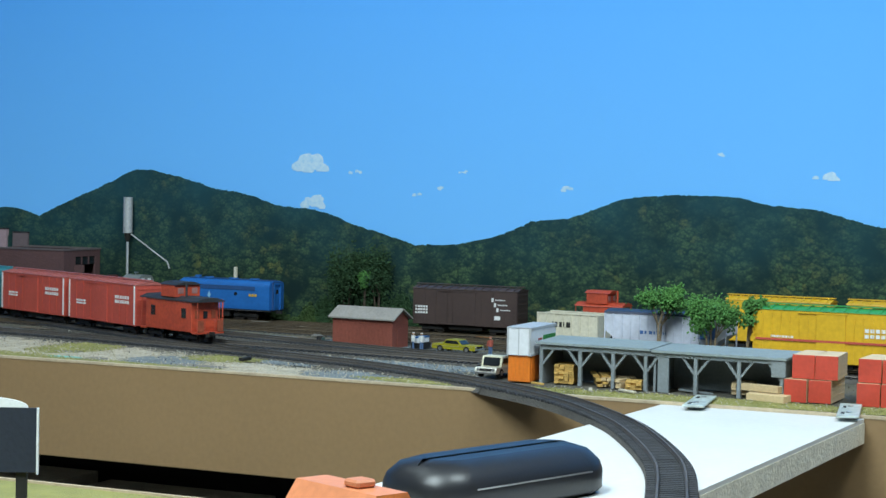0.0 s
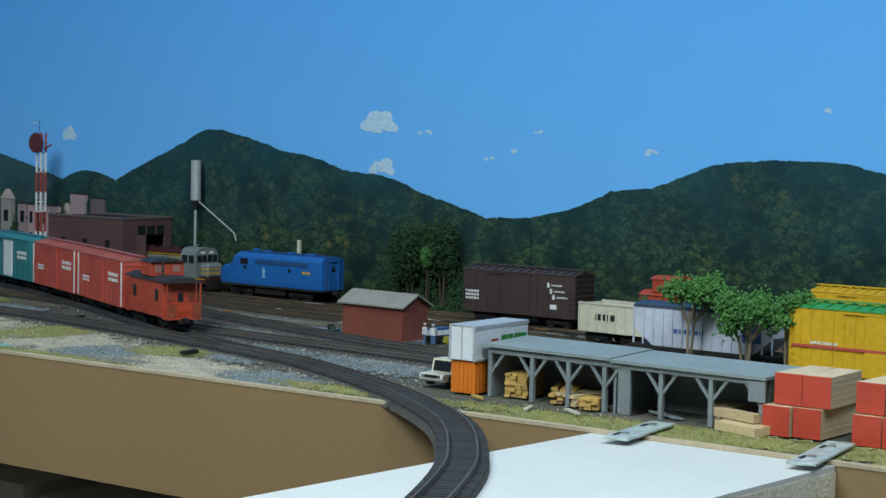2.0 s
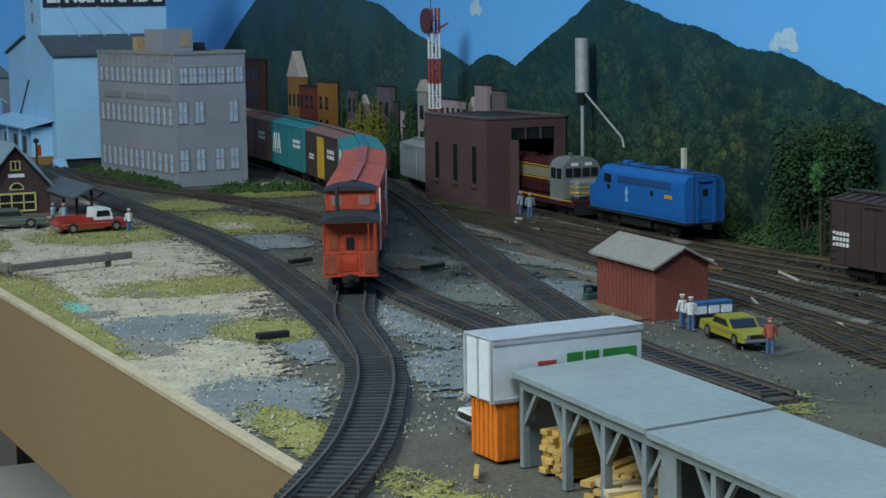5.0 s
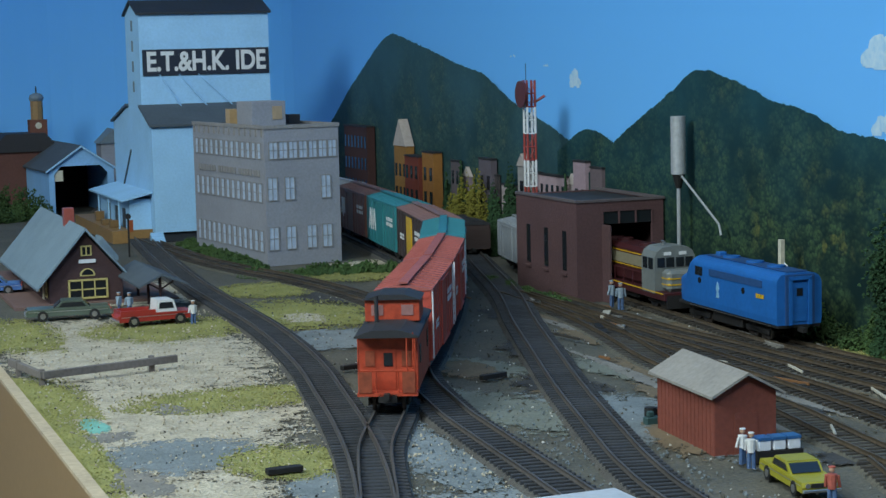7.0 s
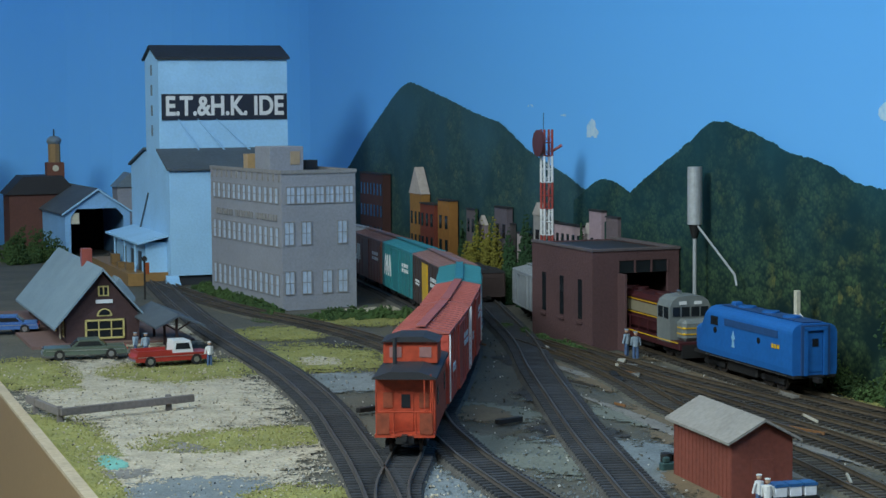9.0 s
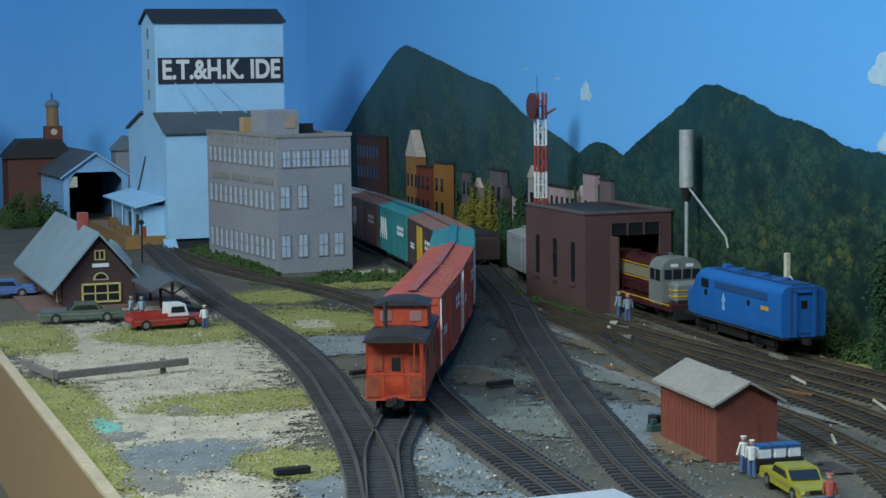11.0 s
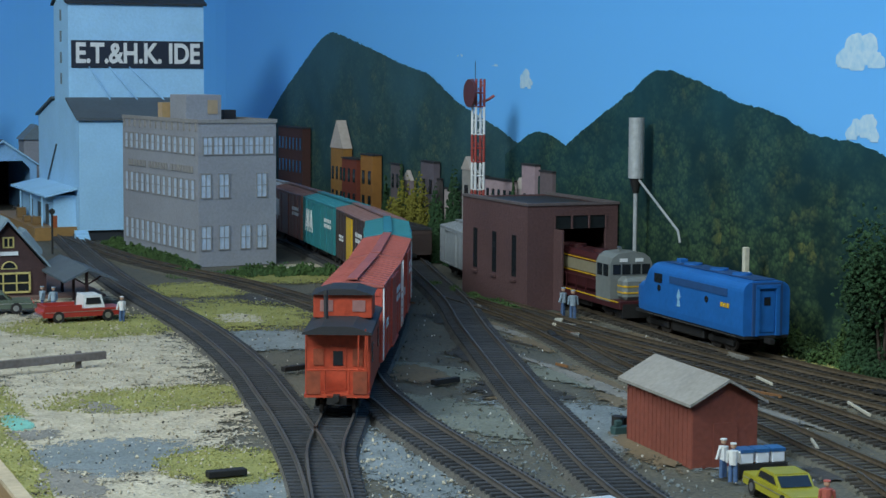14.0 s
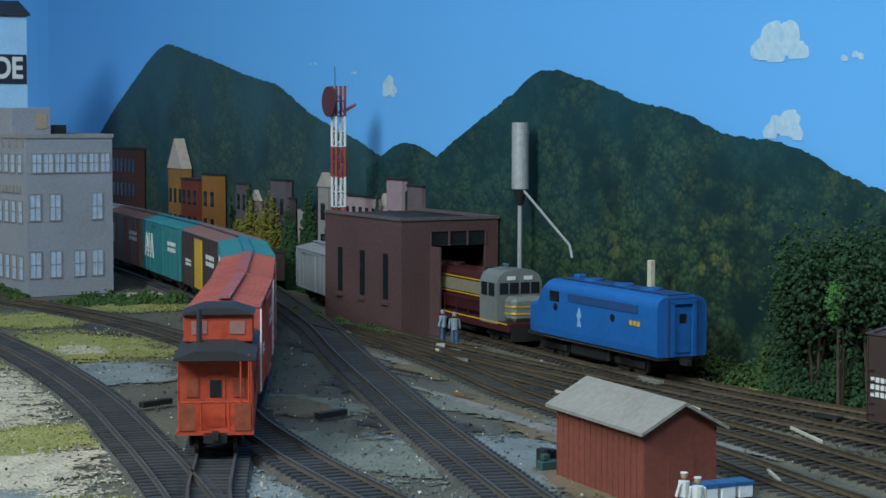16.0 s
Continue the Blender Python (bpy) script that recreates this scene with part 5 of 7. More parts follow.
for y in (LH - 0.0015, 0.072, 0.041, 0.011, -0.034, -0.072, -LH + 0.0015):
    part("post", boxes((-0.0016, 0.0016, y - 0.0016, y + 0.0016, 0, ZR - 0.0036), bevel=0.0002), GREYWOOD, ps)
    for sgn in (-1, 1):
        if abs(y + sgn * 0.013) < LH:
            part("knee_brace", prisms([(y, 0.0175), (y + sgn * 0.0016, 0.0165), (y + sgn * 0.0125, ZR - 0.0038), (y + sgn * 0.0100, ZR - 0.0038)], "x", -0.0009, 0.0009), GREYWOOD, ps)
part("corner_sign", boxes((-0.003, -0.0018, -LH - 0.002, -LH + 0.010, ZR - 0.014, ZR - 0.001)), GREYWOOD, ps)


def lumber_pile(name, label, m, rows, cols, length, w, h, material, group="lumber piles", jitter=0.001):
    t = thing(name, label, "lumber", m, group)
    meshes = []
    bmx = boxes((-length / 2, length / 2, -w / 2, w / 2, 0, h), bevel=0.0001)
    me = bpy.data.meshes.new("board")
    bmx.to_mesh(me)
    bmx.free()
    me.materials.append(material)
    for r in range(rows):
        for c in range(cols):
            link("board", me, t, pose(random.uniform(-jitter, jitter) * 2, (c - (cols - 1) / 2) * w * 1.04 + random.uniform(-jitter, jitter) * 0.2, r * h * 1.08, 0, 0, random.uniform(-1, 1) * jitter * 900))
    return t


lumber_pile("lumber_pile", "yellow boards stacked inside the lumber shed", pose(0.236, 0.543, 0.001, 0, 0, 10), 8, 4, 0.030, 0.0042, 0.0019, LUMBER_Y)
lumber_pile("lumber_pile", "yellow boards lying loosely inside the lumber shed", pose(0.238, 0.508, 0.001, 0, 0, 28), 4, 4, 0.034, 0.0045, 0.0021, LUMBER_Y, jitter=0.006)
lumber_pile("lumber_pile", "pale boards lying inside the lumber shed", pose(0.233, 0.492, 0.001, 0, 0, -8), 3, 4, 0.030, 0.0048, 0.0024, LUMBER, jitter=0.003)
lumber_pile("lumber_pile", "small yellow board pile at a shed post", pose(0.216, 0.474, 0.001, 0, 0, 12), 4, 3, 0.016, 0.0045, 0.0018, LUMBER_Y)
lumber_pile("lumber_pile", "weathered boards stacked inside the lumber shed", pose(0.240, 0.384, 0.001, 0, 0, 6), 5, 4, 0.030, 0.0042, 0.0019, LUMBER)
lumber_pile("timber_pile", "fresh pale beams lying before the lumber shed", pose(0.203, 0.356, 0.001, 0, 0, 68), 1, 3, 0.036, 0.0075, 0.0055, LUMBER, jitter=0.004)
lumber_pile("timber_pile", "fresh pale beam lying on other beams", pose(0.206, 0.360, 0.0072, 0, 0, 72), 1, 1, 0.036, 0.0075, 0.0055, LUMBER)
lumber_pile("timber_pile", "thin dark boards thrown down on the grass", pose(0.224, 0.425, 0.001, 0, 0, 60), 1, 2, 0.034, 0.003, 0.0012, GREYWOOD, jitter=0.003)

WRAP = mat("red_lumber_wrap", (0.50, 0.055, 0.030), 0.45, var=0.10, grain=300, blotch=50, bump=0.1)
LUMTOP = mat("cream_lumber_face", (0.66, 0.50, 0.32), 0.75, var=0.10, grain=500, blotch=70, bump=0.1)


def bundle(x, y, z, length, w, h):
    t = thing("lumber_bundle", "square lumber bundle with a red-painted end", "lumber", pose(x, y, z, 0, 0, random.uniform(-2, 4)), "red-ended lumber bundles")
    part("end_face", boxes((-0.0006, 0.0, -w / 2, w / 2, 0, h), bevel=0.0002), WRAP, t, "red-painted end face")
    n = 10
    for k in range(n):
        part("board_layer", boxes((0.0002, length, -w / 2 + 0.0002 * (k % 2), w / 2, k * h / n + 0.0001, (k + 1) * h / n - 0.0001)), LUMTOP, t)
    return t


for yb in (0.331, 0.3115):
    bundle(0.200 if yb > 0.32 else 0.203, yb, 0.001, 0.052, 0.0185, 0.0185)
for yb in (0.326, 0.307):
    bundle(0.206, yb, 0.0200, 0.050, 0.0185, 0.0195)
for yb in (0.272, 0.2525):
    bundle(0.202, yb, 0.001, 0.052, 0.0185, 0.0185)
    bundle(0.206, yb, 0.0200, 0.050, 0.0185, 0.0190)

# ================= trailer on a container =================
cont = thing("freight_container", "bright orange freight container on the ground", "container", pose(0.2115, 0.5685, 0, 0, 0, 2))
part("body", boxes((0, 0.066, 0, 0.0205, 0.001, 0.0240), bevel=0.0004), ORANGE, cont)
for k in range(5):
    part("rib", boxes((-0.0005, 0.0, 0.0025 + k * 0.0036, 0.004 + k * 0.0036, 0.002, 0.023)), ORANGE, cont)
for k in range(15):
    part("rib", boxes((0.003 + k * 0.0042, 0.0045 + k * 0.0042, -0.0005, 0.0, 0.002, 0.023)), ORANGE, cont)
trl = thing("van_trailer", "white van trailer body with green and red markings", "trailer", pose(0.2095, 0.5675, 0.0242, 0, 0, 2))
part("body", boxes((0, 0.068, 0, 0.0220, 0.0, 0.0240), bevel=0.0006), WHITE, trl)
part("roof", boxes((-0.0004, 0.0684, -0.0004, 0.0224, 0.0240, 0.0250), bevel=0.0003), GREYROOF, trl)
for zz in (0.0, 0.0225):
    part("side_rail", boxes((0.0, 0.068, -0.0007, 0.0, zz, zz + 0.0014)), GREYROOF, trl)
part("rear_frame", boxes((-0.0007, 0.0, 0.0, 0.0016, 0, 0.024), (-0.0007, 0.0, 0.0204, 0.0220, 0, 0.024), (-0.0007, 0.0, 0.0107, 0.0113, 0, 0.024)), GREYROOF, trl)
part("marking", boxes((0.033, 0.040, -0.0006, 0.0, 0.0105, 0.0165), (0.0415, 0.0475, -0.0006, 0.0, 0.0105, 0.0165), (0.0495, 0.065, -0.0006, 0.0, 0.0105, 0.0165)), GREEN, trl, "green logo shapes")
part("marking", boxes((0.020, 0.030, -0.0006, 0.0, 0.0095, 0.0115), (0.020, 0.028, -0.0006, 0.0, 0.0130, 0.0145)), REDP, trl, "small red marking")

# ================= towers =================
MASTRED, MASTWHITE = paint("mast_red", (0.32, 0.045, 0.035)), paint("mast_white", (0.70, 0.70, 0.70))
mast = thing("radio_mast", "red and white lattice radio mast with a dish", "radio mast", pose(0.646, 1.533, 0))
for k in range(7):
    z0, z1 = 0.010 + k * 0.0236, 0.010 + (k + 1) * 0.0236
    m_ = MASTWHITE if k % 2 else MASTRED
    bm = bmesh.new()
    for a, b in ((-1, -1), (1, -1), (1, 1), (-1, 1)):
        rod(bm, (a * 0.0038, b * 0.0038, z0), (a * 0.0038, b * 0.0038, z1), 0.0011, 6)
    for q in range(2):
        za, zb = z0 + q * 0.0118, z0 + (q + 1) * 0.0118
        for p1, p2 in (((-1, -1), (1, -1)), ((1, -1), (1, 1)), ((1, 1), (-1, 1)), ((-1, 1), (-1, -1))):
            rod(bm, (p1[0] * 0.0038, p1[1] * 0.0038, za), (p2[0] * 0.0038, p2[1] * 0.0038, zb), 0.00025, 4)
            rod(bm, (p1[0] * 0.0038, p1[1] * 0.0038, za), (p2[0] * 0.0038, p2[1] * 0.0038, za), 0.0006, 4)
    part("lattice_section", bm, m_, mast)
part("footing", boxes((-0.006, 0.006, -0.006, 0.006, 0, 0.010)), BRICK, mast)
part("dish", rods(((-0.0085, 0.001, 0.163), (-0.0060, 0.001, 0.163), 0.0120), ((-0.0060, 0.001, 0.163), (-0.0038, 0.0, 0.163), 0.003), seg=24), paint("dish_maroon", (0.10, 0.022, 0.02)), mast, "dark maroon dish")
part("side_antenna", rods(((0.004, 0, 0.155), (0.014, -0.002, 0.161), 0.0012)), MASTRED, mast)
part("whip_antenna", rods(((-0.003, 0, 0.1752), (-0.003, 0, 0.190), 0.0003)), UNDER, mast)

SILVER = mat("dull_silver", (0.42, 0.44, 0.46), 0.5, 0.3, var=0.12, grain=300, blotch=40)
tow = thing("sand_tower", "dull silver sand tower with a slanting spout", "sand tower", pose(0.672, 1.300, 0))
part("tank", rods(((0, 0, 0.103), (0, 0, 0.148), 0.0058), seg=20), SILVER, tow)
for zz in (0.110, 0.125, 0.140):
    part("hoop", rods(((0, 0, zz), (0, 0, zz + 0.001), 0.0061), seg=20), SILVER, tow)
part("tank_bottom", rod(bmesh.new(), (0, 0, 0.092), (0, 0, 0.103), 0.0022, 12, 0.0050), UNDER, tow)
part("column", rods(((0, 0, 0.0), (0, 0, 0.093), 0.0016)), SILVER, tow)
part("spout", rods(((0.0005, -0.004, 0.102), (0.004, -0.057, 0.068), 0.0009), ((0.004, -0.057, 0.068), (0.004, -0.060, 0.060), 0.0009)), SILVER, tow)
stake = thing("marker_post", "white wooden marker post behind the engine", "post", pose(0.668, 1.139, 0))
part("post", boxes((-0.0018, 0.0018, -0.0018, 0.0018, 0, 0.066), bevel=0.0003), OFFWHITE, stake)
part("wire", rods(((0.0, -0.004, 0.0), (0.0, -0.004, 0.050), 0.0004), ((0, -0.004, 0.050), (0, -0.008, 0.048), 0.0004)), WHITE, stake)

# ================= grey mill =================
MILL = mat("printed_grey_stone", (0.275, 0.282, 0.318), 0.85, var=0.10, grain=450, blotch=24, bump=0.15)
MILLTRIM = mat("grey_cornice", (0.26, 0.25, 0.25), 0.8, var=0.12, grain=400)
PANE = mat("pale_window_print", (0.42, 0.50, 0.62), 0.5, var=0.12, grain=200, blotch=120, bump=0)
mill = thing("mill_building", "three-storey pale grey mill with white windows", "building", pose(0.455, 1.735, 0, 0, 0, 7))
mx0, mx1, my0, my1, MH = 0.0, 0.078, 0.0, 0.200, 0.136
part("wall", boxes((mx0, mx1, my0, my1, 0, MH - 0.003)), MILL, mill)
part("cornice", boxes((mx0 - 0.001, mx1 + 0.001, my0 - 0.001, my0 + 0.002, MH - 0.0035, MH), (mx0 - 0.001, mx0 + 0.002, my0 + 0.002, my1, MH - 0.0035, MH), (mx1 - 0.002, mx1 + 0.001, my0 + 0.002, my1, MH - 0.0035, MH)), MILLTRIM, mill)
part("penthouse", boxes((mx0 + 0.006, mx0 + 0.042, my0 + 0.045, my0 + 0.085, MH - 0.003, MH + 0.022), bevel=0.0004), MILL, mill, "pinkish-grey roof house")
part("chimney", boxes((mx0 + 0.004, mx0 + 0.014, my0 + 0.10, my0 + 0.112, MH - 0.003, MH + 0.014)), paint("buff_brick", (0.45, 0.30, 0.15)), mill, "buff brick chimney")
part("roof_vent", boxes((mx0 + 0.060, mx0 + 0.072, my0 + 0.08, my0 + 0.095, MH - 0.003, MH + 0.007)), ROOFBLACK, mill)
part("buff_panel", boxes((mx0 + 0.028, mx0 + 0.038, my0 + 0.0444, my0 + 0.045, MH + 0.004, MH + 0.017)), paint("buff_panel_paint", (0.42, 0.31, 0.20)), mill)
part("flat_roof", boxes((mx0 + 0.002, mx1 - 0.002, my0 + 0.002, my1 - 0.002, MH - 0.003, MH - 0.0022)), ROOFBLACK, mill)
for k in range(14):
    part("cornice_bracket", boxes((mx0 - 0.0016, mx0, my0 + 0.004 + k * 0.0145, my0 + 0.0055 + k * 0.0145, MH - 0.011, MH - 0.0035)), MILLTRIM, mill)


def window_on(parent, face, u, z, w, h, pane_mat=None, frame_mat=None):
    """A framed window on a wall that faces -x ('x', wall at mx0) or -y ('y', wall at my0)."""
    fm, pm = frame_mat or MILLTRIM, pane_mat or PANE
    fr = 0.0008
    if face[0] == "x":
        a = face[1]
        win = part("window", boxes((a - 0.0005, a + 0.0002, u, u + w, z, z + h)), pm, parent)
        part("frame", boxes((a - 0.001, a - 0.0004, u - fr, u, z - fr, z + h + fr), (a - 0.001, a - 0.0004, u + w, u + w + fr, z - fr, z + h + fr), (a - 0.001, a - 0.0004, u, u + w, z - fr, z), (a - 0.001, a - 0.0004, u, u + w, z + h, z + h + fr),
                            (a - 0.001, a - 0.0004, u, u + w, z + h * 0.5 - fr / 3, z + h * 0.5 + fr / 3)), fm, win)
    else:
        a = face[1]
        win = part("window", boxes((u, u + w, a - 0.0005, a + 0.0002, z, z + h)), pm, parent)
        part("frame", boxes((u - fr, u, a - 0.001, a - 0.0004, z - fr, z + h + fr), (u + w, u + w + fr, a - 0.001, a - 0.0004, z - fr, z + h + fr), (u, u + w, a - 0.001, a - 0.0004, z - fr, z), (u, u + w, a - 0.001, a - 0.0004, z + h, z + h + fr),
                            (u, u + w, a - 0.001, a - 0.0004, z + h * 0.5 - fr / 3, z + h * 0.5 + fr / 3), (u + w * 0.5 - fr / 3, u + w * 0.5 + fr / 3, a - 0.001, a - 0.0004, z, z + h)), fm, win)
    return win


for k in range(7):
    window_on(mill, ("y", my0), mx0 + 0.005 + k * 0.0103, 0.104, 0.0080, 0.0155)
for u in (0.0025, 0.0205, 0.0585):
    window_on(mill, ("y", my0), mx0 + u, 0.064, 0.0092, 0.0215)
for u in (0.0025, 0.0205, 0.0420, 0.0585):
    window_on(mill, ("y", my0), mx0 + u, 0.016, 0.0092, 0.0215)
for z, h in ((0.014, 0.0195), (0.062, 0.0175), (0.104, 0.0145)):
    for k in range(13):
        window_on(mill, ("x", mx0), my0 + 0.008 + k * 0.0146, z, 0.0080, h)
bm = bmesh.new()
for k in range(24):
    if k not in (8, 16):
        box(bm, mx0 - 0.0012, mx0 - 0.0004, my0 + 0.012 + k * 0.0072, my0 + 0.017 + k * 0.0072, 0.0865, 0.0925)
part("painted_sign", bm, MILLTRIM, mill, "faded dark sign lettering")["kind"] = "stuff"

# ================= feed mill elevator =================
SKYWOOD = mat("pale_blue_siding", (0.34, 0.60, 0.86), 0.7, var=0.06, grain=400, blotch=30, bump=0.15)
DARKSLATE = mat("dark_blue_slate", (0.075, 0.095, 0.115), 0.75, var=0.14, grain=380, blotch=40, bump=0.25)
ROOFNAVY = mat("near_black_roof", (0.020, 0.026, 0.036), 0.7, var=0.15, grain=380, blotch=40, bump=0.2)
SIGNNAVY = mat("sign_black_blue", (0.012, 0.018, 0.035), 0.6, var=0.1)
el = thing("grain_elevator", "tall pale blue grain elevator with a lettered sign", "grain elevator")
ex0, ex1, ey0, ey1 = 0.407, 0.557, 2.086, 2.165
part("tower", prisms([(ey0, 0), (ey1, 0), (ey1, 0.252), ((ey0 + ey1) / 2, 0.266), (ey0, 0.252)], "x", ex0, ex1), SKYWOOD, el)
yc = (ey0 + ey1) / 2
part("tower_roof", prisms([(ey0 - 0.003, 0.2515), (yc, 0.2665), (yc, 0.2690), (ey0 - 0.003, 0.2540)], "x", ex0 - 0.003, ex1 + 0.003), ROOFNAVY, el, "dark slate roof slope")
part("tower_roof", prisms([(ey1 + 0.003, 0.2515), (yc, 0.2665), (yc, 0.2690), (ey1 + 0.003, 0.2540)], "x", ex0 - 0.003, ex1 + 0.003), ROOFNAVY, el, "dark slate roof slope")
sg = part("sign_board", boxes((ex0 + 0.003, ex1 - 0.001, ey0 - 0.0012, ey0 - 0.0002, 0.183, 0.2125)), SIGNNAVY, el, "black sign board")
lettering("sign_lettering", "E.T.&H.K. IDE", 0.0300, LEGEND, sg, pose((ex0 + ex1) / 2 + 0.001, ey0 - 0.0016, 0.1978, 90, 0, 0) @ Matrix.Diagonal((0.80, 1, 1, 1)), "white sign lettering", 0.0009)
part("foundation", boxes((ex0 + 0.004, 0.542, 2.034, 2.255, 0, 0.011)), ROOFNAVY, el, "dark recessed foundation")
part("annex", prisms([(2.030, 0.011), (2.26, 0.011), (2.26, 0.128), (2.172, 0.146), (2.080, 0.146), (2.030, 0.1285)], "x", ex0 - 0.001, 0.545), SKYWOOD, el, "lower pale blue block round the tower")
part("annex_roof", prisms([(2.026, 0.1275), (ey0 - 0.0003, 0.1485), (ey0 - 0.0003, 0.1510), (2.026, 0.1300)], "x", ex0 - 0.004, 0.548), DARKSLATE, el)
part("annex_roof", prisms([(2.264, 0.1275), (ey1 + 0.0003, 0.1485), (ey1 + 0.0003, 0.1510), (2.264, 0.1300)], "x", ex0 - 0.004, 0.548), DARKSLATE, el)
part("loading_porch", prisms([(ex0 - 0.036, 0.046), (ex0 - 0.0012, 0.054), (ex0 - 0.0012, 0.056), (ex0 - 0.036, 0.048)], "y", 2.040, 2.25), SKYWOOD, el, "pale porch roof")
part("leaning_pole", rods(((ex0 - 0.0025, 2.20, 0.055), (ex0 - 0.0018, 2.15, 0.098), 0.0009), seg=6), DARKSLATE, el)
part("loading_dock", boxes((ex0 - 0.046, ex0 - 0.0012, 2.045, 2.30, 0, 0.014)), paint("dock_timber", (0.30, 0.17, 0.06)), el, "timber loading dock")
part("lower_shed", boxes((ex0 - 0.025, ex0 - 0.0012, 2.050, 2.235, 0.014, 0.0475)), SKYWOOD, el)
for yy in (2.075, 2.12, 2.17):
    part("dock_door", boxes((ex0 - 0.0258, ex0 - 0.0249, yy, yy + 0.016, 0.0142, 0.036)), paint("dark_doorway", (0.05, 0.07, 0.09)), el)
for k, (dx, yy, w_, h_) in enumerate(((-0.040, 2.09, 0.010, 0.008), (-0.042, 2.13, 0.012, 0.006), (-0.039, 2.19, 0.010, 0.011))):
    part("dock_crate", boxes((ex0 + dx, ex0 + dx + w_, yy, yy + w_, 0.0142, 0.0142 + h_), bevel=0.0003), paint("crate_wood", (0.20, 0.12, 0.05)), el)
for k in range(3):
    part("grain_pipe", rods(((ex0 + 0.022 + k * 0.022, ey0 - 0.001, 0.184), (ex0 + 0.045 + k * 0.030, ey0 - 0.006, 0.147), 0.0008)), SKYWOOD, el)
for k in range(4):
    part("end_window", boxes((ex0 - 0.0006, ex0 + 0.0002, yc - 0.004, yc + 0.004, 0.165 + k * 0.023, 0.177 + k * 0.023)), SLATE, el)
part("stair", boxes(*[(ex0 - 0.010 + 0.0, ex0 + 0.004, 2.012 - k * 0.0035, 2.0155 - k * 0.0035, 0, 0.013 - k * 0.0026) for k in range(5)]), SKYWOOD, el)
for k in range(3):
    part("post", boxes((ex0 - 0.034, ex0 - 0.0325, 2.07 + k * 0.065, 2.0715 + k * 0.065, 0.0, 0.046)), SKYWOOD, el)

# ================= covered shed, church, far buildings =================
PALEBLUE2 = mat("sky_blue_boards", (0.25, 0.50, 0.82), 0.7, var=0.08, grain=350, bump=0.15)
cs = thing("covered_shed", "sky-blue gabled train shed with a dark opening", "shed", pose(0.3945, 2.447, 0, 0, 0, 3))
part("side_wall", boxes((-0.043, -0.040, 0.002, 0.24, 0, 0.060)), PALEBLUE2, cs)
part("side_wall", boxes((0.040, 0.043, 0.002, 0.24, 0, 0.060)), PALEBLUE2, cs)
part("front_wall", prisms([(-0.043, 0), (-0.0355, 0), (-0.0355, 0.055), (-0.027, 0.0655), (0.025, 0.0655), (0.0345, 0.055), (0.0345, 0), (0.043, 0), (0.043, 0.061), (0.0, 0.0900), (-0.043, 0.061)], "y", 0.0, 0.0018), PALEBLUE2, cs)
for sgn in (-1, 1):
    part("roof_slope", prisms([(0.0, 0.0902), (sgn * 0.0475, 0.0582), (sgn * 0.0475, 0.0602), (0.0, 0.0925)], "y", -0.004, 0.245), DARKSLATE, cs)
    part("barge_board", prisms([(0.0, 0.0895), (sgn * 0.0478, 0.0574), (sgn * 0.0478, 0.0598), (0.0, 0.0921)], "y", -0.0052, -0.0042), SKYWOOD, cs)
# added black panel whose colour stands for the shade inside the shed
part("inner_shade_panel", boxes((-0.040, 0.040, 0.15, 0.152, 0, 0.062)), BLACK, cs)
part("lamp_board", boxes((-0.0355, -0.024, 0.0020, 0.0030, 0.046, 0.060)), OFFWHITE, cs, "small cream notice board")

ch = thing("town_hall", "dull red brick town hall with a buff clock cupola", "building", pose(0.384, 2.63, -0.036))
BUFF = paint("buff_brick_print", (0.30, 0.19, 0.09), 0.8)
part("body", boxes((-0.085, 0.004, -0.03, 0.04, 0, 0.115)), paint("dull_red_brick_print", (0.115, 0.045, 0.034), 0.8), ch, "dull red brick body")
part("roof", prisms([(-0.09, 0.115), (0.009, 0.115), (-0.012, 0.140), (-0.066, 0.140)], "y", -0.034, 0.044), ROOFBLACK, ch)
part("tower_base", boxes((-0.030, -0.006, -0.010, 0.012, 0.135, 0.158)), paint("red_brick_print", (0.16, 0.06, 0.04), 0.8), ch)
part("belfry", rods(((-0.018, 0.001, 0.158), (-0.018, 0.001, 0.188), 0.0085), seg=8), BUFF, ch)
part("dome", ball(bmesh.new(), (-0.018, 0.001, 0.188), 0.0105, 2, (1, 1, 0.7)), SLATE, ch)
part("finial", rods(((-0.018, 0.001, 0.195), (-0.018, 0.001, 0.204), 0.001)), UNDER, ch)
part("clock_face", rods(((-0.018, -0.0105, 0.150), (-0.018, -0.0112, 0.150), 0.0045), seg=16), OFFWHITE, ch)
bk = thing("brick_block", "dark red brick warehouse beyond the town hall", "building", pose(0.24, 2.64, 0))
part("wall", boxes((-0.12, 0.015, 0, 0.05, 0, 0.15)), paint("dark_red_brick", (0.13, 0.04, 0.03), 0.8), bk)
part("roof", boxes((-0.122, 0.017, -0.002, 0.052, 0.15, 0.155)), ROOFBLACK, bk)
gs = thing("grey_house", "small grey gabled house beside the elevator", "building", pose(0.455, 2.56, 0))
part("wall", boxes((-0.014, 0.02, 0, 0.04, 0, 0.088)), MILL, gs)
part("roof", prisms([(-0.017, 0.088), (0.023, 0.088), (0.003, 0.108)], "y", -0.003, 0.043), SLATE, gs)


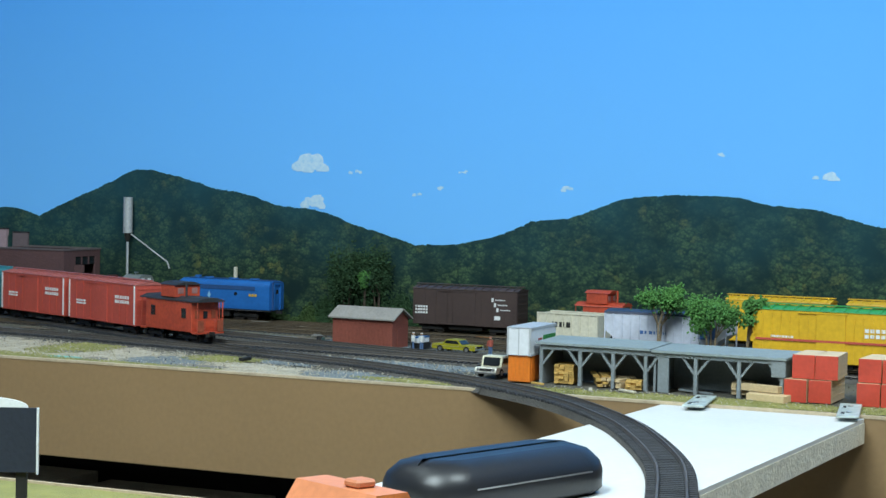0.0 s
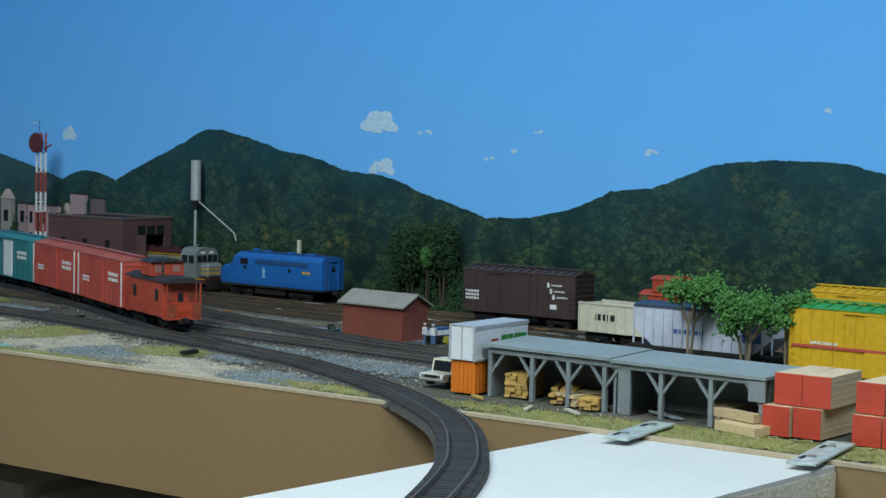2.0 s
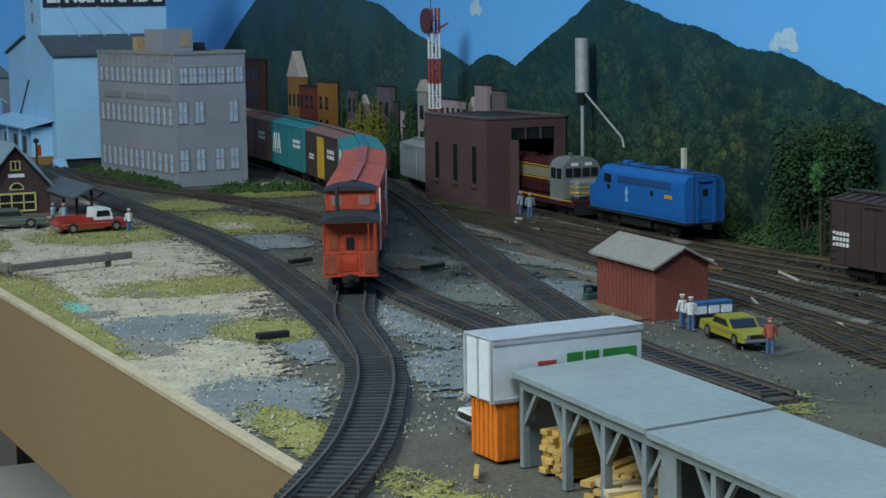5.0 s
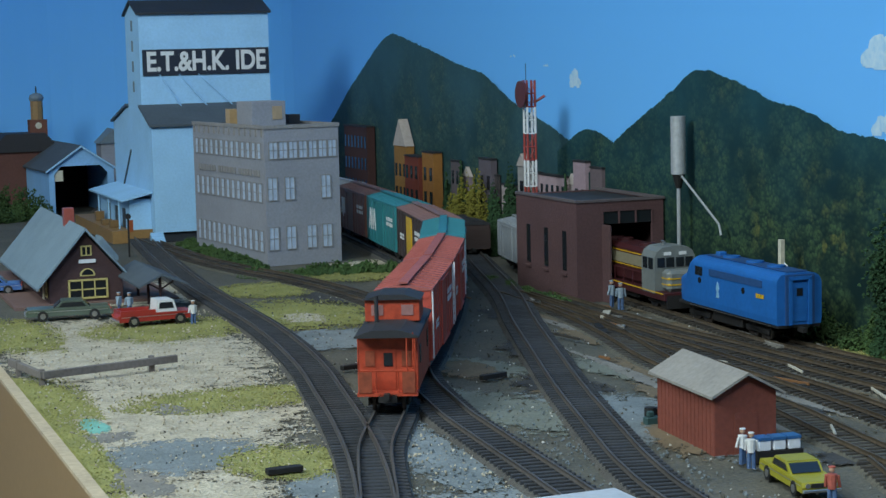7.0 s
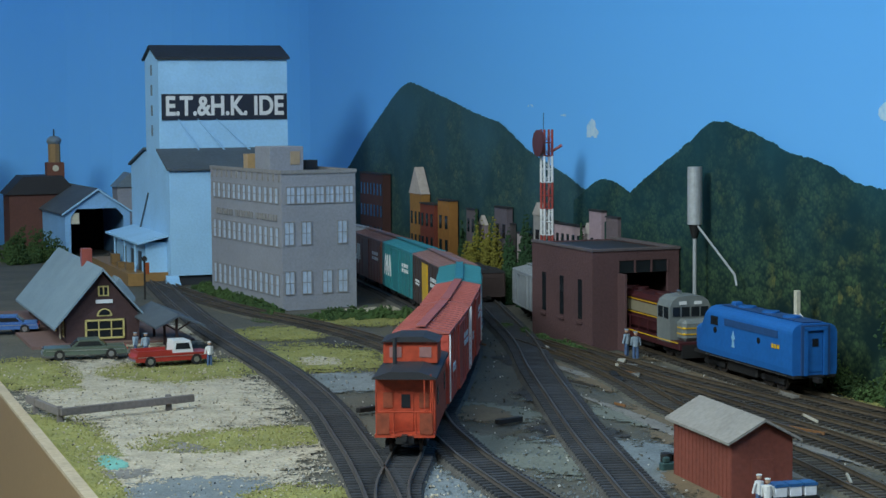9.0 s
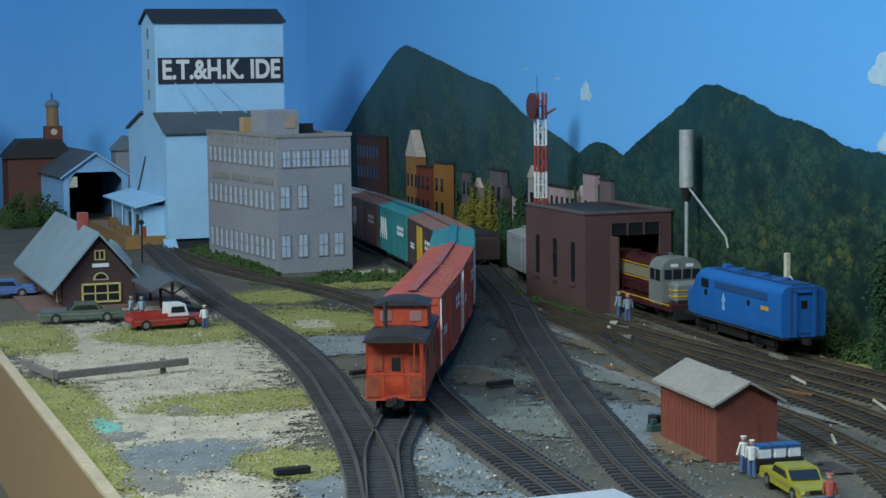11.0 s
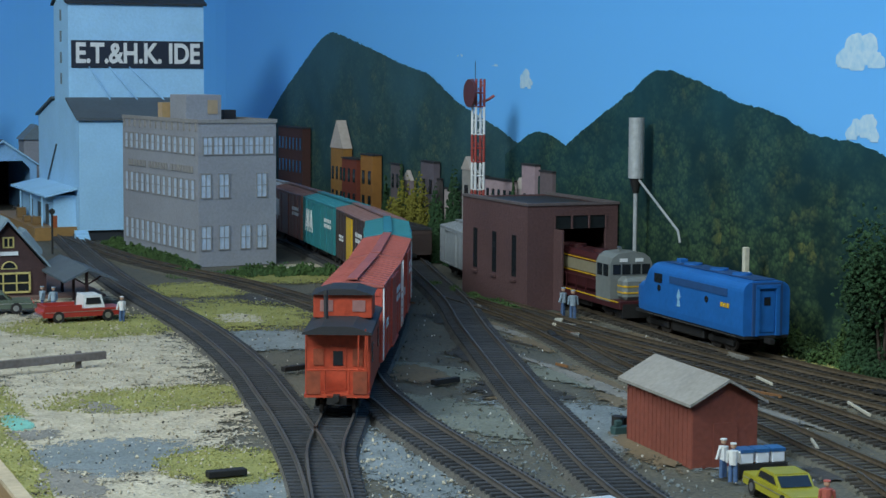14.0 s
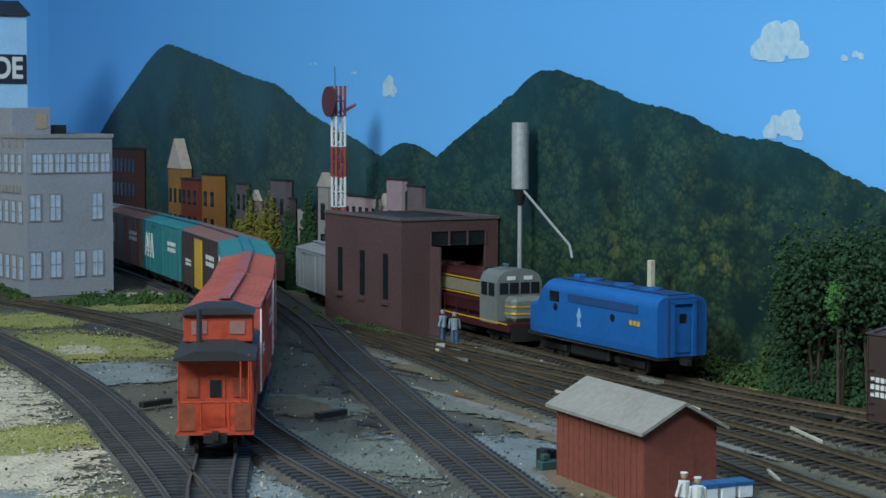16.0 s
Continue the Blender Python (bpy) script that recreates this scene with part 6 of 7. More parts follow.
def townhouse(x, y, w, d, h, color, gable, label):
    t = thing("townhouse", label, "building", pose(x, y, 0.0), "town buildings")
    c = paint("townhouse_paint", color, 0.8)
    part("wall", boxes((-d, 0, -w / 2, w / 2, 0, h)), c, t)
    if gable:
        part("roof", prisms([(-w / 2 - 0.001, h), (w / 2 + 0.001, h), (0.0, h + gable)], "x", -d - 0.001, 0.0), paint("pale_roof_paint", (0.42, 0.36, 0.33), 0.8), t)
    else:
        part("roof", boxes((-d - 0.0008, 0, -w / 2 - 0.0008, w / 2 + 0.0008, h, h + 0.0015)), ROOFBLACK, t)
    n = max(1, int(w / 0.012))
    for r in range(max(1, int(h / 0.028))):
        for k in range(n):
            u = -w / 2 + (k + 0.3) * w / n
            part("window", boxes((-d - 0.0005, -d, u, u + 0.4 * w / n, 0.012 + r * 0.026, 0.026 + r * 0.026)), GLASSD, t)
    return t


townhouse(0.688, 1.985, 0.040, 0.010, 0.098, (0.27, 0.13, 0.03), 0.030, "ochre townhouse with a pale pointed gable")
townhouse(0.688, 1.938, 0.046, 0.013, 0.088, (0.15, 0.030, 0.015), 0, "rust-red townhouse with a flat roof")
townhouse(0.688, 1.893, 0.036, 0.010, 0.094, (0.28, 0.12, 0.025), 0, "yellow-ochre townhouse with a flat roof")
townhouse(0.688, 2.15, 0.09, 0.010, 0.115, (0.05, 0.017, 0.014), 0, "dark brick block near the mountain")
townhouse(0.688, 1.735, 0.034, 0.006, 0.094, (0.11, 0.09, 0.11), 0, "dark far townhouse in the backdrop town")
townhouse(0.688, 1.57, 0.060, 0.005, 0.086, (0.40, 0.29, 0.31), 0, "pinkish far building in the backdrop town")
townhouse(0.688, 1.51, 0.026, 0.005, 0.102, (0.32, 0.23, 0.26), 0, "pinkish far tower in the backdrop town")
townhouse(0.688, 1.475, 0.024, 0.005, 0.098, (0.12, 0.09, 0.10), 0, "dark far building in the backdrop town")
townhouse(0.688, 1.64, 0.020, 0.006, 0.092, (0.30, 0.28, 0.27), 0.012, "whitish far house in the backdrop town")

random.seed(31)
TOWN = [(0.30, 0.22, 0.24), (0.20, 0.15, 0.17), (0.10, 0.08, 0.09), (0.34, 0.28, 0.28), (0.06, 0.05, 0.05), (0.24, 0.17, 0.15)]
for k in range(15):
    yy = 1.46 + k * 0.026 + random.uniform(-0.006, 0.006)
    townhouse(0.6888 - 0.0004 * (k % 3), yy, random.uniform(0.012, 0.026), 0.003, random.uniform(0.060, 0.088), TOWN[k % 6], random.choice((0, 0.006, 0.010)), "small muted townhouse in the backdrop town")

# ================= depot =================
DEPOT = mat("dark_brown_boards", (0.060, 0.030, 0.032), 0.8, var=0.15, grain=400, bump=0.2)
DROOF = mat("blue_grey_shingle", (0.19, 0.265, 0.325), 0.8, var=0.10, grain=500, blotch=40, bump=0.3)
TRIMY = paint("cream_yellow_trim", (0.62, 0.52, 0.20))
dp = thing("depot", "dark brown railway depot with yellow windows and grey roof", "station", pose(0.251, 1.555, 0, 0, 0, 0))
w, h, ap, ln = 0.0305, 0.024, 0.064, 0.24
part("wall", prisms([(-w, 0), (w, 0), (w, h), (0, ap - 0.004), (-w, h)], "y", 0, ln), DEPOT, dp)
sl = (ap - h) / w
for sgn in (-1, 1):
    o = 0.011
    part("roof_slope", prisms([(0, ap - 0.002), (sgn * (w + o), h - o * sl * 0.7), (sgn * (w + o), h - o * sl * 0.7 + 0.002), (0, ap + 0.0005)], "y", -0.008, ln + 0.008), DROOF, dp)
part("dormer", prisms([(0.010, 0.030), (0.036, 0.030), (0.036, 0.034), (0.023, 0.051), (0.010, 0.036)], "y", 0.045, 0.075), DROOF, dp)
part("chimney", boxes((-0.0045, 0.0045, 0.075, 0.084, 0.045, 0.075), bevel=0.0003), paint("chimney_brick", (0.30, 0.07, 0.05)), dp, "red brick chimney")
fw = part("window", boxes((-0.014, 0.017, -0.0006, 0.0, 0.006, 0.0195)), GLASSD, dp)
part("frame", boxes((-0.015, -0.0135, -0.0014, -0.0004, 0.005, 0.0205), (-0.0040, -0.0030, -0.0014, -0.0004, 0.005, 0.0205), (0.0065, 0.0075, -0.0014, -0.0004, 0.005, 0.0205), (0.0165, 0.018, -0.0014, -0.0004, 0.005, 0.0205),
                    (-0.015, 0.018, -0.0014, -0.0004, 0.0045, 0.006), (-0.015, 0.018, -0.0014, -0.0004, 0.0195, 0.021), (-0.015, 0.018, -0.0014, -0.0004, 0.0120, 0.0130)), TRIMY, fw, "cream-yellow window frame")
arch = [(0.0015 + 0.0065 * math.cos(math.pi * k / 10), 0.0235 + 0.0065 * math.sin(math.pi * k / 10)) for k in range(11)]
aw = part("arched_window", prisms(arch, "y", -0.0006, 0.0), TRIMY, dp, "cream-yellow arched window")
part("arch_pane", prisms([(0.0015 + (a - 0.0015) * 0.75, 0.0245 + (b - 0.0235) * 0.72) for a, b in arch], "y", -0.0010, -0.0004), GLASSD, aw)
uw = part("attic_window", boxes((-0.0035, 0.0055, -0.0010, 0.0, 0.0405, 0.0490)), TRIMY, dp, "cream-yellow attic window")
part("pane", boxes((-0.0022, 0.0004, -0.0014, -0.0008, 0.0415, 0.0480), (0.0016, 0.0042, -0.0014, -0.0008, 0.0415, 0.0480)), GLASSD, uw)
part("station_sign", boxes((-0.0055, 0.0085, -0.0012, 0.0, 0.0345, 0.0375)), WHITE, dp, "white station name board")
part("side_door", boxes((-w - 0.0006, -w, 0.030, 0.038, 0.0, 0.019)), OFFWHITE, dp)
for yy in (0.010, 0.055, 0.090, 0.125, 0.160, 0.195):
    window_on(dp, ("x", -w), yy, 0.007, 0.008, 0.012, GLASSD, TRIMY)
part("platform", boxes((-w - 0.03, w + 0.045, -0.012, ln + 0.03, -0.001, 0.0022)), paint("platform_brick", (0.17, 0.10, 0.085), 0.85), dp)
can = thing("platform_canopy", "grey-roofed open platform canopy beside the depot", "canopy", pose(0.297, 1.495, 0.0, 0, 0, 0))
part("roof", prisms([(-0.019, 0.021), (0.0, 0.030), (0.022, 0.021), (0.022, 0.0225), (0.0, 0.0318), (-0.019, 0.0225)], "y", -0.030, 0.085), DARKSLATE, can)
for yy in (-0.020, 0.03, 0.075):
    part("post", boxes((-0.001, 0.001, yy - 0.001, yy + 0.001, 0, 0.029)), DEPOT, can)
    for sgn in (-1, 1):
        part("bracket", rods(((0, yy, 0.018), (sgn * 0.011, yy, 0.0245), 0.0007), seg=5), DEPOT, can)
sigp = thing("semaphore", "dark track signal with an orange blade by the tracks", "signal", pose(0.352, 1.90, 0.0))
part("pole", rods(((0, 0, 0), (0, 0, 0.045), 0.0010)), UNDER, sigp)
part("blade", boxes((0.001, 0.005, -0.0005, 0.0005, 0.026, 0.038)), paint("dull_signal_red", (0.30, 0.07, 0.02)), sigp)
part("lamp_head", rods(((0, -0.0015, 0.042), (0, 0.0015, 0.042), 0.0028), seg=12), UNDER, sigp)

# ================= road vehicles =================


def motorcar(name, label, color, m, length=0.058, pickup=False, cab_color=None, group="parked cars"):
    c = paint("car_paint", color, 0.3)
    t = thing(name, label, "pickup" if pickup else "car", m, group)
    w, L = 0.0105, length / 2
    low = [(-L, 0.004), (L, 0.004), (L + 0.0006, 0.007), (L - 0.001, 0.0095), (-L + 0.001, 0.0100), (-L - 0.0006, 0.007)]
    part("body", prisms(low, "x", -w, w), c, t)
    if pickup:
        part("bed", boxes((-w, -w + 0.001, -L + 0.001, -0.001, 0.0098, 0.0125), (w - 0.001, w, -L + 0.001, -0.001, 0.0098, 0.0125), (-w + 0.001, w - 0.001, -L + 0.001, -L + 0.002, 0.0098, 0.0125)), c, t)
        cab = prisms([(0.0, 0.0098), (0.016, 0.0098), (0.0135, 0.0188), (0.001, 0.0190)], "x", -w + 0.0007, w - 0.0007)
        gl = [(0.0018, 0.0125), (0.0135, 0.0125), (0.0122, 0.0172), (0.0025, 0.0172)]
    else:
        cab = prisms([(-0.017, 0.0098), (0.011, 0.0096), (0.005, 0.0150), (-0.011, 0.0152)], "x", -w + 0.0012, w - 0.0012)
        gl = [(-0.0135, 0.0108), (0.0075, 0.0106), (0.0042, 0.0142), (-0.0105, 0.0143)]
    cb = part("cabin", cab, paint("cab_paint", cab_color or color, 0.3), t)
    for s in (-1, 1):
        x = s * (w - (0.0007 if pickup else 0.0012))
        part("side_window", prisms(gl, "x", x - 0.0003, x + 0.0003), GLASSD, cb)
        for y in (-L * 0.62, L * 0.62):
            wh = part("wheel", rods(((s * (w - 0.003), y, 0.0042), (s * (w + 0.0003), y, 0.0042), 0.0042), seg=16), UNDER, t)
            part("hubcap", rods(((s * (w + 0.0001), y, 0.0042), (s * (w + 0.0006), y, 0.0042), 0.0022), seg=12), CHROME, wh)
        part("headlight", rods(((s * 0.0075, L, 0.0078), (s * 0.0075, L + 0.0010, 0.0078), 0.0013), seg=10), CHROME, t)
        part("tail_light", boxes((s * 0.0085 - 0.0014, s * 0.0085 + 0.0014, -L - 0.0009, -L + 0.0002, 0.0072, 0.0088)), REDP, t)
    fr, bk_ = ((0.0158, 0.0105), (0.0138, 0.0178)) if pickup else ((0.0106, 0.0102), (0.0054, 0.0146))
    part("windscreen", prisms([fr, (fr[0] + 0.0006, fr[1]), (bk_[0] + 0.0006, bk_[1]), bk_], "x", -w + 0.0025, w - 0.0025), GLASSD, cb)
    part("grille", boxes((-w * 0.55, w * 0.55, L - 0.0002, L + 0.0009, 0.0066, 0.0088)), UNDER, t)
    part("belt_trim", boxes((-w - 0.0002, -w + 0.0001, -L * 0.95, L * 0.95, 0.0074, 0.0079), (w - 0.0001, w + 0.0002, -L * 0.95, L * 0.95, 0.0074, 0.0079)), CHROME, t)
    if not pickup:
        part("rear_window", prisms([(-0.0166, 0.0104), (-0.0172, 0.0104), (-0.0118, 0.0148), (-0.0112, 0.0148)], "x", -w + 0.0028, w - 0.0028), GLASSD, cb)
        part("roof_panel", boxes((-w + 0.0016, w - 0.0016, -0.0112, 0.0050, 0.0150, 0.0156), bevel=0.0003), c, cb)
    for e in (-1, 1):
        part("bumper", boxes((-w, w, e * (L + 0.0008) - 0.0007, e * (L + 0.0008) + 0.0007, 0.0042, 0.0058), bevel=0.0003), CHROME, t)
    return t


motorcar("sedan", "grey-green sedan parked before the depot", (0.10, 0.13, 0.10), pose(0.222, 1.468, 0.0008, 0, 0, 84), 0.064)
motorcar("pickup_truck", "red pickup with a white cab on the grass", (0.36, 0.035, 0.025), pose(0.277, 1.405, 0.0010, 0, 0, -86), 0.058, True, (0.75, 0.75, 0.75))
motorcar("sedan", "mustard-yellow sedan parked by the tool shed", (0.32, 0.29, 0.02), pose(0.439, 0.738, 0.0008, 0, 0, 171) @ Matrix.Scale(0.86, 4), 0.060)
motorcar("pickup_truck", "white pickup beside the orange container", (0.70, 0.68, 0.60), pose(0.250, 0.614, 0.0008, 0, 0, 88), 0.056, True, (0.72, 0.68, 0.5))
motorcar("pickup_truck", "blue pickup beside the red-ended lumber", (0.03, 0.10, 0.42), pose(0.200, 0.212, 0.0008, 0, 0, 20), 0.058, True)
motorcar("sedan", "blue sedan behind the depot", (0.06, 0.14, 0.36), pose(0.182, 1.66, 0.0008, 0, 0, 80), 0.058)

# ================= figurines =================
SKIN = mat("figurine_skin", (0.45, 0.27, 0.18), 0.7, var=0.1)
DENIM = mat("figurine_denim", (0.07, 0.13, 0.26), 0.7, var=0.2, grain=500)
FIG = [mat("figurine_pale_blue", (0.30, 0.38, 0.46), 0.7, var=0.2, grain=500), mat("figurine_white", (0.70, 0.70, 0.70), 0.7, var=0.1, grain=400),
       mat("figurine_red", (0.42, 0.10, 0.07), 0.7, var=0.2, grain=400)]


def figurine(x, y, turn, k, label, size=1.0):
    bm = bmesh.new()
    for s in (-1, 1):
        rod(bm, (s * 0.0014, 0, 0.0), (s * 0.0012, 0, 0.0098), 0.0012, 7)
        rod(bm, (s * 0.0030, 0, 0.0162), (s * 0.0036, 0.0016, 0.0100), 0.0008, 6)
    rod(bm, (0, 0, 0.0092), (0, 0, 0.0168), 0.0022, 9, 0.0027)
    ball(bm, (0, 0, 0.0192), 0.0016, 2)
    rod(bm, (0, 0, 0.0202), (0, 0, 0.0208), 0.0018, 9)
    for face in bm.faces:
        z = face.calc_center_median().z
        face.material_index = 1 if z < 0.0098 else (2 if 0.0172 < z < 0.0202 else 0)
    ob = solid("figurine", bm, FIG[k], label, "figurine", "figurines", m=pose(x, y, 0.0012, 0, 0, turn) @ Matrix.Scale(size, 4))
    ob.data.materials.append(DENIM)
    ob.data.materials.append(SKIN)
    return ob


figurine(0.618, 1.310, 40, 0, "small painted figurine standing by the engine house")
figurine(0.6175, 1.293, -30, 0, "small painted figurine standing by the engine house")
figurine(0.304, 1.388, 10, 1, "small painted figurine beside the red pickup", 0.86)
figurine(0.268, 1.455, 10, 0, "small painted figurine on the depot platform", 0.9)
figurine(0.261, 1.462, 80, 0, "small painted figurine on the depot platform", 0.9)
figurine(0.4385, 0.7885, 20, 1, "small painted figurine at the tool shed", 0.84)
figurine(0.4375, 0.7785, -40, 1, "small painted figurine at the tool shed", 0.84)
figurine(0.432, 0.699, -40, 2, "small red-shirted figurine by the yellow car", 0.86)
cr = thing("parts_bench", "blue and white crates on a bench by the shed", "crates", pose(0.457, 0.7885, 0.001, 0, 0, -5))
part("bench", boxes((-0.012, 0.012, -0.005, 0.005, 0, 0.006)), UNDER, cr)
for k in range(3):
    part("crate", boxes((-0.011 + k * 0.0078, -0.0045 + k * 0.0078, -0.004, 0.004, 0.006, 0.011), bevel=0.0004), WHITE, cr)
    part("crate_lid", boxes((-0.0112 + k * 0.0078, -0.0043 + k * 0.0078, -0.0042, 0.0042, 0.011, 0.0125)), paint("crate_blue", (0.03, 0.12, 0.30)), cr)
scrap = thing("scrap_pile", "dark scrap parts and old drums beside the tool shed", "scrap", pose(0.446, 0.902, 0.0))
for k, (x, y, h, r) in enumerate(((0.0, 0.0, 0.0085, 0.0032), (0.006, 0.004, 0.0070, 0.0030))):
    part("drum", rods(((x, y, 0.0), (x, y, h), r), seg=14), UNDER, scrap)
part("scrap_frame", boxes((-0.006, 0.004, -0.008, -0.003, 0.0, 0.0045), (-0.0045, -0.001, -0.007, -0.004, 0.0045, 0.0075), bevel=0.0005), paint("machine_teal", (0.03, 0.07, 0.07), 0.6), scrap)

# ================= clutter on the ground =================
PALEPLANK = mat("bleached_plank", (0.50, 0.46, 0.38), 0.8, var=0.2, grain=500, per_piece=0.4)
for x, y, turn, ln_, wd, mt, lb in [
        (0.632, 1.105, 82, 0.075, 0.006, STRIP, "pale grey crossing plank beside the engine"), (0.590, 1.262, 60, 0.030, 0.006, PALEPLANK, "bleached plank lying by the engine house"),
        (0.588, 1.352, 78, 0.030, 0.0016, PALEPLANK, "thin pale stick lying by the tracks"), (0.592, 1.150, 84, 0.060, 0.0016, TIE_BROWN, "loose brown rail lying by the tracks"),
        (0.548, 1.020, 80, 0.050, 0.0016, PALEPLANK, "thin pale stick lying by the tracks"), (0.640, 0.96, 86, 0.035, 0.0014, YELLOW, "short yellow stick by the tracks"),
        (0.560, 1.21, 70, 0.022, 0.005, UNDER, "dark switch machine cover beside the track"), (0.552, 1.185, 70, 0.016, 0.006, UNDER, "dark switch machine cover beside the track"),
        (0.352, 1.135, 20, 0.020, 0.004, UNDER, "dark switch machine beside the turnout"), (0.418, 1.060, 20, 0.020, 0.004, UNDER, "dark switch machine beside the turnout"),
        (0.232, 0.868, 4, 0.018, 0.005, UNDER, "dark switch machine beside the turnout"), (0.185, 0.470, 55, 0.022, 0.003, PALEPLANK, "splintered pale board on the grass"),
        (0.178, 0.500, 20, 0.016, 0.003, PALEPLANK, "splintered pale board on the grass"), (0.196, 0.555, 62, 0.016, 0.002, LUMBER_Y, "short yellow board by the container")]:
    pl = solid("debris_plank", boxes((-ln_ / 2, ln_ / 2, -wd / 2, wd / 2, 0, 0.0018 if wd < 0.004 else 0.003), bevel=0.0003), mt, lb, "debris", "loose boards", m=pose(x, y, 0.0016, 0, 0, turn))

random.seed(404)
RUSTSTICK = mat("rusty_orange_stick", (0.19, 0.085, 0.03), 0.7, var=0.2, grain=500)
for k in range(46):
    y = random.uniform(0.62, 1.42)
    x = random.uniform(0.50, 0.655) if y < 1.2 else random.uniform(0.53, 0.625)
    mt, lb = random.choice(((PALEPLANK, "thin bleached stick lying between yard tracks"), (STRIP, "grey scrap of board lying between yard tracks"), (UNDER, "black switch machine scrap beside a yard track"),
                            (RUSTSTICK, "short rusty length of rail by a yard track"), (TIE_BROWN, "loose brown tie lying between yard tracks")))
    ln_, wd = (random.uniform(0.008, 0.016), random.uniform(0.004, 0.007)) if mt in (UNDER, STRIP) else (random.uniform(0.012, 0.040), random.uniform(0.0008, 0.0014))
    solid("debris_plank", boxes((-ln_ / 2, ln_ / 2, -wd / 2, wd / 2, 0, random.uniform(0.0012, 0.0020)), bevel=0.0002), mt, lb, "debris", "loose boards",
          m=pose(x, y, 0.0022, 0, 0, random.gauss(84, 16)))

# ================= timber barrier, clamps, case =================
BARRIER = mat("weathered_barrier_wood", (0.17, 0.15, 0.14), 0.8, var=0.2, grain=400)
fn = thing("timber_barrier", "weathered timber guard rail round the gravel lot", "barrier")
for a, b in (((0.160, 1.172, 0.0075), (0.250, 1.196, 0.0080)), ((0.160, 1.172, 0.0075), (0.148, 1.235, 0.0075))):
    d = (Vector(b) - Vector(a)).to_2d()
    part("rail", boxes((0, d.length, -0.0016, 0.0016, -0.0024, 0.0024), bevel=0.0003), BARRIER, fn, m=pose(*a, 0, 0, math.degrees(math.atan2(d.y, d.x))))
for x, y in ((0.160, 1.172), (0.233, 1.1915), (0.151, 1.215)):
    part("post", boxes((x - 0.0018, x + 0.0018, y + 0.0012, y + 0.0045, 0, 0.011), bevel=0.0003), BARRIER, fn)
CLAMP = mat("tinned_circuit_board", (0.50, 0.57, 0.55), 0.4, 0.1, var=0.25, grain=200, blotch=110)
for x, y, turn, ln_ in ((0.145, 0.395, 8, 0.075), (0.150, 0.276, 10, 0.085)):
    cl = thing("alignment_plate", "thin grey-green metal plate joining bridge and shelf", "plate", pose(x, y, 0.0022, 0, 0, turn), "alignment plates")
    part("plate", boxes((-ln_ / 2, ln_ / 2, -0.0085, 0.0085, 0, 0.0016), bevel=0.0003), CLAMP, cl)
    for xx in (-0.02, 0.022):
        part("screw", rods(((xx, 0, 0.0016), (xx, 0, 0.0026), 0.0022), seg=10), CHROME, cl)
        part("slot", boxes((xx - 0.009, xx + 0.001, 0.003, 0.0055, 0.0016, 0.0020)), UNDER, cl)

CASE = mat("glossy_black_plastic", (0.014, 0.015, 0.019), 0.38, var=0.1, grain=500, bump=0.03)
case = thing("hard_case", "glossy black rounded hard case lying on the bridge", "case", pose(-0.345, 0.368, -0.001, 0, 0, -19))


def lozenge(bm, hx, hy, z0, z1, r):
    n = 8
    rings = []
    for z, inset in ((z0, 0.004), (z0 + 0.004, 0.0), ((z0 + z1) / 2, 0.0), (z1 - 0.009, 0.0015), (z1 - 0.003, 0.007), (z1, 0.016)):
        ring = []
        for qx, qy, a0 in ((1, 1, 0), (-1, 1, 90), (-1, -1, 180), (1, -1, 270)):
            for k in range(n + 1):
                a = radians(a0 + 90 * k / n)
                rr = r - inset * 0.5
                ring.append(bm.verts.new((qx * (hx - r) + math.cos(a) * rr - qx * inset * 0.5, qy * (hy - r) + math.sin(a) * rr - qy * inset * 0.5, z)))
        rings.append(ring)
    m = len(rings[0])
    for a, b in zip(rings, rings[1:]):
        for k in range(m):
            bm.faces.new((a[k], a[(k + 1) % m], b[(k + 1) % m], b[k])).smooth = True
    bm.faces.new(rings[-1])
    bm.faces.new(list(reversed(rings[0])))
    bmesh.ops.recalc_face_normals(bm, faces=bm.faces[:])
    return bm


part("shell", lozenge(bmesh.new(), 0.073, 0.030, 0.0, 0.028, 0.024), CASE, case)
part("seam", boxes((-0.048, 0.048, -0.0304, -0.0298, 0.014, 0.0148)), CHROME, case, "bright seam line")

# ================= peninsula in the foreground =================
solid("peninsula_body", boxes((-1.75, -0.290, 0.47, 0.95, -0.12, -0.034), (-1.75, -0.47, 0.10, 0.47, -0.12, -0.034)), FASCIA, "tan-brown bench of the second layout section", "shelf", kind="structure")
solid("peninsula_ground", boxes((-1.748, -0.291, 0.471, 0.949, -0.034, -0.030), (-1.748, -0.471, 0.101, 0.44, -0.034, -0.001)), GRASS, "olive grass mat on the second layout section", "ground", kind="structure")
solid("trim", boxes((-0.291, -0.288, 0.47, 0.95, -0.06, -0.0285)), EDGE, "pale bare edge of the second section", "trim", kind="structure")
sb = thing("billboard", "dark-backed billboard on a post seen from behind", "billboard", pose(-0.4372, 0.6445, -0.030, 0, 0, -64))
part("panel", boxes((-0.034, 0.028, -0.001, 0.001, 0.034, 0.071)), SIGNNAVY, sb)
part("edge_trim", boxes((0.028, 0.0290, -0.0014, 0.0014, 0.033, 0.071)), WHITE, sb)
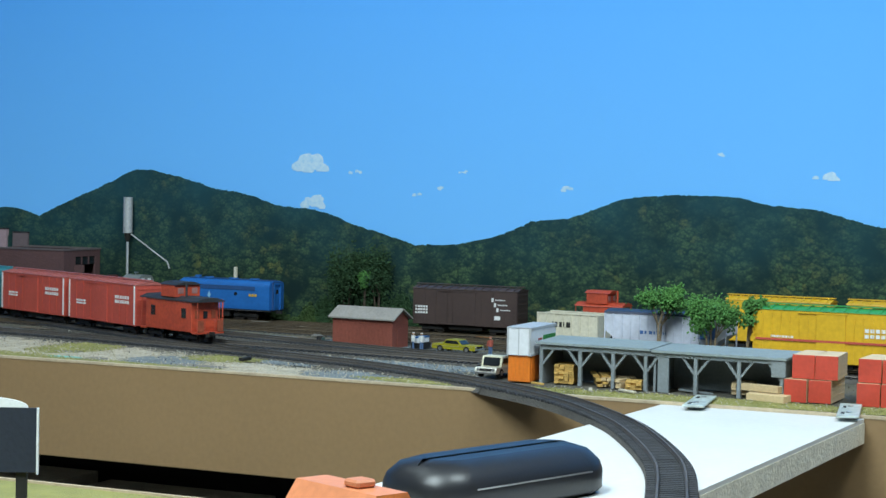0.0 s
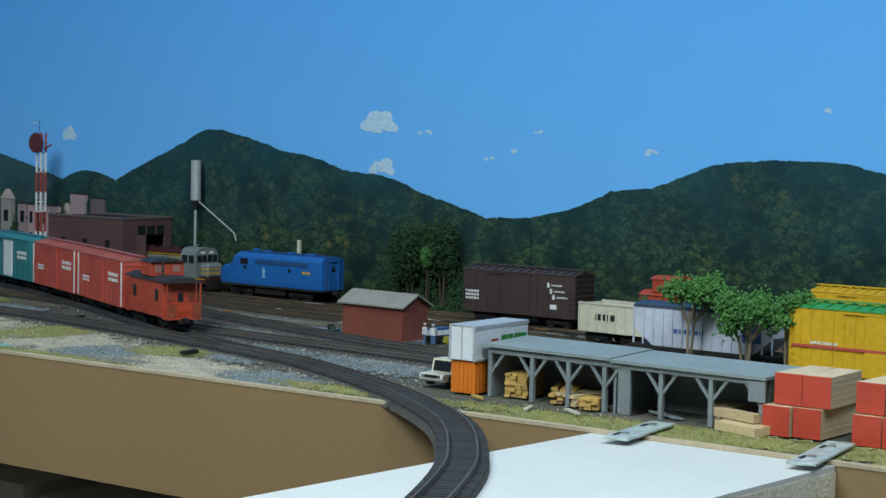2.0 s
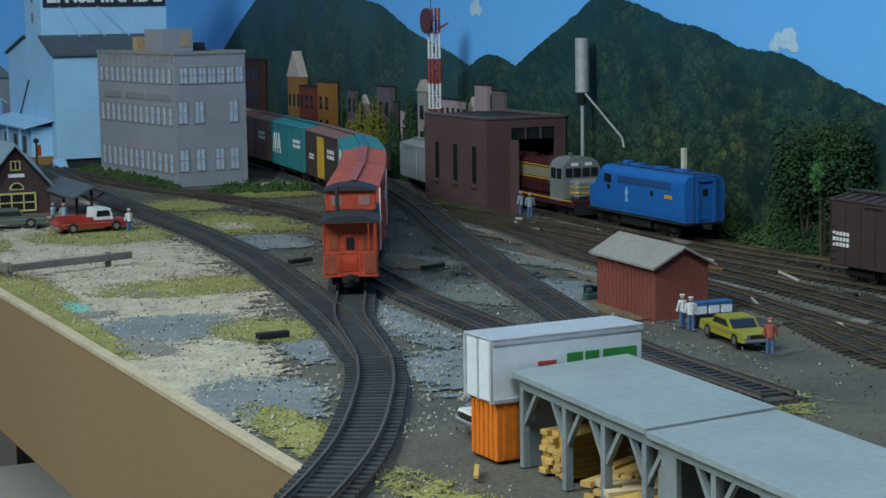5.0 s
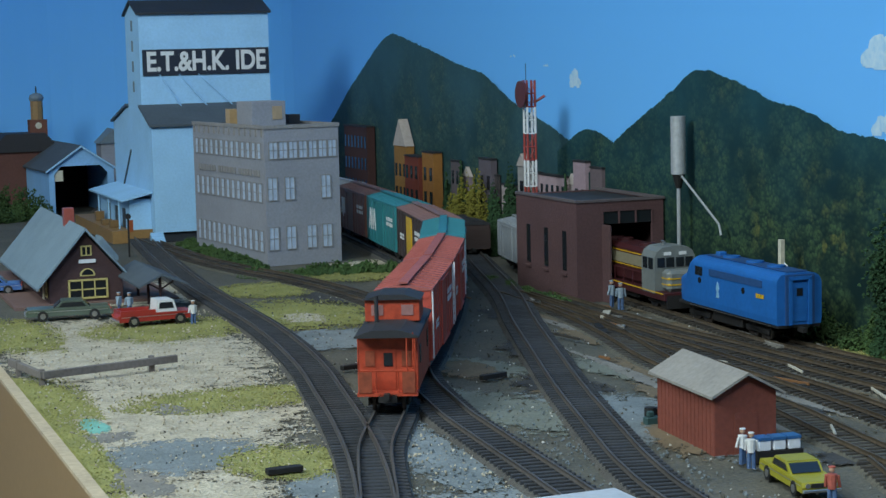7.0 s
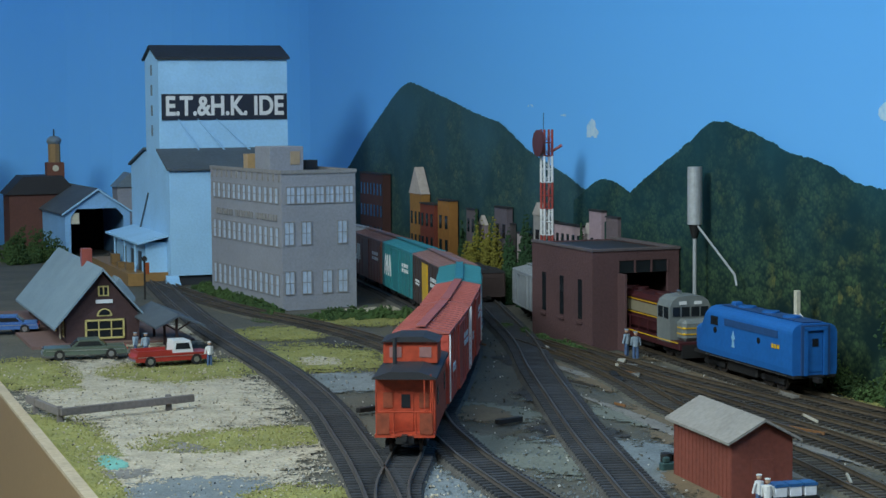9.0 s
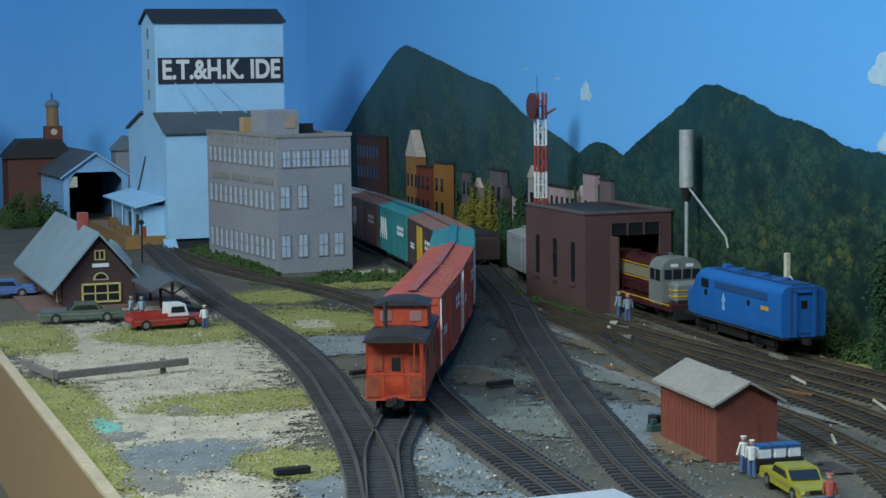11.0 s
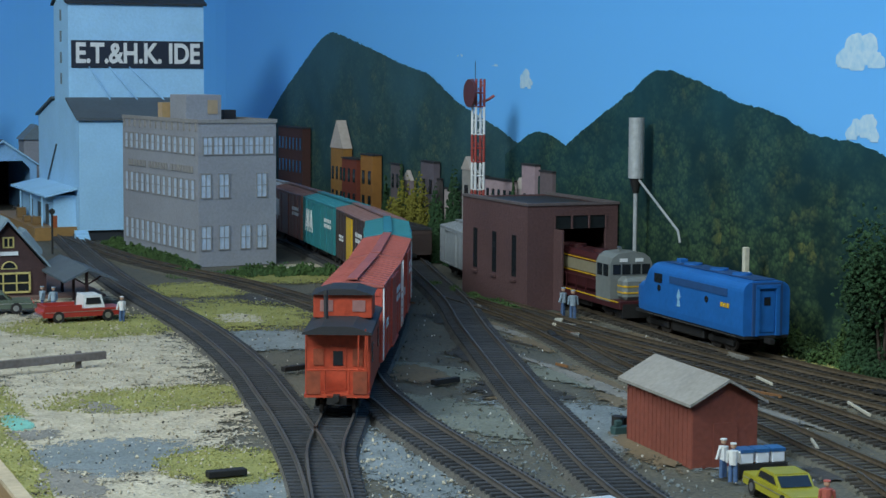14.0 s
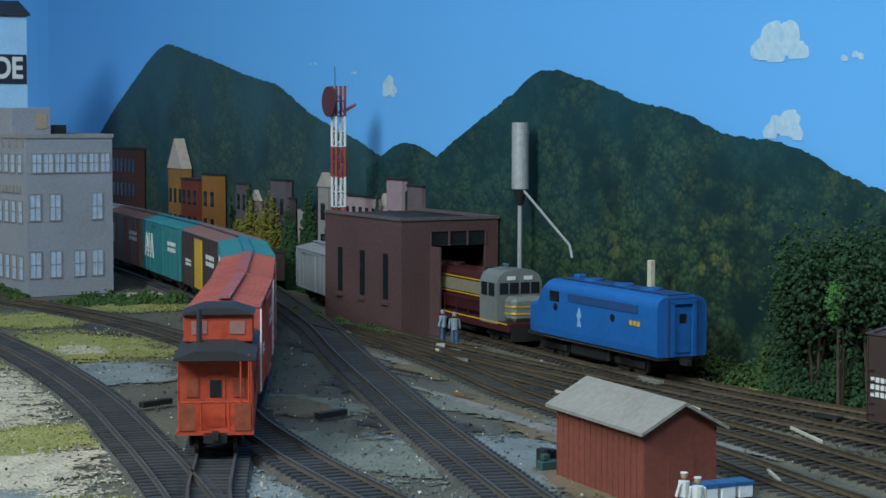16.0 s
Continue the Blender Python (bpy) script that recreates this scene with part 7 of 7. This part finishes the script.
part("arched_top", prisms([(-0.030 + 0.0265 + 0.0265 * math.cos(math.pi * k / 16), 0.0712 + 0.006 * math.sin(math.pi * k / 16)) for k in range(17)], "y", -0.0008, 0.0008), WHITE, sb, "white arched top")
part("post", boxes((0.016, 0.022, 0.0011, 0.005, 0, 0.04)), UNDER, sb)
ft = thing("track_mobile", "orange and yellow hexagonal-topped switch engine", "locomotive", pose(-0.622, 0.301, -0.001, 0, 0, -25), "engines")
hexa = [(-0.015, 0.012), (0.015, 0.012), (0.015, 0.040), (0.008, 0.050), (-0.008, 0.050), (-0.015, 0.040)]
part("rear_body", prisms(hexa, "y", -0.004, 0.050), paint("faded_orange", (0.62, 0.22, 0.10)), ft, "faded orange body")
part("front_body", prisms([(x * 0.9, 0.012 + (z - 0.012) * 0.90) for x, z in hexa], "y", -0.050, -0.0042), YELLOW, ft, "yellow body")
part("hatch", boxes((-0.005, 0.005, 0.012, 0.022, 0.050, 0.0535), bevel=0.001), paint("hatch_orange", (0.55, 0.20, 0.10)), ft)
part("frame", boxes((-0.014, 0.014, -0.05, 0.05, 0.007, 0.0118)), UNDER, ft)
for e in (-1, 1):
    truck(ft, e * 0.03)

# storage under the shelf
CARTON = mat("pale_carton", (0.40, 0.38, 0.33), 0.8, var=0.1, grain=200)
ct = thing("drink_carton", "pale cardboard drinks carton stored under the shelf", "carton", pose(0.33, 1.31, 0, 0, 0, 0))
part("box", boxes((0, 0.12, -0.125, 0.125, -0.28, -0.160), bevel=0.001), CARTON, ct)
lettering("lettering", "BEVERAGES", 0.030, mat("green_print", (0.05, 0.10, 0.07), 0.7), ct, pose(-0.0006, 0.0, -0.182, 90, 0, -90), "dark green lettering", 0.0006)
ct2 = thing("cardboard_box", "brownish-grey cardboard box stored under the shelf", "carton", pose(0.34, 1.07, 0))
part("box", boxes((0, 0.12, -0.11, 0.105, -0.28, -0.170), bevel=0.001), CARTON, ct2)
solid("storage_board", boxes((0.24, 0.50, 0.3, 1.8, -0.30, -0.28)), WALLPAINT, "storage board under the shelf", "board", kind="structure")

# ================= plants =================


def foam_clump(name, x, y, rx, ry, h, material, label, seed, category="bush"):
    """A low bush of many small tufts."""
    rng = np.random.default_rng(seed)
    n = int(700 * max(1.0, rx / 0.014) * max(1.0, h / 0.014))
    a, r = rng.uniform(0, 2 * math.pi, n), np.sqrt(rng.random(n))
    wob = 1 + 0.35 * np.sin(a * 3 + seed) + 0.2 * np.sin(a * 7 + seed * 2)
    z = rng.uniform(0.0, 1.0, n) * h * (1 - 0.65 * r * r) * (0.75 + 0.35 * np.sin(a * 2 + seed))
    c = np.stack([np.cos(a) * rx * r * wob, np.sin(a) * ry * r * wob, np.maximum(z, 0.0002)], 1)
    me = tufts(c, rng.uniform(0.0007, 0.0019, n), seed)
    me.materials.append(material)
    ob = link(name, me, None, pose(x, y, 0.0))
    return tagged(ob, label, category)


BARK = mat("pale_bark", (0.30, 0.23, 0.15), 0.85, var=0.2, grain=500)
LEAF = mat("bright_green_foam", (0.10, 0.27, 0.055), 0.9, var=0.3, grain=700, blotch=60, second=(0.035, 0.12, 0.03))
DARKBARK = mat("dark_bark", (0.060, 0.045, 0.032), 0.9, var=0.2, grain=500)
LEAFD = mat("deep_green_foam", (0.022, 0.062, 0.018), 0.9, var=0.3, grain=700, second=(0.012, 0.04, 0.015))


for k in range(9):
    foam_clump("bush", 0.437 - 0.0008 * k, 1.70 + k * 0.034, 0.010, 0.020, 0.010, BUSH, "low dark green hedge beside the mill", 100 + k)
for k in range(5):
    foam_clump("bush", 0.478 + k * 0.017, 1.655 - 0.006 * k + 0.01 * (k % 2), 0.014, 0.016, 0.011, BUSH, "low dark green bushes before the mill", 120 + k)
for k in range(4):
    foam_clump("bush", 0.594, 1.37 + k * 0.045, 0.007, 0.02, 0.007, BUSH, "thin weeds along the engine house wall", 130 + k)
foam_clump("bush", 0.30, 2.42, 0.035, 0.03, 0.045, BUSH, "rounded dark green bushes beyond the depot", 140)
foam_clump("bush", 0.672, 1.77, 0.012, 0.018, 0.075, GOLDBUSH, "yellow-green bush in front of the backdrop town", 141)
foam_clump("bush", 0.672, 1.735, 0.012, 0.016, 0.080, GOLDBUSH, "yellow-green bush in front of the backdrop town", 142)
foam_clump("bush", 0.674, 1.81, 0.012, 0.022, 0.055, GOLDBUSH, "yellow-green bush in front of the backdrop town", 143)
for k in range(9):
    foam_clump("bush", 0.680, 1.49 + k * 0.044, 0.005, 0.013, 0.070 + 0.018 * (k % 3 == 1), LEAFD, "dark tree clumps among the backdrop town", 200 + k)
for k in range(10):
    foam_clump("bush", 0.678, 0.72 + k * 0.040, 0.012, 0.024, 0.014 + 0.006 * (k % 3), BUSH, "dark green undergrowth at the foot of the backdrop", 150 + k)
for k in range(7):
    foam_clump("bush", 0.676, 1.10 + k * 0.04, 0.012, 0.024, 0.024, BUSH, "dark green undergrowth at the foot of the backdrop", 170 + k)

def tree(x, y, height, spread, seed, leaf, label, stems=3, flat=0.35, bark=None):
    random.seed(seed)
    t = thing("tree", label, "tree", pose(x, y, 0), "model trees")
    tips = []
    bm = bmesh.new()
    for k in range(stems):
        a = 2 * math.pi * k / stems + random.uniform(-0.4, 0.4)
        mid = Vector((math.cos(a) * spread * 0.18, math.sin(a) * spread * 0.18, height * 0.5))
        rod(bm, (math.cos(a) * 0.001, math.sin(a) * 0.001, 0), mid, 0.0013, 6, 0.0010)
        for q in range(4):
            b = a + random.uniform(-1.0, 1.0)
            tip = Vector((math.cos(b) * spread * random.uniform(0.3, 0.8), math.sin(b) * spread * random.uniform(0.3, 0.8), height * random.uniform(0.72, 0.95)))
            rod(bm, mid, tip, 0.0008, 5, 0.0003)
            tips.append(tip)
    part("trunk", bm, bark or BARK, t)
    rng = np.random.default_rng(seed)
    cs_ = np.concatenate([np.array(tip) + rng.normal(size=(260, 3)) * np.array([1, 1, flat * 1.3]) * spread * 0.17 for tip in tips])
    me = tufts(cs_, rng.uniform(0.0007, 0.0019, len(cs_)), seed)
    me.materials.append(leaf)
    link("crown", me, t)
    return t


tree(0.424, 0.520, 0.080, 0.031, 1, LEAF, "slender model tree with bright green foam foliage", 2, 0.6)
tree(0.408, 0.462, 0.064, 0.028, 2, LEAF, "slender model tree with bright green foam foliage", 3, 0.8)
tree(0.400, 0.425, 0.072, 0.021, 3, LEAF, "slender model tree with bright green foam foliage", 2, 0.6)
tree(0.668, 0.985, 0.074, 0.026, 4, LEAFD, "dark green model tree against the backdrop", 3, 2.2, DARKBARK)
tree(0.670, 0.945, 0.078, 0.024, 9, LEAFD, "dark green model tree against the backdrop", 3, 2.2, DARKBARK)
tree(0.660, 0.957, 0.070, 0.012, 6, LEAF, "bright green sapling before dark trees", 2, 0.7, DARKBARK)
for k in range(9):
    foam_clump("bush", 0.676, 0.905 + k * 0.014, 0.012, 0.014, 0.026 + 0.012 * ((k * 5) % 3), LEAFD, "dark undergrowth below the model trees", 260 + k)

# ================= ties of the tracks, last =================
for t, brown in TRACKS:
    key = list(LINES)[[q[0] for q in TRACKS].index(t)]
    line, length = LINES[key]
    n = int(length / SPACING)
    random.seed(n)
    for k in range(n):
        p, d = along(line, length, (k + 0.5) * SPACING)
        if key == "main" and p.x < -0.46:
            continue
        if k >= 400:
            break
        link("tie", TIE_BROWN_MESH if brown else TIE_MESH, t, pose(p.x, p.y, p.z + (0.0008 - 0.0006 * random.random() if brown else 0.0024), 0, 0, math.degrees(math.atan2(-d.x, d.y)) + random.uniform(-1.5, 1.5)))
